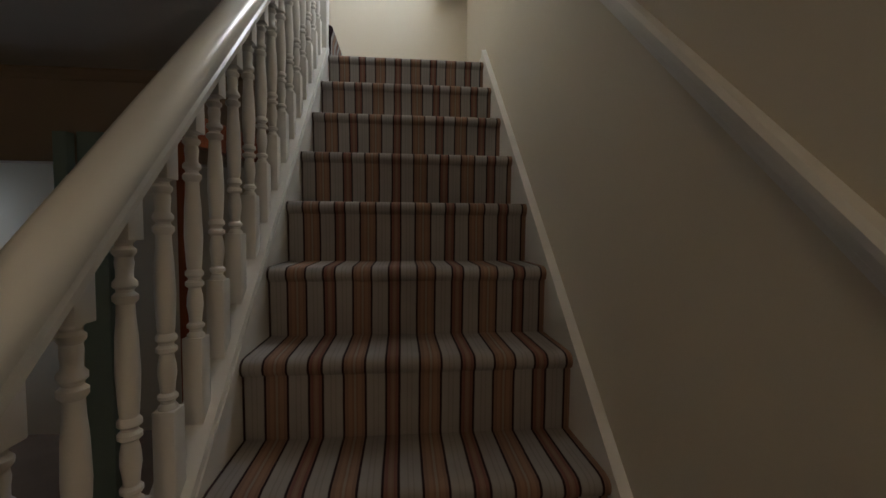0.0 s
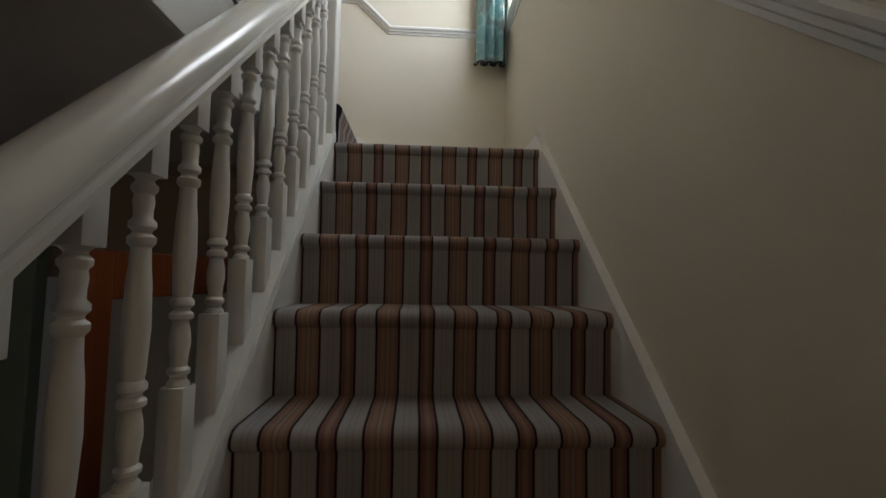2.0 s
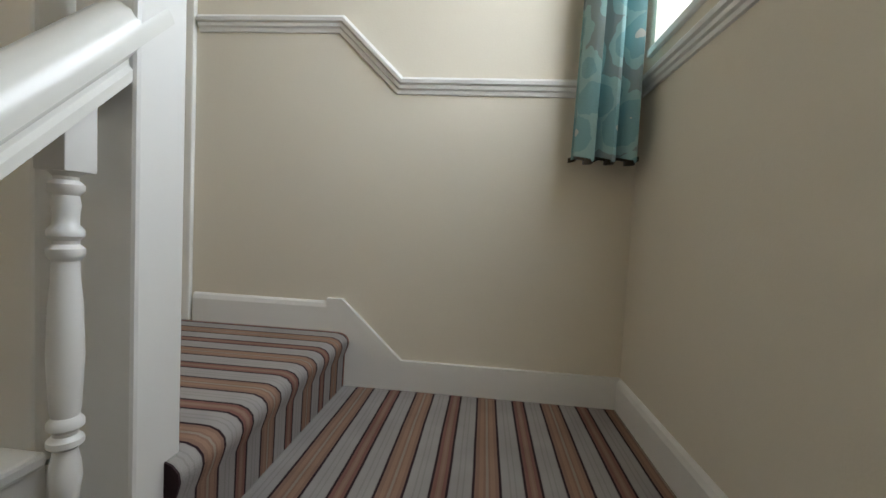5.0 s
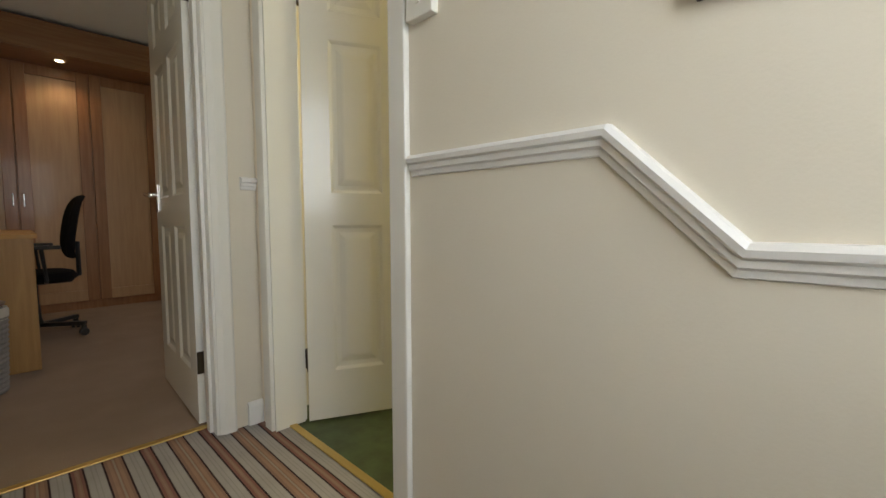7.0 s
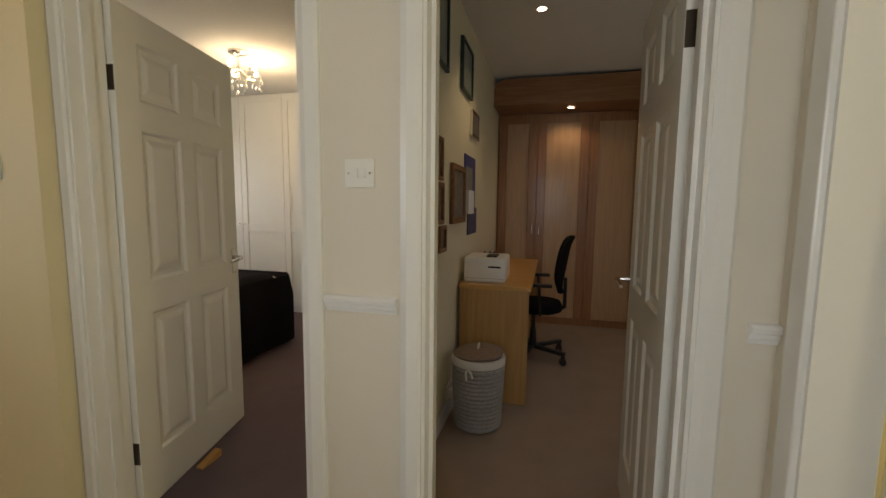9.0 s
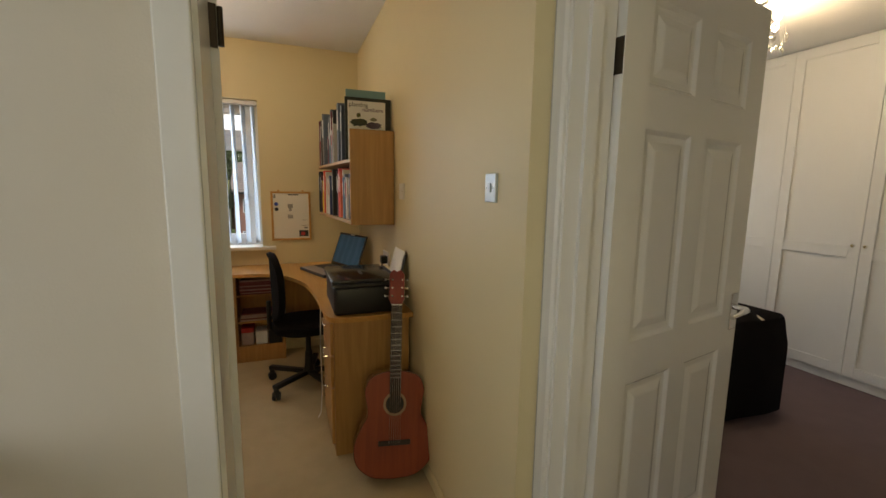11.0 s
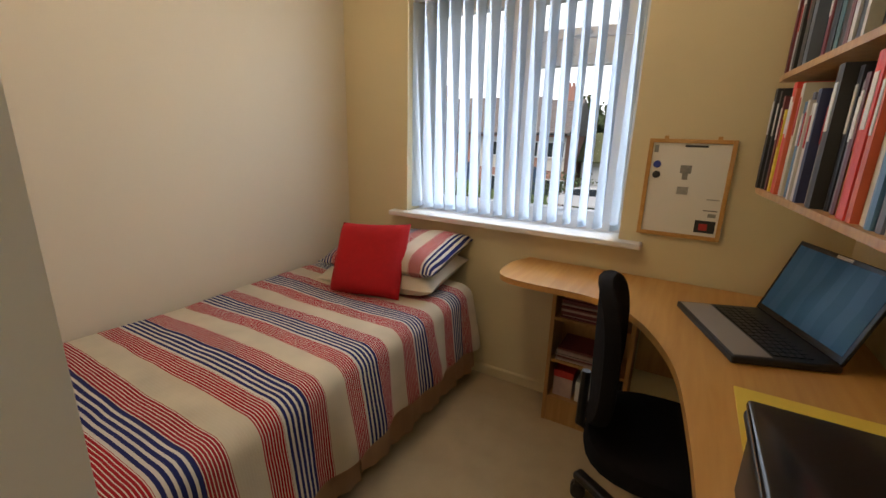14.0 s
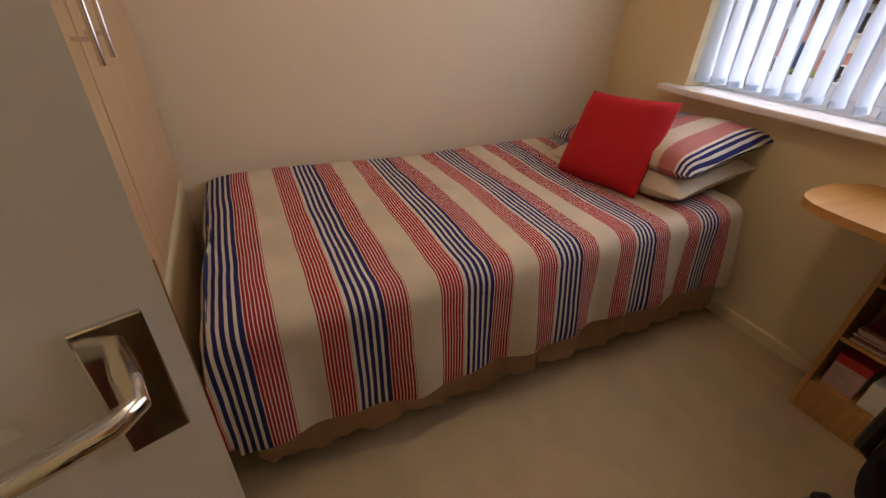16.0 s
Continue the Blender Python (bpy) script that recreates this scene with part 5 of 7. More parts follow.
def duvet_pt(u, v):
    """u from the wall (0) over the top and down the open side (1); v from the foot's hem (0) to the head (1)."""
    L1, Rr, L2 = 0.885, 0.07, 0.27
    s = u * (L1 + 0.11 + L2)
    if s < L1:
        x, z = 0.085 - s, 0.0
    elif s < L1 + 0.11:
        a = (s - L1) / 0.07
        a = min(a, math.pi / 2)
        x, z = 0.085 - L1 - 0.07 * math.sin(a), -0.07 * (1 - math.cos(a))
    else:
        x, z = 0.085 - L1 - 0.07, -0.07 - (s - L1 - 0.11)
    drop = max(0, s - L1 - 0.11)
    F2 = 0.30
    total = F2 + (y_foot - y_head)
    q = v * total
    if q < F2:
        y, zf = y_foot + 0.0, -(F2 - q)
        rr = min(1, (F2 - q) / 0.06)
        y = y_foot - 0.02 * (1 - rr)
    else:
        y, zf = y_foot - (q - F2), -0.03 * math.exp(-((q - F2) / 0.04))
    top = 0.565
    puff = 0.012 * math.sin(5.1 * y + 1.0) * math.sin(4.0 * x + 0.5) + 0.006 * noise.noise(Vector((x * 7, y * 7, 0.3)))
    if q < F2:
        z2 = top + max(zf, -0.33) + 0.0
        zz = min(z2, top + z)
        bulge = 0.02 * noise.noise(Vector((x * 6, 2.2, zf * 3)))
        return (x - (0.03 * min(1, drop / 0.2) if drop > 0 else 0), y + bulge + 0.02 * min(1, -zf / 0.2), zz if drop <= 0 else min(z2, top + z))
    fold = (0.013 * math.sin(14 * y + 0.8) + 0.008 * math.sin(33 * y)) * min(1, drop / 0.2)
    hem = 0.02 * math.sin(3.2 * y + 0.4) * (drop / 0.27)
    return (x - fold - 0.035 * min(1, drop / 0.25), y, top + z + zf + puff * (1 if drop <= 0 else 0.3) + hem)


for i in range(nu + 1):
    grid.append([bm.verts.new(duvet_pt(i / nu, j / nv_)) for j in range(nv_ + 1)])
for i in range(nu):
    for j in range(nv_):
        bm.faces.new((grid[i][j], grid[i + 1][j], grid[i + 1][j + 1], grid[i][j + 1]))
thicken(bm, 0.010)
duv = thing("duvet", "red, navy and cream striped duvet spread over the bed", "duvet", (0, 0, 0), True)
part("cover", bm, M_DUVET, duv, smooth=True)


def pillow(name, w, h, t, material, label, cat, m, crisp=4.0, group=""):
    """A stuffed square in its own xy plane."""
    ob = thing(name, label, cat, (0, 0, 0), False, group)
    bm = bmesh.new()
    n = 22
    top, bot = [], []
    for i in range(n + 1):
        a, b = [], []
        for j in range(n + 1):
            u, v = 2 * i / n - 1, 2 * j / n - 1
            f = (max(0, 1 - abs(u) ** crisp) * max(0, 1 - abs(v) ** crisp)) ** 0.55
            pin = 1 - 0.05 * (1 - abs(u) ** 2) * abs(v) ** 3 if True else 1
            px = u * w / 2 * (1 - 0.05 * (1 - v * v) * abs(u) ** 3)
            py = v * h / 2 * (1 - 0.05 * (1 - u * u) * abs(v) ** 3)
            wr = 0.006 * noise.noise(Vector((px * 9, py * 9, t * 30)))
            a.append(bm.verts.new((px, py, t / 2 * f + wr * f)))
            b.append(bm.verts.new((px, py, -t / 2 * f + wr * f)) if 0 < i < n and 0 < j < n else a[-1])
        top.append(a)
        bot.append(b)
    for i in range(n):
        for j in range(n):
            bm.faces.new((top[i][j], top[i + 1][j], top[i + 1][j + 1], top[i][j + 1]))
            fs = (bot[i][j], bot[i][j + 1], bot[i + 1][j + 1], bot[i + 1][j])
            if len(set(fs)) == 4 and not all(a is b for a, b in zip(fs, (top[i][j], top[i][j + 1], top[i + 1][j + 1], top[i + 1][j]))):
                bm.faces.new(fs)
    part("cover", bm, material, ob, smooth=True)
    ob.matrix_basis = m
    return ob


M_PILLOW, _ = duvet_mat("striped_pillow_cotton", 0, offset=0.15)
M_REDC = mat("red_knitted_fabric", (0.50, 0.006, 0.012), 0.85, var=0.15, scale=40, bump=0.8, bscale=300)
pillow("pillow", 0.70, 0.46, 0.15, M_SHEET, "plain cream pillow at the head of the bed", "pillow", pose(-0.44, -3.86, 0.615, -6, 4, 4), group="pillows on the bed")
pillow("pillow", 0.72, 0.48, 0.15, M_PILLOW, "striped pillow lying on a cream pillow", "pillow", pose(-0.44, -3.89, 0.715, -10, 4, 2), group="pillows on the bed")
_a, _b2 = Vector((-0.277, -3.60, 0.56)), Vector((-0.714, -3.63, 0.56))
pillow("cushion", 0.40, 0.38, 0.12, M_REDC, "bright red square cushion leaning on the pillows", "cushion", Matrix.Translation((-0.435, -3.665, 0.715)) @ pose(0, 0, 0, 0, 0, 6) @ Matrix.Rotation(radians(-62), 4, "X") @ Matrix.Rotation(radians(5), 4, "Z"), crisp=6)

# built-in cupboard at the bed's foot
cup = thing("built_in_cupboard", "light wood built-in cupboard with steel bar handles", "cupboard", (-0.5, -1.8, 0), True)
M_CUP = wood("pale_cupboard", (0.50, 0.33, 0.19), (0.56, 0.38, 0.22), 0.35, axis=2, coat=0.2)
bm = bmesh.new()
box(bm, -1.18, -2.03, 0.0, GX - 0.002, YD1 - 0.003, H - 0.005)
part("carcass", bm, M_CUP, cup)
bm = bmesh.new()
box(bm, -1.18, -2.046, 0.0, GX - 0.002, -2.03, 0.56)
part("plinth", bm, M_WALLB, cup)
for x0, x1, hx in ((-0.55, GX - 0.03, -0.50), (-1.15, -0.56, -0.61)):
    bm = bmesh.new()
    box(bm, x0, -2.050, 0.58, x1, -2.031, H - 0.03, 0.002)
    dr = part("door", bm, M_CUP, cup)
    bm = bmesh.new()
    tube(bm, [(hx, -2.085, 1.07), (hx, -2.085, 1.37)], 0.006, 10)
    for z in (1.115, 1.325):
        tube(bm, [(hx, -2.05, z), (hx, -2.085, z)], 0.0045, 8)
    part("handle", bm, M_CHROME, dr, smooth=True)



# ================= landing and stairs =================
def wall_plate_rear(x, z):
    ob = thing("light_switch", "white plastic light switch on the landing wall beside the bathroom door", "light switch", (x, R, z), True)
    bm = bmesh.new()
    box(bm, x - 0.043, R - 0.022, z - 0.043, x + 0.043, R, z + 0.043, 0.003)
    part("plate", bm, M_WHITEP, ob)
    bm = bmesh.new()
    box(bm, x - 0.008, R - 0.027, z - 0.014, x + 0.008, R - 0.022, z + 0.014, 0.002)
    part("rocker", bm, M_WHITEP, ob)


wall_plate_rear(-1.365, 1.325)
pf = thing("framed_picture", "dark wooden picture frame on the landing wall", "picture", (-0.6, R, 1.4), True)
for nm, b, mm in (("frame", (-0.815, R - 0.022, 1.125, -0.395, R, 1.150), M_DARKMETAL), ("frame", (-0.815, R - 0.022, 1.675, -0.395, R, 1.70), M_DARKMETAL), ("frame", (-0.815, R - 0.022, 1.150, -0.79, R, 1.675), M_DARKMETAL),
                  ("frame", (-0.42, R - 0.022, 1.150, -0.395, R, 1.675), M_DARKMETAL), ("picture", (-0.79, R - 0.01, 1.150, -0.42, R - 0.002, 1.675), M_GREYP)):
    bm = bmesh.new()
    box(bm, *b, 0.002)
    part(nm, bm, mm, pf)

# stair window
sw = thing("window", "white plastic stair window in a deep reveal", "window", (0.22, 0.13, WZ0), True)
bm = bmesh.new()
for b in ((0.16, WY0, WZ0, 0.22, WY1, WZ0 + 0.06), (0.16, WY0, WZ1 - 0.06, 0.22, WY1, WZ1), (0.16, WY0, WZ0 + 0.06, 0.22, WY0 + 0.06, WZ1 - 0.06), (0.16, WY1 - 0.06, WZ0 + 0.06, 0.22, WY1, WZ1 - 0.06), (0.16, 0.10, WZ0 + 0.06, 0.22, 0.16, WZ1 - 0.06)):
    box(bm, *b, 0.004)
part("window_frame", bm, M_UPVC, sw)
for a, b in ((WY0 + 0.06, 0.10), (0.16, WY1 - 0.06)):
    bm = bmesh.new()
    box(bm, 0.18, a, WZ0 + 0.06, 0.186, b, WZ1 - 0.06)
    p = part("pane", bm, M_GLASS, sw)
    p.visible_shadow = False
bm = bmesh.new()
box(bm, WX - 0.012, WY0 - 0.02, WZ0 - 0.018, 0.16, WY1 + 0.02, WZ0 + 0.004, 0.004)
single("window_sill", bm, M_TRIM, "white painted sill board of the stair window", "window sill")

# curtain
M_CURT = mat("teal_curtain", (0.10, 0.27, 0.29), 0.6, var=0.15, scale=8, bump=0.3, bscale=150)
_n, _l = M_CURT.node_tree.nodes, M_CURT.node_tree.links
_vo = _n.new("ShaderNodeTexVoronoi")
_vo.inputs["Scale"].default_value = 9.0
_tc = _n.new("ShaderNodeTexCoord")
_nz = _n.new("ShaderNodeTexNoise")
_nz.inputs["Scale"].default_value = 22.0
_l.new(_tc.outputs["Object"], _nz.inputs["Vector"])
_l.new(_tc.outputs["Object"], _vo.inputs["Vector"])
_ad = _n.new("ShaderNodeMath")
_ad.operation = "MULTIPLY_ADD"
_l.new(_nz.outputs["Fac"], _ad.inputs[0])
_ad.inputs[1].default_value = 0.35
_l.new(_vo.outputs["Distance"], _ad.inputs[2])
_cr = _n.new("ShaderNodeValToRGB")
_cr.color_ramp.interpolation = "CONSTANT"
_cr.color_ramp.elements[0].color = (0.50, 0.50, 0.44, 1)
_cr.color_ramp.elements[1].position, _cr.color_ramp.elements[1].color = 0.27, (0.17, 0.33, 0.34, 1)
_e = _cr.color_ramp.elements.new(0.62)
_e.color = (0.26, 0.42, 0.41, 1)
_e = _cr.color_ramp.elements.new(0.80)
_e.color = (0.20, 0.25, 0.24, 1)
_l.new(_ad.outputs[0], _cr.inputs[0])
_l.new(_cr.outputs[0], _n["Principled BSDF"].inputs["Base Color"])
ct = thing("curtain", "teal floral curtain gathered at the side of the stair window", "curtain", (-0.1, 0.66, 1.3), True)
bm = bmesh.new()
n = 40
cols_ = []
for k in range(n + 1):
    t = k / n
    ph = 2 * math.pi * 3.2 * t
    x = -0.240 + 0.175 * t + 0.012 * math.sin(2 * ph)
    y = 0.665 + 0.040 * math.sin(ph + 0.6)
    cols_.append([bm.verts.new((-0.12 + (x + 0.12) * (1 - 0.25 * h), y, 0.555 + 1.6 * h + 0.012 * math.sin(ph) * (1 - h))) for h in (0, 0.3, 0.6, 0.8, 1.0)])
for p, q in zip(cols_, cols_[1:]):
    for i in range(4):
        bm.faces.new((p[i], q[i], q[i + 1], p[i + 1]))
thicken(bm, 0.004)
part("drape", bm, M_CURT, ct, smooth=True)
bm = bmesh.new()
cols_ = []
for k in range(n + 1):
    t = k / n
    ph = 2 * math.pi * 3.2 * t
    x = -0.240 + 0.175 * t + 0.012 * math.sin(2 * ph)
    y = 0.669 + 0.040 * math.sin(ph + 0.6)
    cols_.append([bm.verts.new((x, y, z + 0.012 * math.sin(ph))) for z in (0.548, 0.562)])
for p, q in zip(cols_, cols_[1:]):
    bm.faces.new((p[0], q[0], q[1], p[1]))
thicken(bm, 0.009)
part("hem", bm, M_DARKMETAL, ct, smooth=True)
bm = bmesh.new()
tube(bm, [(-0.09, -0.60, 2.16), (-0.09, 0.74, 2.16)], 0.012, 12)
part("curtain_pole", bm, M_DARKMETAL, ct)

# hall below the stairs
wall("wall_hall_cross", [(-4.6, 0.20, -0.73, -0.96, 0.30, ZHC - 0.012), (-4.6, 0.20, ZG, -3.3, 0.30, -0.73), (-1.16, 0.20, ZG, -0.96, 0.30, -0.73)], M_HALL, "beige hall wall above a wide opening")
bm = bmesh.new()
extrude_profile(bm, [(0, 0), (0.05, 0), (0.045, -0.012), (0.02, -0.03), (0.01, -0.05), (0, -0.055)], [(-4.6, 0.20, ZHC - 0.014), (-0.97, 0.20, ZHC - 0.014)], (0, -1, 0))
setting("trim_coving", bm, M_HALL, "plaster coving in the hall")
hd = thing("glazed_door", "red-brown wooden glazed door standing open in the hall", "door", (0, 0, 0))
dx0, dx1, dy = 0.0, 0.74, -0.02
for nm, b in (("stile", (dx0, dy, ZG + 0.01, dx0 + 0.065, dy + 0.04, ZG + 1.98)), ("stile", (dx1 - 0.065, dy, ZG + 0.01, dx1, dy + 0.04, ZG + 1.98)), ("top_rail", (dx0 + 0.065, dy, ZG + 1.86, dx1 - 0.065, dy + 0.04, ZG + 1.98)),
              ("middle_rail", (dx0 + 0.065, dy, ZG + 0.75, dx1 - 0.065, dy + 0.04, ZG + 0.90)), ("bottom_rail", (dx0 + 0.065, dy, ZG + 0.01, dx1 - 0.065, dy + 0.04, ZG + 0.25))):
    bm = bmesh.new()
    box(bm, *b, 0.004)
    part(nm, bm, M_REDWOOD, hd)
bm = bmesh.new()
box(bm, dx0 + 0.065, dy + 0.015, ZG + 0.90, dx1 - 0.065, dy + 0.02, ZG + 1.86)
part("pane", bm, M_GLASS, hd)
bm = bmesh.new()
box(bm, dx0 + 0.065, dy + 0.012, ZG + 0.25, dx1 - 0.065, dy + 0.028, ZG + 0.75, 0.003)
part("panel", bm, M_REDWOOD, hd)
hd.matrix_basis = pose(-1.33, -0.68, 0, 0, 0, 78)
bm = bmesh.new()
for x0, x1 in ((-2.36, -2.29), (-2.24, -2.10)):
    box(bm, x0, 0.10, ZG, x1, 0.16, ZG + 2.05, 0.004)
setting("trim_hall_frame", bm, mat("pale_green_paint", (0.30, 0.42, 0.40), 0.5), "pale green painted frame in the hall")
wall("wall_hall_side", [(-3.0, -4.2, ZG, -2.9, -0.9, ZHC - 0.012)], mat("grey_blue_hall", (0.22, 0.22, 0.27), 0.7, var=0.05), "grey blue hall wall")
# A white door: the grey puts the hall's dimness into its colour.
bm = bmesh.new()
box(bm, -2.9, -2.4, ZG, -2.86, -1.6, ZG + 2.0, 0.004)
setting("door_hall", bm, mat("grey_door_paint", (0.30, 0.31, 0.36), 0.5), "grey painted door in the hall")
bm = bmesh.new()
extrude_profile(bm, DADO, [(-2.9, -1.55, ZG + 0.9), (-2.9, -0.92, ZG + 0.9)], (1, 0, 0))
setting("trim_hall_dado", bm, M_TRIM, "white dado rail in the hall")
lamp("window_light_hall", "AREA", 1.5, (0.65, 0.8, 1.0), look((-3.6, 0.9, -1.4), (-1.6, 0.2, -1.6)), 0.6, 1.2)

# ================= study =================
wd = thing("fitted_wardrobe", "fitted wood wardrobe with shaker doors and a lit pelmet", "wardrobe", (-5.9, 1.0, 0), True)
bm = bmesh.new()
box(bm, -6.41, -0.315, 0.0, -5.825, 2.58, 2.205)
part("carcass", bm, M_OAKR, wd)
bm = bmesh.new()
pts = [(-0.315, 2.205), (2.58, 2.205), (2.58, 2.445), (-0.20, 2.445), (-0.26, 2.435), (-0.30, 2.405), (-0.315, 2.36)]
prism(bm, pts, 0.03, axis=0, at=-5.42)
box(bm, -6.41, -0.315, 2.207, -5.42, 2.58, 2.235)
prism(bm, [(-0.315, 2.205), (2.58, 2.205), (2.58, 2.230), (-0.315, 2.230)], 0.012, axis=0, at=-5.39)
part("pelmet", bm, wood("pelmet_wood", (0.24, 0.11, 0.045), (0.32, 0.16, 0.07), 0.4, axis=1), wd)
bounds = [-0.305, 0.095, 0.605, 1.13, 1.65, 2.17]
for k, (a, b) in enumerate(zip(bounds, bounds[1:])):
    bm = bmesh.new()
    a2, b2 = a + 0.004, b - 0.004
    rails = []
    x0, x1 = -5.825, -5.803
    fr = 0.085
    for q in ((a2, 0.08, a2 + fr, 2.19), (b2 - fr, 0.08, b2, 2.19), (a2 + fr, 0.08, b2 - fr, 0.08 + 0.10), (a2 + fr, 2.19 - fr, b2 - fr, 2.19)):
        rails.append(q)
    box(bm, x0, a2, 0.08, x1 - 0.012, b2, 2.19)
    dr = part("door", bm, M_OAKW, wd)
    for q in rails:
        bm = bmesh.new()
        box(bm, x1 - 0.0118, q[0], q[1], x1 + 0.006, q[2], q[3], 0.004)
        part("door_rail", bm, M_OAKW if q[3] < 0.5 else M_OAKR, dr)
    hy = b2 - 0.03 if k % 2 == 0 else a2 + 0.03
    bm = bmesh.new()
    tube(bm, [(x1, hy, 0.96), (x1 + 0.03, hy, 0.965), (x1 + 0.03, hy, 1.065), (x1, hy, 1.07)], 0.007, 10)
    part("handle", bm, M_CHROME, dr, smooth=True)
M_LAMP = mat("lamp_face", (1.0, 0.86, 0.62), 0.4, emit=9.0)


def downlight(x, y, z, label):
    ob = thing("downlight", label, "downlight", (x, y, z), True, "recessed downlights")
    bm = bmesh.new()
    lathe(bm, [(0.028, z - 0.003), (0.042, z - 0.006), (0.045, z - 0.001), (0.045, z)], 24, Matrix.Translation((x, y, 0)), cap=False)
    part("rim", bm, M_CHROME, ob, smooth=True)
    bm = bmesh.new()
    lathe(bm, [(0.0, z - 0.0035), (0.029, z - 0.0035), (0.029, z - 0.001), (0, z - 0.001)], 20, Matrix.Translation((x, y, 0)), cap=False)
    part("lamp", bm, M_LAMP, ob)


downlight(-4.07, 0.148, H, "lit chrome downlight in the study ceiling")
downlight(-5.58, 0.40, 2.205, "lit chrome downlight under the wardrobe pelmet")

sd = thing("study_desk", "light oak desk with a panelled end against the wall", "desk", (-4.5, -0.1, 0), True)
bm = bmesh.new()
box(bm, -5.25, -0.305, 0.735, -3.83, 0.15, 0.763, 0.004)
part("desktop", bm, M_OAK, sd)
bm = bmesh.new()
box(bm, -3.885, -0.30, 0.0, -3.86, 0.135, 0.735, 0.002)
part("end_panel", bm, M_OAKV, sd)
bm = bmesh.new()
box(bm, -5.24, -0.30, 0.0, -5.215, 0.135, 0.735, 0.002)
part("end_panel", bm, M_OAKV, sd)
bm = bmesh.new()
box(bm, -5.215, -0.295, 0.25, -3.885, -0.28, 0.735)
part("back_panel", bm, M_OAKV, sd)

lp = thing("laser_printer", "white laser printer on the study desk", "printer", (-4.05, -0.17, 0.763), True)
bm = bmesh.new()
box(bm, -4.22, -0.29, 0.764, -3.92, -0.02, 0.925, 0.014, 3)
part("body", bm, M_WHITEP, lp, smooth=True)
# Black strip on the closed body paints the output slot's shade.
bm = bmesh.new()
box(bm, -3.9195, -0.13, 0.86, -3.918, -0.05, 0.872)
part("output_slot", bm, M_INK, lp)
bm = bmesh.new()
box(bm, -4.08, -0.15, 0.925, -3.96, -0.08, 0.935, 0.004)
part("control_panel", bm, M_BLACK, lp)
# Grey strip paints the shaded line above the paper drawer.
bm = bmesh.new()
box(bm, -3.921, -0.28, 0.79, -3.919, -0.03, 0.792)
part("drawer_gap", bm, M_GREYP, lp)
pp = thing("pen_pot", "black pen pot full of pens at the back of the desk", "pen pot", (-4.5, -0.2, 0.763), True)
bm = bmesh.new()
lathe(bm, [(0.05, 0.764), (0.055, 0.86), (0.05, 0.86), (0.045, 0.77)], 20, Matrix.Translation((-4.48, -0.20, 0)))
part("pot", bm, M_BLACK, pp, smooth=True)
for i in range(6):
    bm = bmesh.new()
    a = i * 1.05
    tube(bm, [(-4.48 + 0.02 * math.cos(a), -0.20 + 0.02 * math.sin(a), 0.775), (-4.48 + 0.045 * math.cos(a), -0.20 + 0.045 * math.sin(a), 0.905)], 0.004, 6)
    part("pen", bm, [M_BLUE, M_INK, M_REDP][i % 3], pp)
office_chair("high-backed black mesh office chair in front of the study desk", True).matrix_basis = pose(-4.78, 0.14, 0, 0, 0, 92)

# woven basket
M_ROPE = mat("grey_rope", (0.30, 0.28, 0.26), 0.9, var=0.35, scale=50, bump=0.8, bscale=160)
M_CLOTH = mat("white_cloth", (0.66, 0.62, 0.55), 0.9, var=0.05, bump=0.3, bscale=80)
bk = thing("laundry_basket", "round grey woven laundry basket with a cloth liner", "basket", (-3.57, -0.125, 0), True)
bm = bmesh.new()
lathe(bm, [(0.10, 0.004), (0.125, 0.02), (0.138, 0.20), (0.145, 0.405), (0.135, 0.405), (0.12, 0.02)], 36, Matrix.Translation((-3.57, -0.125, 0)), cap=False)
part("wall", bm, M_ROPE, bk, smooth=True)
for k in range(16):
    z = 0.02 + k * 0.0235
    r = 0.127 + 0.016 * min(1, z / 0.38)
    bm = bmesh.new()
    ring = []
    nseg = 44
    for i in range(nseg):
        a = 2 * math.pi * i / nseg
        rr = r + 0.0045 * math.sin(a * 22 + (k % 2) * math.pi)
        c = Vector((-3.57 + rr * math.cos(a), -0.125 + rr * math.sin(a), z))
        ring.append([bm.verts.new(c + Vector((0.011 * math.cos(b) * math.cos(a), 0.011 * math.cos(b) * math.sin(a), 0.0125 * math.sin(b)))) for b in (0, 1.05, 2.09, 3.14, 4.19, 5.24)])
    for p, q in zip(ring, ring[1:] + ring[:1]):
        for i in range(6):
            bm.faces.new((p[i], q[i], q[(i + 1) % 6], p[(i + 1) % 6]))
    part("coil", bm, M_ROPE, bk, smooth=True)
bm = bmesh.new()
lathe(bm, [(0.148, 0.36), (0.153, 0.375), (0.154, 0.405), (0.148, 0.418), (0.135, 0.415)], 36, Matrix.Translation((-3.57, -0.125, 0)), cap=False)
part("liner", bm, M_CLOTH, bk, smooth=True)
bm = bmesh.new()
lathe(bm, [(0.140, 0.0), (0.145, 0.012), (0.12, 0.026), (0.05, 0.034), (0.0, 0.035)], 32, Matrix.Translation((-3.57, -0.125, 0.418)) @ Matrix.Rotation(radians(4), 4, "X"))
part("lid", bm, mat("brown_rope", (0.26, 0.18, 0.13), 0.85, var=0.35, scale=60, bump=0.8, bscale=150), bk, smooth=True)
bm = bmesh.new()
tube(bm, [(-3.59, -0.125, 0.452), (-3.585, -0.125, 0.472), (-3.555, -0.125, 0.472), (-3.55, -0.125, 0.452)], 0.006, 8)
part("knob", bm, M_CLOTH, bk)
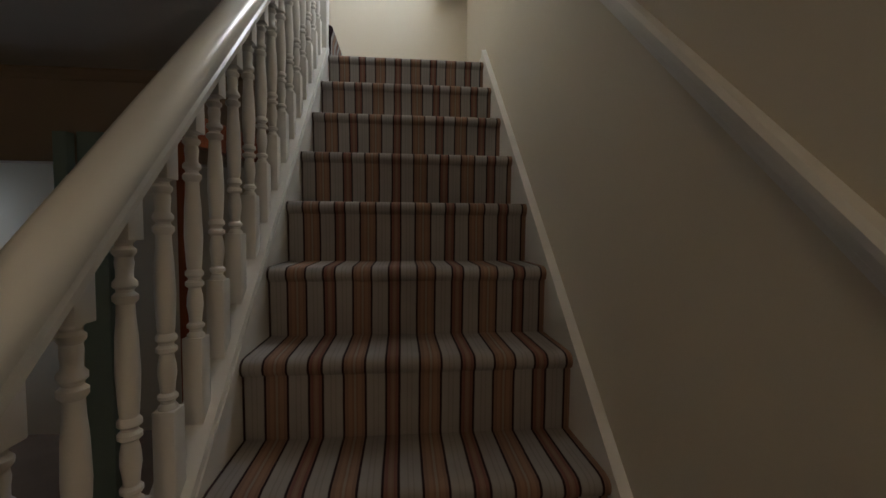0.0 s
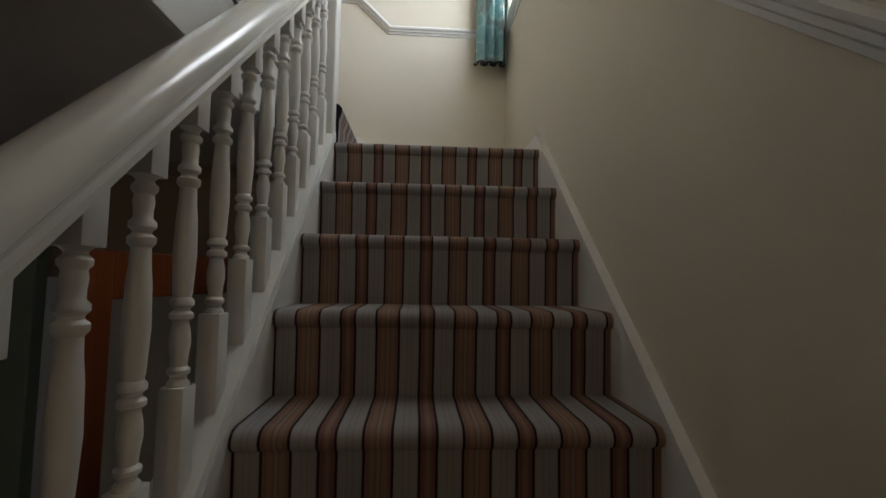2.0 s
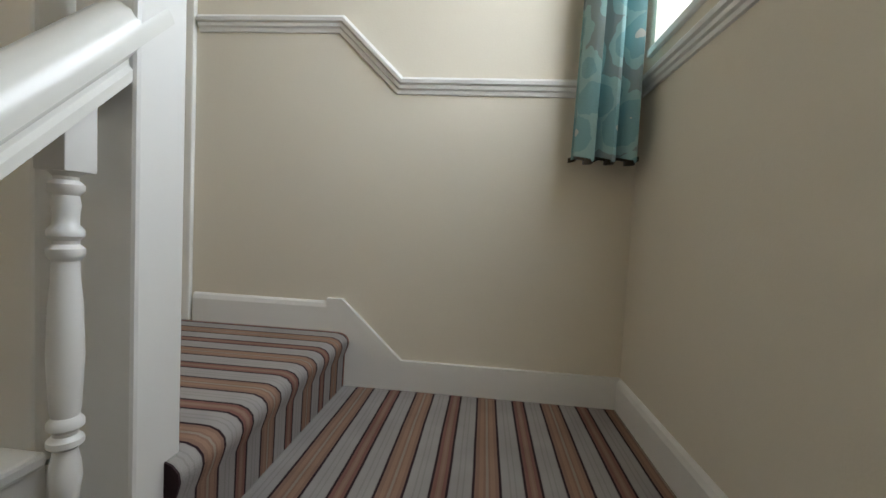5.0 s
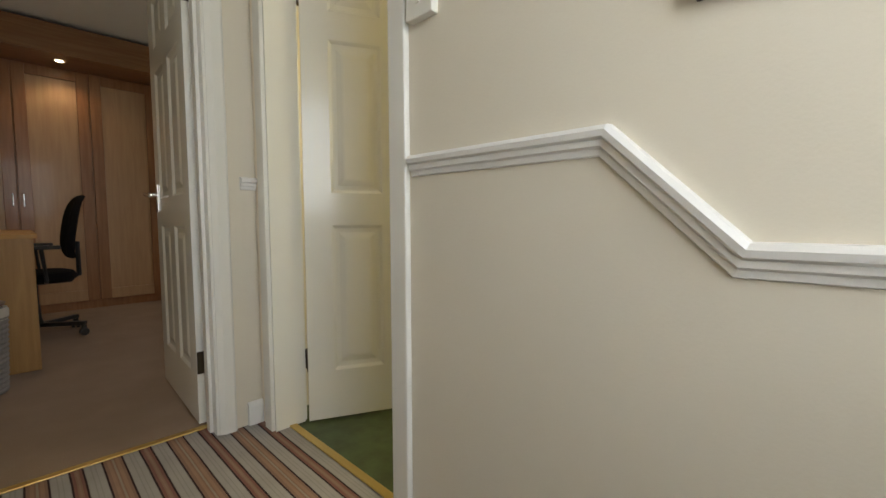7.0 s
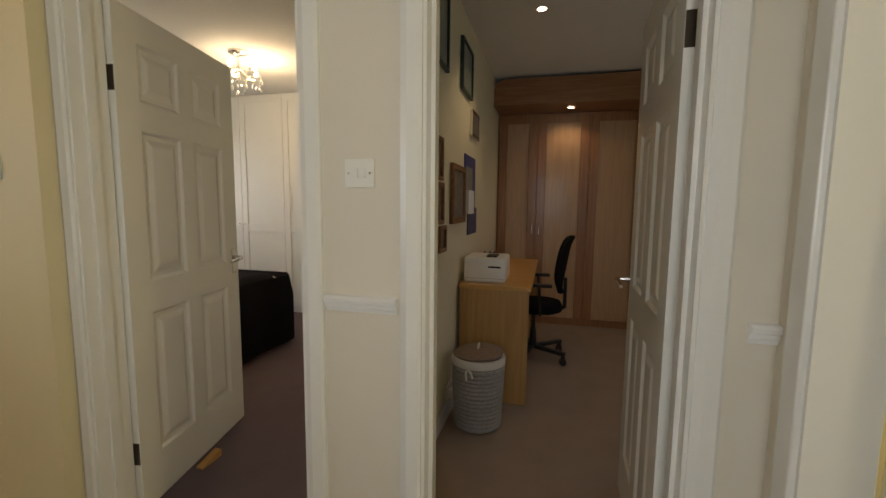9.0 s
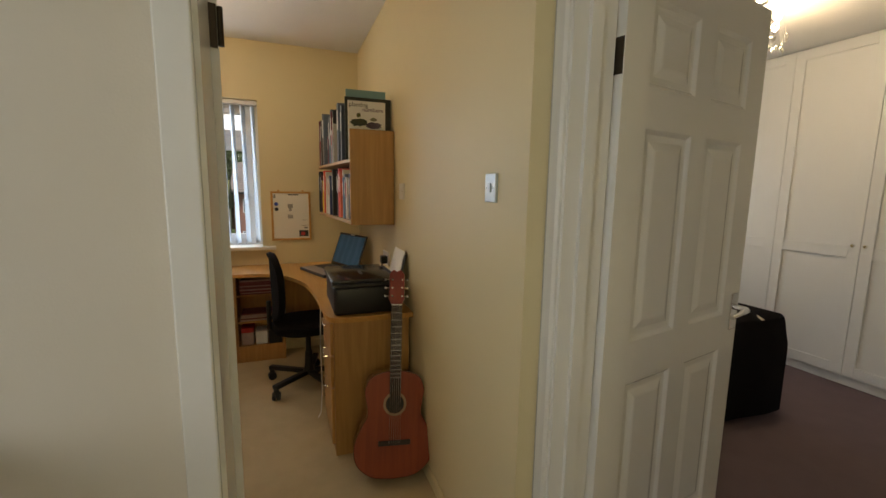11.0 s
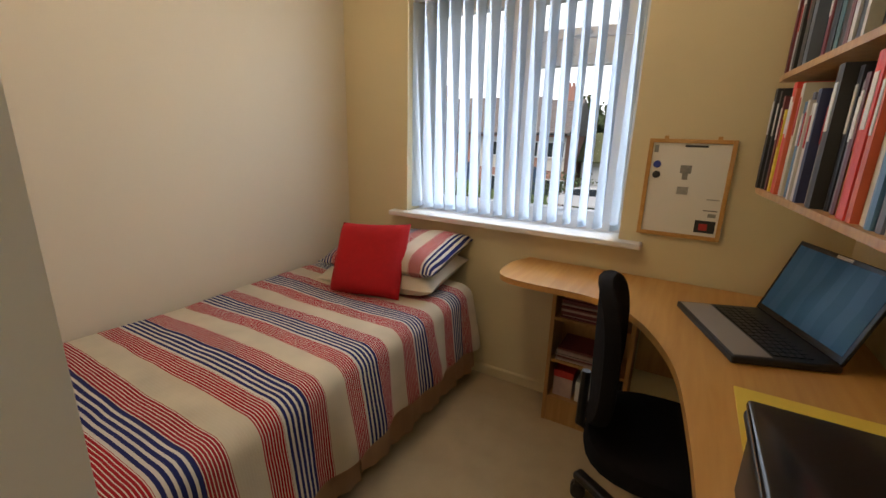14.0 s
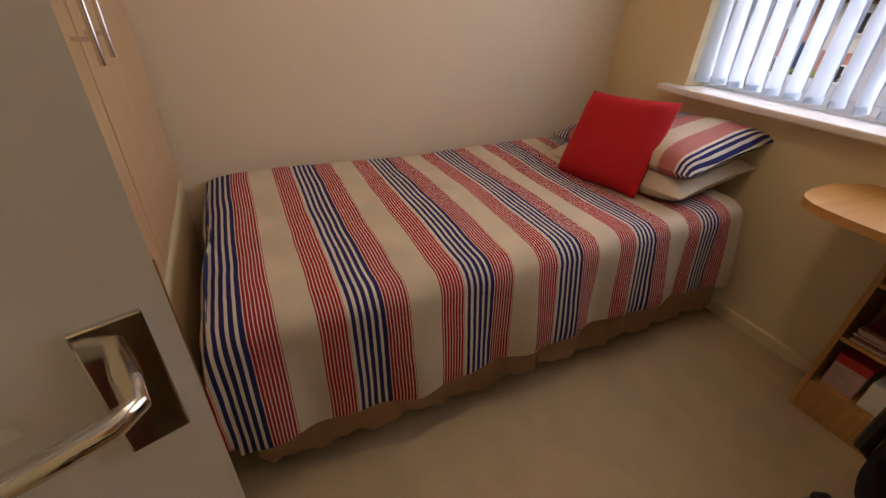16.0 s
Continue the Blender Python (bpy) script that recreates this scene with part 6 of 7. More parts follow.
bm = bmesh.new()
tube(bm, [(-3.43, -0.16, 0.38), (-3.42, -0.17, 0.35), (-3.425, -0.165, 0.31)], 0.006, 6)
tube(bm, [(-3.43, -0.16, 0.38), (-3.41, -0.14, 0.36), (-3.415, -0.13, 0.33)], 0.006, 6)
part("bow", bm, M_CLOTH, bk)

# things on the study wall
FY = -0.318


def framed(name, label, cat, x0, x1, z0, z1, fmat, pmat, fw=0.018, group=""):
    x0, x1 = min(x0, x1), max(x0, x1)
    ob = thing(name, label, cat, ((x0 + x1) / 2, FY, z0), True, group)
    for q in ((x0, z0, x0 + fw, z1), (x1 - fw, z0, x1, z1), (x0 + fw, z0, x1 - fw, z0 + fw), (x0 + fw, z1 - fw, x1 - fw, z1)):
        bm = bmesh.new()
        box(bm, q[0], FY, q[1], q[2], FY + 0.022, q[3], 0.002)
        part("frame_rail", bm, fmat, ob)
    bm = bmesh.new()
    box(bm, x0 + fw, FY, z0 + fw, x1 - fw, FY + 0.010, z1 - fw)
    part("picture", bm, pmat, ob)
    return ob


M_PIC = mat("muted_picture", (0.22, 0.25, 0.22), 0.35, var=0.6, scale=14)
M_PIC2 = mat("photo_print", (0.20, 0.17, 0.14), 0.4, var=0.7, scale=22)
M_PLAQUE = wood("plaque_wood", (0.18, 0.08, 0.03), (0.27, 0.14, 0.055), 0.6, axis=0)
M_GREENF = mat("dark_green_frame", (0.03, 0.06, 0.05), 0.4)
framed("framed_picture", "large dark green framed picture high on the study wall", "picture", -3.06, -3.50, 1.95, 2.42, M_GREENF, M_PIC)
framed("framed_picture", "medium dark framed picture on the study wall", "picture", -3.86, -4.20, 1.97, 2.28, M_GREENF, M_PIC)
framed("framed_picture", "small silver framed picture on the study wall", "picture", -4.20, -4.48, 1.74, 1.92, M_CHROME, M_PIC2)
framed("framed_picture", "brown wooden framed photo on the study wall", "picture", -3.62, -3.99, 1.15, 1.50, M_PLAQUE, M_PIC2, 0.035)
for a, b, c, d in ((-3.12, -3.28, 1.62, 1.80), (-3.10, -3.40, 1.385, 1.60), (-3.12, -3.42, 1.16, 1.375), (-3.34, -3.48, 1.01, 1.15)):
    ob = framed("wall_plaque", "rustic brown wooden plaque hanging on the study wall", "plaque", a, b, c, d, M_PLAQUE, mat("plaque_face", (0.20, 0.13, 0.08), 0.6, var=0.6, scale=35), 0.022, "wooden plaques on the study wall")
    bm = bmesh.new()
    xm = (a + b) / 2
    tube(bm, [(b + 0.04, FY + 0.006, d), (xm, FY + 0.004, d + 0.07), (a - 0.04, FY + 0.006, d)], 0.0025, 6)
    part("hanging_string", bm, M_CLOTH, ob)
cal = thing("wall_calendar", "blue and white calendar with papers pinned to the study wall", "calendar", (-4.3, FY, 1.1), True)
for a, b, c, d, mm, dy_ in ((-4.02, -4.42, 1.24, 1.60, mat("royal_blue_card", (0.02, 0.035, 0.22), 0.4, var=0.3, scale=20), 0.006), (-4.06, -4.30, 1.30, 1.52, M_PIC, 0.008), (-4.05, -4.25, 1.20, 1.36, M_PAPER, 0.03), (-4.15, -4.50, 1.05, 1.24, mat("navy_card", (0.03, 0.05, 0.16), 0.4, var=0.5, scale=30), 0.006)):
    bm = bmesh.new()
    box(bm, b, FY, c, a, FY + dy_, d, 0.001)
    part("sheet", bm, mm, cal)
plate_l = thing("wall_socket", "white plastic socket low on the study wall", "socket", (-3.64, FY, 0.14), True)
bm = bmesh.new()
box(bm, -3.71, FY, 0.11, -3.57, FY + 0.012, 0.19, 0.002)
part("plate", bm, M_WHITEP, plate_l)
bm = bmesh.new()
box(bm, -3.62, FY + 0.012, 0.125, -3.575, FY + 0.045, 0.175, 0.006)
part("plug", bm, M_WHITEP, plate_l)


def plain_window(name, x0, x1, z0, z1, y, label):
    ob = thing(name, label, "window", ((x0 + x1) / 2, y, z0), True)
    bm = bmesh.new()
    xm = (x0 + x1) / 2
    for b in ((x0, z0, x0 + 0.06, z1), (x1 - 0.06, z0, x1, z1), (x0 + 0.06, z0, x1 - 0.06, z0 + 0.06), (x0 + 0.06, z1 - 0.06, x1 - 0.06, z1), (xm - 0.03, z0 + 0.06, xm + 0.03, z1 - 0.06)):
        box(bm, b[0], y, b[1], b[2], y + 0.06, b[3], 0.004)
    part("window_frame", bm, M_UPVC, ob)
    for a, b in ((x0 + 0.06, xm - 0.03), (xm + 0.03, x1 - 0.06)):
        bm = bmesh.new()
        box(bm, a, y + 0.025, z0 + 0.06, b, y + 0.031, z1 - 0.06)
        p = part("pane", bm, M_GLASS, ob)
        p.visible_shadow = False


plain_window("window", -4.8, -3.4, 0.95, 2.05, 2.64, "white plastic study window")
# The second window is unseen, added to go with the main bedroom's fill light.
plain_window("window", -5.1, -3.5, 0.95, 2.05, -4.30, "white plastic window of the main bedroom")

# ================= main bedroom =================
M_WW = mat("white_wardrobe", (0.74, 0.75, 0.74), 0.35, var=0.02)
ww = thing("fitted_wardrobe", "white fitted wardrobe with panelled doors", "wardrobe", (-5.8, -2.4, 0), True)
bm = bmesh.new()
box(bm, -6.37, YB + 0.01, 0.0, -5.475, -0.425, H - 0.004)
part("carcass", bm, M_WW, ww)
ys = [-0.44 - 0.56 * k for k in range(7)]
for k, (b, a) in enumerate(zip(ys, ys[1:])):
    bm = bmesh.new()
    x0, x1, fr = -5.475, -5.453, 0.07
    rails = []
    for q in ((a + 0.002, 0.07, a + fr, H - 0.02), (b - fr, 0.07, b - 0.002, H - 0.02), (a + fr, 0.07, b - fr, 0.15), (a + fr, 0.93, b - fr, 1.01), (a + fr, H - 0.09, b - fr, H - 0.02)):
        rails.append(q)
    box(bm, x0, a + 0.002, 0.07, x1 - 0.012, b - 0.002, H - 0.02)
    dr = part("door", bm, M_WW, ww)
    for q in rails:
        bm = bmesh.new()
        box(bm, x1 - 0.0118, q[0], q[1], x1, q[2], q[3], 0.002)
        part("door_rail", bm, M_WW, dr)
    hy = a + 0.035 if k % 2 == 0 else b - 0.035
    bm = bmesh.new()
    lathe(bm, [(0.006, 0), (0.006, 0.015), (0.014, 0.022), (0.010, 0.03)], 12, Matrix.Translation((x1, hy, 1.02)) @ Matrix.Rotation(radians(90), 4, "Y"))
    part("knob", bm, M_CHROME, dr, smooth=True)
db = thing("double_bed", "large double bed covered with a black throw", "bed", (-3.8, -3.0, 0), True)
bm = bmesh.new()
box(bm, -4.48, -4.05, 0.03, -3.05, -2.06, 0.35, 0.02)
part("divan_base", bm, M_SHEET, db)
bm = bmesh.new()
box(bm, -4.50, -4.08, 0.352, -3.03, -2.05, 0.62, 0.07, 4)
part("mattress", bm, M_SHEET, db, smooth=True)
th = thing("bed_throw", "black throw hanging over the foot of the large bed", "throw", (0, 0, 0), True)
bm = bmesh.new()
nx, ny = 50, 40
g = []
for i in range(nx + 1):
    row = []
    for j in range(ny + 1):
        u, v = i / nx, j / ny
        s = -0.63 + u * (1.56 + 1.26)
        if s < 0:
            x, zx = -4.53 - 0.03 * min(1, -s / 0.2), max(-0.62, s)
        elif s > 1.56:
            x, zx = -4.53 + 1.56 + 0.03, -(s - 1.56)
        else:
            x, zx = -4.53 + s, 0.0
        q = -0.62 + v * 1.58
        if q < 0:
            y, zy = -2.02 + 0.03 * min(1, -q / 0.2) + 0.012 * math.sin(11 * x), q
        else:
            y, zy = -2.02 - q, 0.0
        r = 0.13
        z = 0.655 + min(zx, zy, 0)
        if zx == 0 and zy == 0:
            ex, ey = min(s, 1.56 - s), q
            z -= r * (1 - min(1, ex / r) ** 0.5) * 0.9 + r * (1 - min(1, ey / r) ** 0.5) * 0.9
            z = max(z, 0.56)
        row.append(bm.verts.new((x, y, max(z, 0.035))))
    g.append(row)
for i in range(nx):
    for j in range(ny):
        bm.faces.new((g[i][j], g[i + 1][j], g[i + 1][j + 1], g[i][j + 1]))
thicken(bm, 0.01)
part("cover", bm, M_FABRIC, th, smooth=True)

ds = thing("door_stop", "small tan wooden wedge on the carpet beside the open bedroom door", "door stop", (-2.86, -1.32, 0), True)
bm = bmesh.new()
prism(bm, [(-2.92, 0.0), (-2.80, 0.0), (-2.80, 0.008), (-2.912, 0.034), (-2.92, 0.034)], 0.036, axis=1, at=-1.345)
part("wedge", bm, M_OAK, ds)

M_CRYS = mat("crystal", (0.85, 0.82, 0.75), 0.05, spec=1.0, coat=1.0)
M_BULB = mat("bulb", (1.0, 0.85, 0.6), 0.4, emit=22.0)
ch = thing("chandelier", "lit chrome chandelier with crystal drops", "chandelier", (-4.27, -2.24, H), True)
cx, cy = -4.27, -2.24
bm = bmesh.new()
lathe(bm, [(0.075, H - 0.001), (0.075, H - 0.02), (0.05, H - 0.03), (0.01, H - 0.035), (0.01, H - 0.12), (0.03, H - 0.13), (0.03, H - 0.16), (0.0, H - 0.17)], 20, Matrix.Translation((cx, cy, 0)), cap=False)
part("ceiling_rose", bm, M_CHROME, ch, smooth=True)
for k in range(5):
    a = 2 * math.pi * k / 5 + 0.3
    ca, sa = math.cos(a), math.sin(a)
    bm = bmesh.new()
    tube(bm, [(cx, cy, H - 0.15), (cx + 0.07 * ca, cy + 0.07 * sa, H - 0.20), (cx + 0.14 * ca, cy + 0.14 * sa, H - 0.19), (cx + 0.15 * ca, cy + 0.15 * sa, H - 0.165)], 0.005, 8)
    arm = part("arm", bm, M_CHROME, ch, smooth=True)
    bm = bmesh.new()
    lathe(bm, [(0.006, 0), (0.018, 0.018), (0.020, 0.032), (0.010, 0.052), (0.0, 0.058)], 12, Matrix.Translation((cx + 0.15 * ca, cy + 0.15 * sa, H - 0.165)), cap=False)
    part("bulb", bm, M_BULB, arm, smooth=True)
random.seed(5)
for k in range(46):
    a = random.uniform(0, 6.283)
    r = random.uniform(0.03, 0.19)
    z = H - random.uniform(0.15, 0.34) + 0.1 * r
    s = random.uniform(0.006, 0.012)
    bm = bmesh.new()
    lathe(bm, [(0.0, -2 * s), (s, 0), (0.0, s)], 6, Matrix.Translation((cx + r * math.cos(a), cy + r * math.sin(a), z)), cap=False)
    tube(bm, [(cx + r * math.cos(a), cy + r * math.sin(a), z), (cx + r * math.cos(a) * 0.9, cy + r * math.sin(a) * 0.9, H - 0.17)], 0.0008, 4)
    part("crystal_drop", bm, M_CRYS, ch)

# ================= outside =================
ZO = -2.75
M_GROUND = mat("grass_ground", (0.06, 0.10, 0.025), 0.95, var=0.4, scale=0.6, bump=0.3, bscale=8)
bm = bmesh.new()
box(bm, -400, -500, ZO - 0.3, 400, -4.45, ZO)
box(bm, -400, 2.85, ZO - 0.3, 400, 400, ZO)
setting("ground", bm, M_GROUND, "grass ground outside")
M_ROAD = mat("asphalt", (0.07, 0.07, 0.07), 0.9, var=0.2, scale=2, bump=0.3, bscale=30)
slab("road", -80, -24, ZO, 80, -17.5, ZO + 0.02, M_ROAD, "grey asphalt road")
slab("pavement_far", -80, -26, ZO, 80, -24, ZO + 0.12, mat("paving", (0.30, 0.29, 0.27), 0.9, var=0.1, scale=1), "pale pavement")
slab("pavement_near", -80, -17.5, ZO, 80, -16, ZO + 0.12, bpy.data.materials["paving"], "pale pavement")
bm = bmesh.new()
box(bm, -300, -181, ZO, 300, -180, 120)
sky_m = bpy.data.materials.new("overcast_sky")
sky_m.use_nodes = True
_b = sky_m.node_tree.nodes["Principled BSDF"]
_b.inputs["Base Color"].default_value = (0, 0, 0, 1)
_b.inputs["Emission Color"].default_value = (0.93, 0.96, 1.0, 1)
_b.inputs["Emission Strength"].default_value = 1.9
setting("backdrop", bm, sky_m, "pale overcast sky")
M_BRICK = mat("red_brick", (0.45, 0.24, 0.19), 0.9, var=0.25, scale=3)
M_RENDER = mat("white_render", (0.68, 0.66, 0.62), 0.9, var=0.06, scale=2)
M_ROOF = mat("roof_tiles", (0.19, 0.17, 0.16), 0.9, var=0.3, scale=2.5)
M_WGLASS = mat("dark_window_glass", (0.03, 0.04, 0.05), 0.08)


def house(x0, x1, y, depth, eaves, ridge, label, brick=True):
    """A house whose front faces +y at y."""
    ob = thing("house", label, "house", ((x0 + x1) / 2, y - depth / 2, ZO), True, "houses across the road")
    bm = bmesh.new()
    box(bm, x0, y - depth, ZO, x1, y, eaves)
    body = part("wall", bm, M_BRICK if brick else M_RENDER, ob)
    bm = bmesh.new()
    mid = eaves - 2.55
    box(bm, x0 + 0.02, y, mid - 0.1, x1 - (x1 - x0) * 0.45, y + 0.06, eaves - 0.25)
    part("render_panel", bm, M_RENDER, ob)
    bm = bmesh.new()
    prism(bm, [(y + 0.45, eaves - 0.12), (y + 0.45, eaves + 0.02), (y - depth / 2, ridge), (y - depth - 0.45, eaves + 0.02), (y - depth - 0.45, eaves - 0.12)], x1 - x0 + 0.5, axis=0, at=x0 - 0.25)
    roof = part("roof", bm, M_ROOF, ob)
    bm = bmesh.new()
    nrow = 14
    for k in range(nrow):
        t0, t1 = k / nrow, (k + 1) / nrow
        ya, za = y + 0.45 + (-depth / 2 - 0.45) * t0, eaves + 0.02 + (ridge - eaves - 0.02) * t0
        yb2, zb2 = y + 0.45 + (-depth / 2 - 0.45) * t1, eaves + 0.02 + (ridge - eaves - 0.02) * t1
        prism(bm, [(ya + 0.03, za + 0.005), (ya + 0.03, za + 0.06), (yb2, zb2 + 0.015), (yb2, zb2 + 0.005)], x1 - x0 + 0.5, axis=0, at=x0 - 0.25)
    ob2 = part("tile_courses", bm, M_ROOF, roof)
    ob2["kind"] = "stuff"
    bm = bmesh.new()
    box(bm, x0 + 0.6, y - depth / 2 - 0.3, ridge - 0.6, x0 + 1.3, y - depth / 2 + 0.3, ridge + 0.9)
    for k in (0, 1):
        lathe(bm, [(0.12, ridge + 0.9), (0.10, ridge + 1.2)], 10, Matrix.Translation((x0 + 0.8 + 0.3 * k, y - depth / 2, 0)))
    part("chimney", bm, M_BRICK, roof)
    w = x1 - x0
    for cx_, cz_, ww_, hh_ in ((x0 + w * 0.25, eaves - 1.15, 1.7, 1.15), (x0 + w * 0.75, eaves - 1.15, 1.3, 1.15), (x0 + w * 0.25, mid - 1.35, 2.0, 1.3), (x0 + w * 0.80, mid - 1.35, 1.0, 1.2)):
        bm = bmesh.new()
        a, b, c, d = cx_ - ww_ / 2, cx_ + ww_ / 2, cz_ - hh_ / 2, cz_ + hh_ / 2
        for q in ((a, c, a + 0.08, d), (b - 0.08, c, b, d), (a + 0.08, c, b - 0.08, c + 0.08), (a + 0.08, d - 0.08, b - 0.08, d), (cx_ - 0.04, c + 0.08, cx_ + 0.04, d - 0.08)):
            box(bm, q[0], y + 0.06, q[1], q[2], y + 0.16, q[3])
        wn_ = part("window", bm, M_UPVC, ob)
        bm = bmesh.new()
        box(bm, a + 0.08, y + 0.06, c + 0.08, b - 0.08, y + 0.09, d - 0.08)
        part("pane", bm, M_WGLASS, wn_)
    bm = bmesh.new()
    box(bm, x0 + w * 0.55, y + 0.02, ZO, x0 + w * 0.55 + 0.95, y + 0.08, ZO + 2.05, 0.01)
    part("front_door", bm, mat("blue_door", (0.03, 0.06, 0.12), 0.4), ob)
    bm = bmesh.new()
    box(bm, x0 - 0.1, y + 0.42, eaves - 0.12, x1 + 0.1, y + 0.54, eaves - 0.02, 0.02)
    part("gutter", bm, M_BLACK, ob)
    return ob


house(9.9, 17.6, -34, 8, 1.65, 4.7, "semi-detached brick house with a brown tiled roof and white windows")
house(18.3, 26.5, -34, 8, 1.65, 4.7, "brick house with a brown tiled roof further along the road")
house(6.3, 9.8, -33, 7, 1.7, 4.3, "narrow pink brick house end with small white windows")
house(-3.0, 2.4, -40, 8, 0.9, 3.6, "distant low brick house with a grey roof")
gar = thing("garage", "low garage with a greenish tiled roof beside the houses", "garage", (4.3, -38, ZO), True)
bm = bmesh.new()
box(bm, 2.8, -41, ZO, 6.0, -37, -0.3)
part("wall", bm, M_RENDER, gar)
bm = bmesh.new()
prism(bm, [(-36.6, -0.4), (-36.6, -0.28), (-39, 1.9), (-41.4, -0.28), (-41.4, -0.4)], 3.8, axis=0, at=2.5)
part("roof", bm, mat("mossy_roof", (0.10, 0.11, 0.05), 0.9, var=0.4, scale=2), gar)
bm = bmesh.new()
box(bm, 3.2, -37.0, ZO, 5.6, -36.95, -0.75)
part("door", bm, M_UPVC, gar)

M_LEAF = mat("foliage", (0.085, 0.12, 0.05), 0.8, var=0.6, scale=1.2)
M_LEAFL = mat("light_foliage", (0.22, 0.34, 0.04), 0.8, var=0.4, scale=2)
M_BARK = mat("bark", (0.08, 0.055, 0.035), 0.95, var=0.3, scale=5)


def leaf_clump(bm, c, r, n, size, rnd):
    for _ in range(n):
        v = Vector((rnd.gauss(0, 1), rnd.gauss(0, 1), rnd.gauss(0, 1)))
        v = v.normalized() * r * rnd.uniform(0.55, 1.08)
        p = Vector(c) + Vector((v.x, v.y, v.z * 0.8))
        a = Vector((rnd.uniform(-1, 1), rnd.uniform(-1, 1), rnd.uniform(-1, 1))).normalized() * size * rnd.uniform(0.6, 1.3)
        b = a.cross(Vector((rnd.uniform(-1, 1), rnd.uniform(-1, 1), rnd.uniform(-1, 1)))).normalized() * size * 0.7
        bm.faces.new([bm.verts.new(q) for q in (p - a, p + b, p + a, p - b)])


def tree(x, y, h, r, seed, label, material=None):
    rnd = random.Random(seed)
    ob = thing("tree", label, "tree", (x, y, ZO), True, "trees behind the houses")
    bm = bmesh.new()
    tube(bm, [(x, y, ZO - 0.05), (x + 0.1, y, ZO + h * 0.35), (x - 0.1, y + 0.1, ZO + h * 0.6)], [0.3, 0.2, 0.1], 8)
    for k in range(6):
        a = k * 1.05
        tube(bm, [(x, y, ZO + h * (0.3 + 0.05 * k)), (x + r * 0.5 * math.cos(a), y + r * 0.5 * math.sin(a), ZO + h * (0.5 + 0.05 * k))], [0.1, 0.03], 6)
    part("trunk", bm, M_BARK, ob)
    bm = bmesh.new()
    for k in range(16):
        a = rnd.uniform(0, 6.28)
        rr = rnd.uniform(0, r * 0.75)
        z = ZO + h * rnd.uniform(0.45, 0.95)
        leaf_clump(bm, (x + rr * math.cos(a), y + rr * math.sin(a), z), r * rnd.uniform(0.28, 0.45), 170, 0.22, rnd)
    part("crown", bm, material or M_LEAF, ob)


for i, (x, y, h, r) in enumerate(((1.0, -50, 9.0, 4.0), (4.6, -54, 9.6, 4.2), (8.6, -52, 8.4, 3.4), (-3.5, -56, 10, 4.5), (-8, -52, 9.5, 4.2), (12.0, -56, 8.2, 3.6), (19.5, -54, 8.5, 3.6), (3.0, -46, 6.0, 2.4), (6.2, -45.5, 6.4, 2.0))):
    tree(x, y, h, r, 20 + i, ["broad dark green leafy tree behind the houses", "tall leafy green tree above the rooftops"][i % 2])


def hedge(x0, x1, y, h, d, label, material, seed):
    rnd = random.Random(seed)
    ob = thing("hedge", label, "hedge", ((x0 + x1) / 2, y, ZO), True)
    bm = bmesh.new()
    n = int((x1 - x0) / 0.35)
    for k in range(n):
        for zz in (0.3, 0.62):
            leaf_clump(bm, (x0 + (x1 - x0) * (k + 0.5) / n, y, ZO + h * zz), h * 0.36, 60, 0.09, rnd)
    part("leaves", bm, material, ob)
    bm = bmesh.new()
    for k in range(0, n, 3):
        tube(bm, [(x0 + (x1 - x0) * (k + 0.5) / n, y, ZO - 0.02), (x0 + (x1 - x0) * (k + 0.5) / n, y, ZO + h * 0.5)], 0.03, 5)
    part("stems", bm, M_BARK, ob)


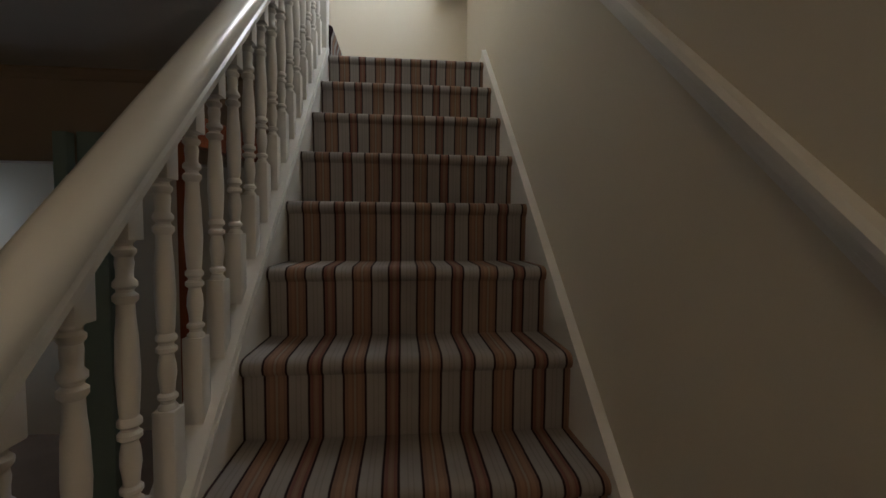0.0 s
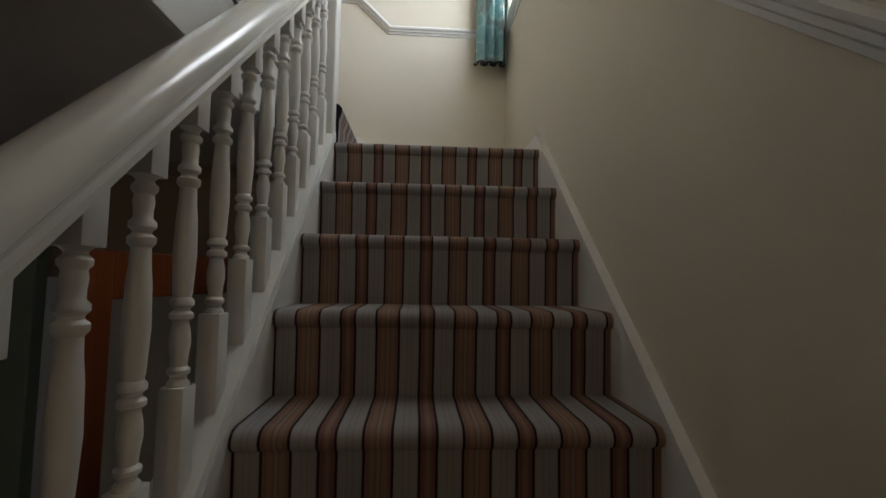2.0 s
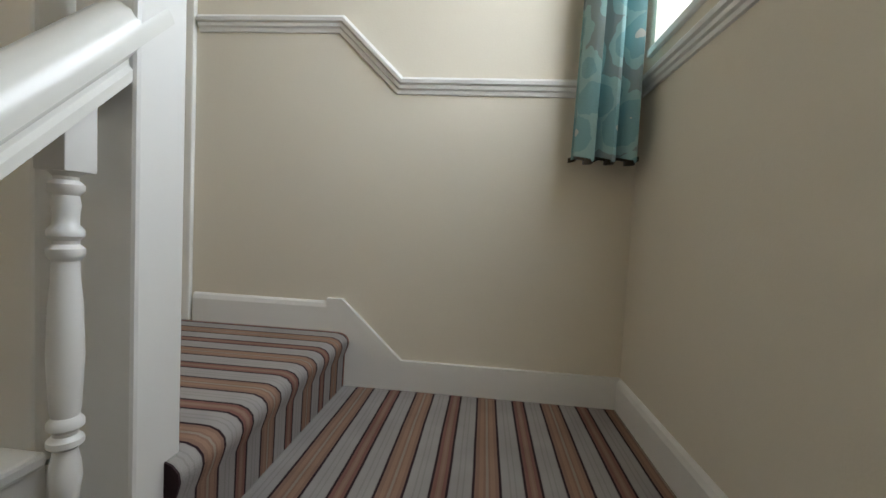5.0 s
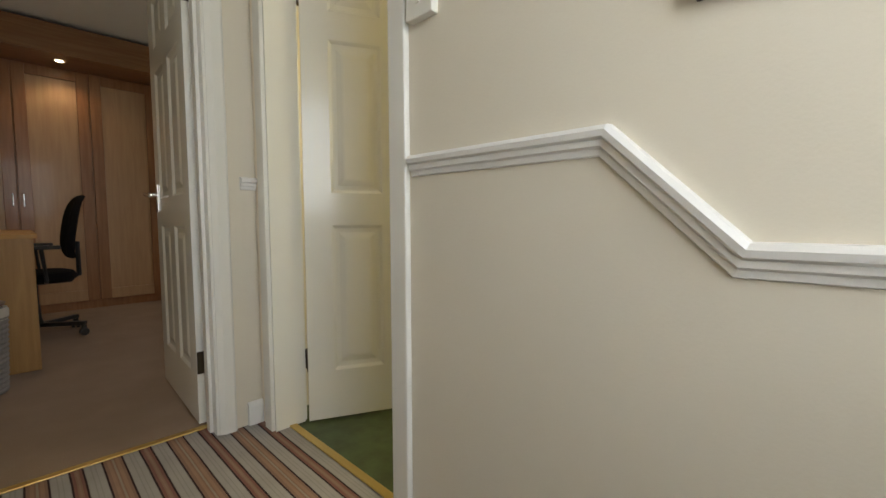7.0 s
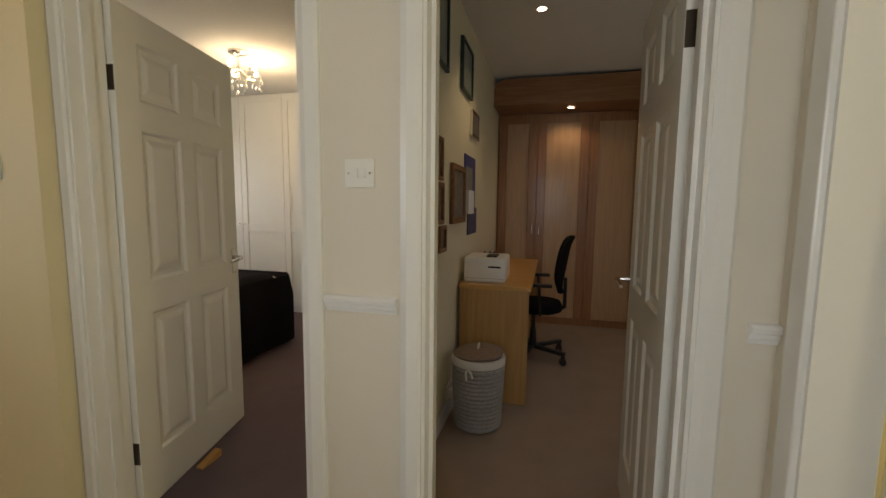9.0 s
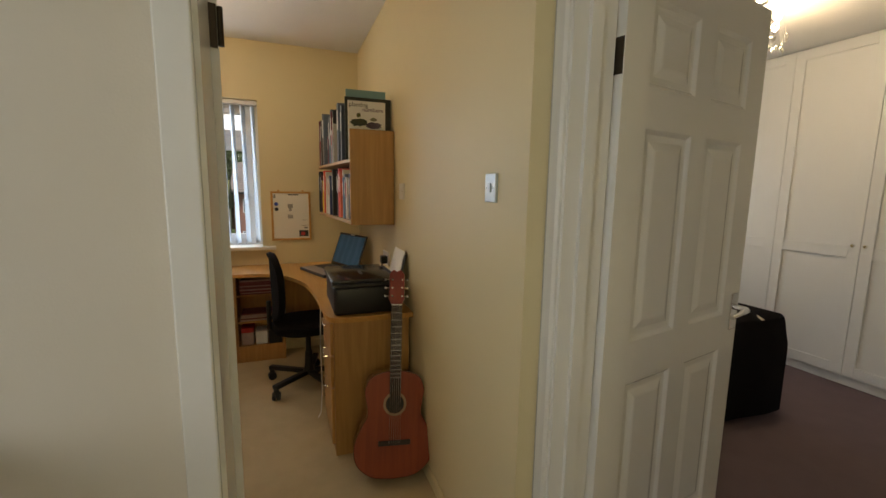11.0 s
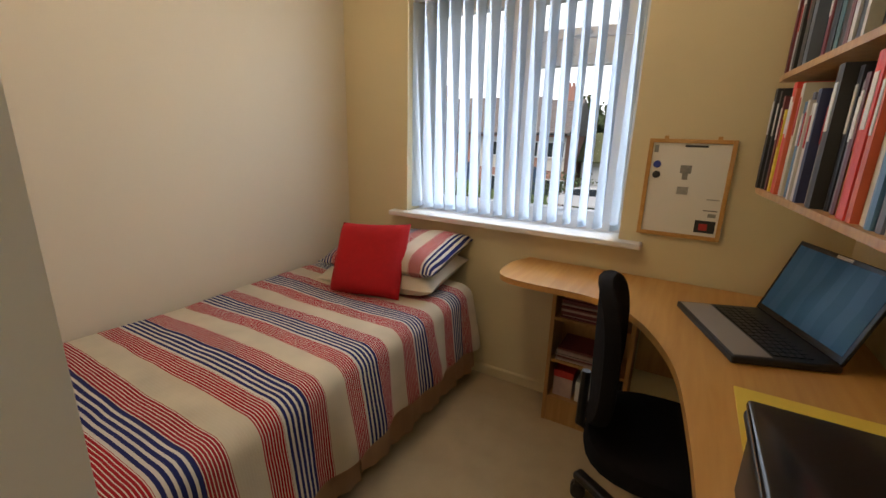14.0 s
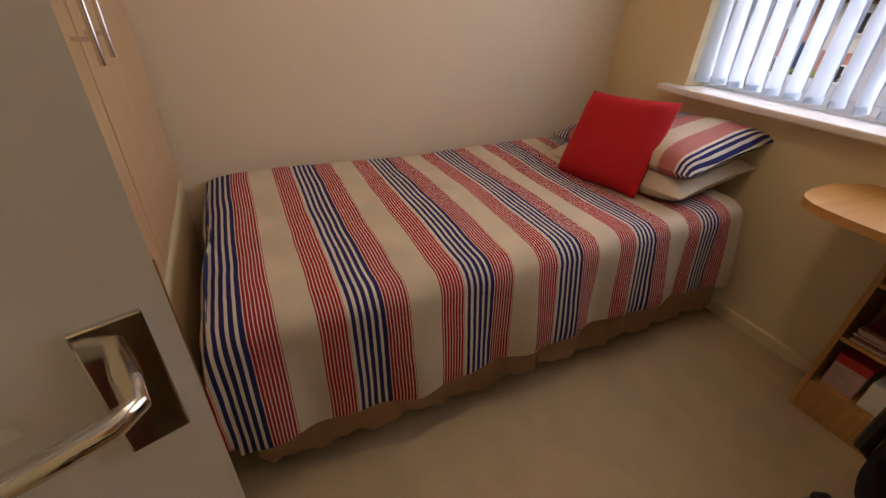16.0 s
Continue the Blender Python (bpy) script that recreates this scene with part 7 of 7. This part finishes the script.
hedge(10.5, 15.5, -28.5, 1.3, 0.8, "bright yellow green garden hedge across the road", M_LEAFL, 71)
hedge(3.6, 6.2, -29, 2.3, 0.8, "dark green conifer hedge across the road", M_LEAF, 72)
hedge(7.0, 9.0, -28, 1.7, 0.8, "dark green garden hedge across the road", M_LEAF, 73)


def car(x, y, label, col):
    ob = thing("car", label, "car", (x, y, ZO + 0.02), True)
    z = ZO + 0.02
    bm = bmesh.new()
    prism(bm, [(x - 2.0, z + 0.30), (x + 2.0, z + 0.30), (x + 2.05, z + 0.65), (x + 1.85, z + 0.82), (x + 1.0, z + 0.92), (x + 0.45, z + 1.38), (x - 0.9, z + 1.42), (x - 1.65, z + 0.98), (x - 2.02, z + 0.85)], 1.65, axis=1, at=y - 0.82)
    bmesh.ops.bevel(bm, geom=bm.edges[:], offset=0.05, segments=2, affect="EDGES")
    part("body", bm, mat("car_paint", col, 0.25, coat=0.6), ob, smooth=True)
    bm = bmesh.new()
    prism(bm, [(x + 0.92, z + 0.95), (x + 0.42, z + 1.33), (x - 0.86, z + 1.36), (x - 1.45, z + 0.98)], 1.67, axis=1, at=y - 0.83)
    part("side_windows", bm, M_WGLASS, ob)
    for dx in (-1.25, 1.25):
        for s in (-0.80, 0.62):
            bm = bmesh.new()
            lathe(bm, [(0.2, 0), (0.31, 0.01), (0.31, 0.17), (0.2, 0.18)], 20, Matrix.Translation((x + dx, y + s + 0.18, z + 0.31)) @ Matrix.Rotation(radians(90), 4, "X"))
            wl = part("wheel", bm, M_BLACK, ob)
            bm = bmesh.new()
            lathe(bm, [(0.0, -0.004), (0.19, -0.004), (0.19, 0.184), (0, 0.184)], 12, Matrix.Translation((x + dx, y + s + 0.18, z + 0.31)) @ Matrix.Rotation(radians(90), 4, "X"), cap=False)
            part("rim", bm, M_CHROME, wl)
    for s in (-0.6, 0.6):
        bm = bmesh.new()
        box(bm, x - 2.04, y + s - 0.15, z + 0.62, x - 1.98, y + s + 0.15, z + 0.78, 0.01)
        part("tail_light", bm, M_REDP, ob)


car(3.5, -27.6 + 0.0, "white hatchback car parked across the road", (0.7, 0.72, 0.75))
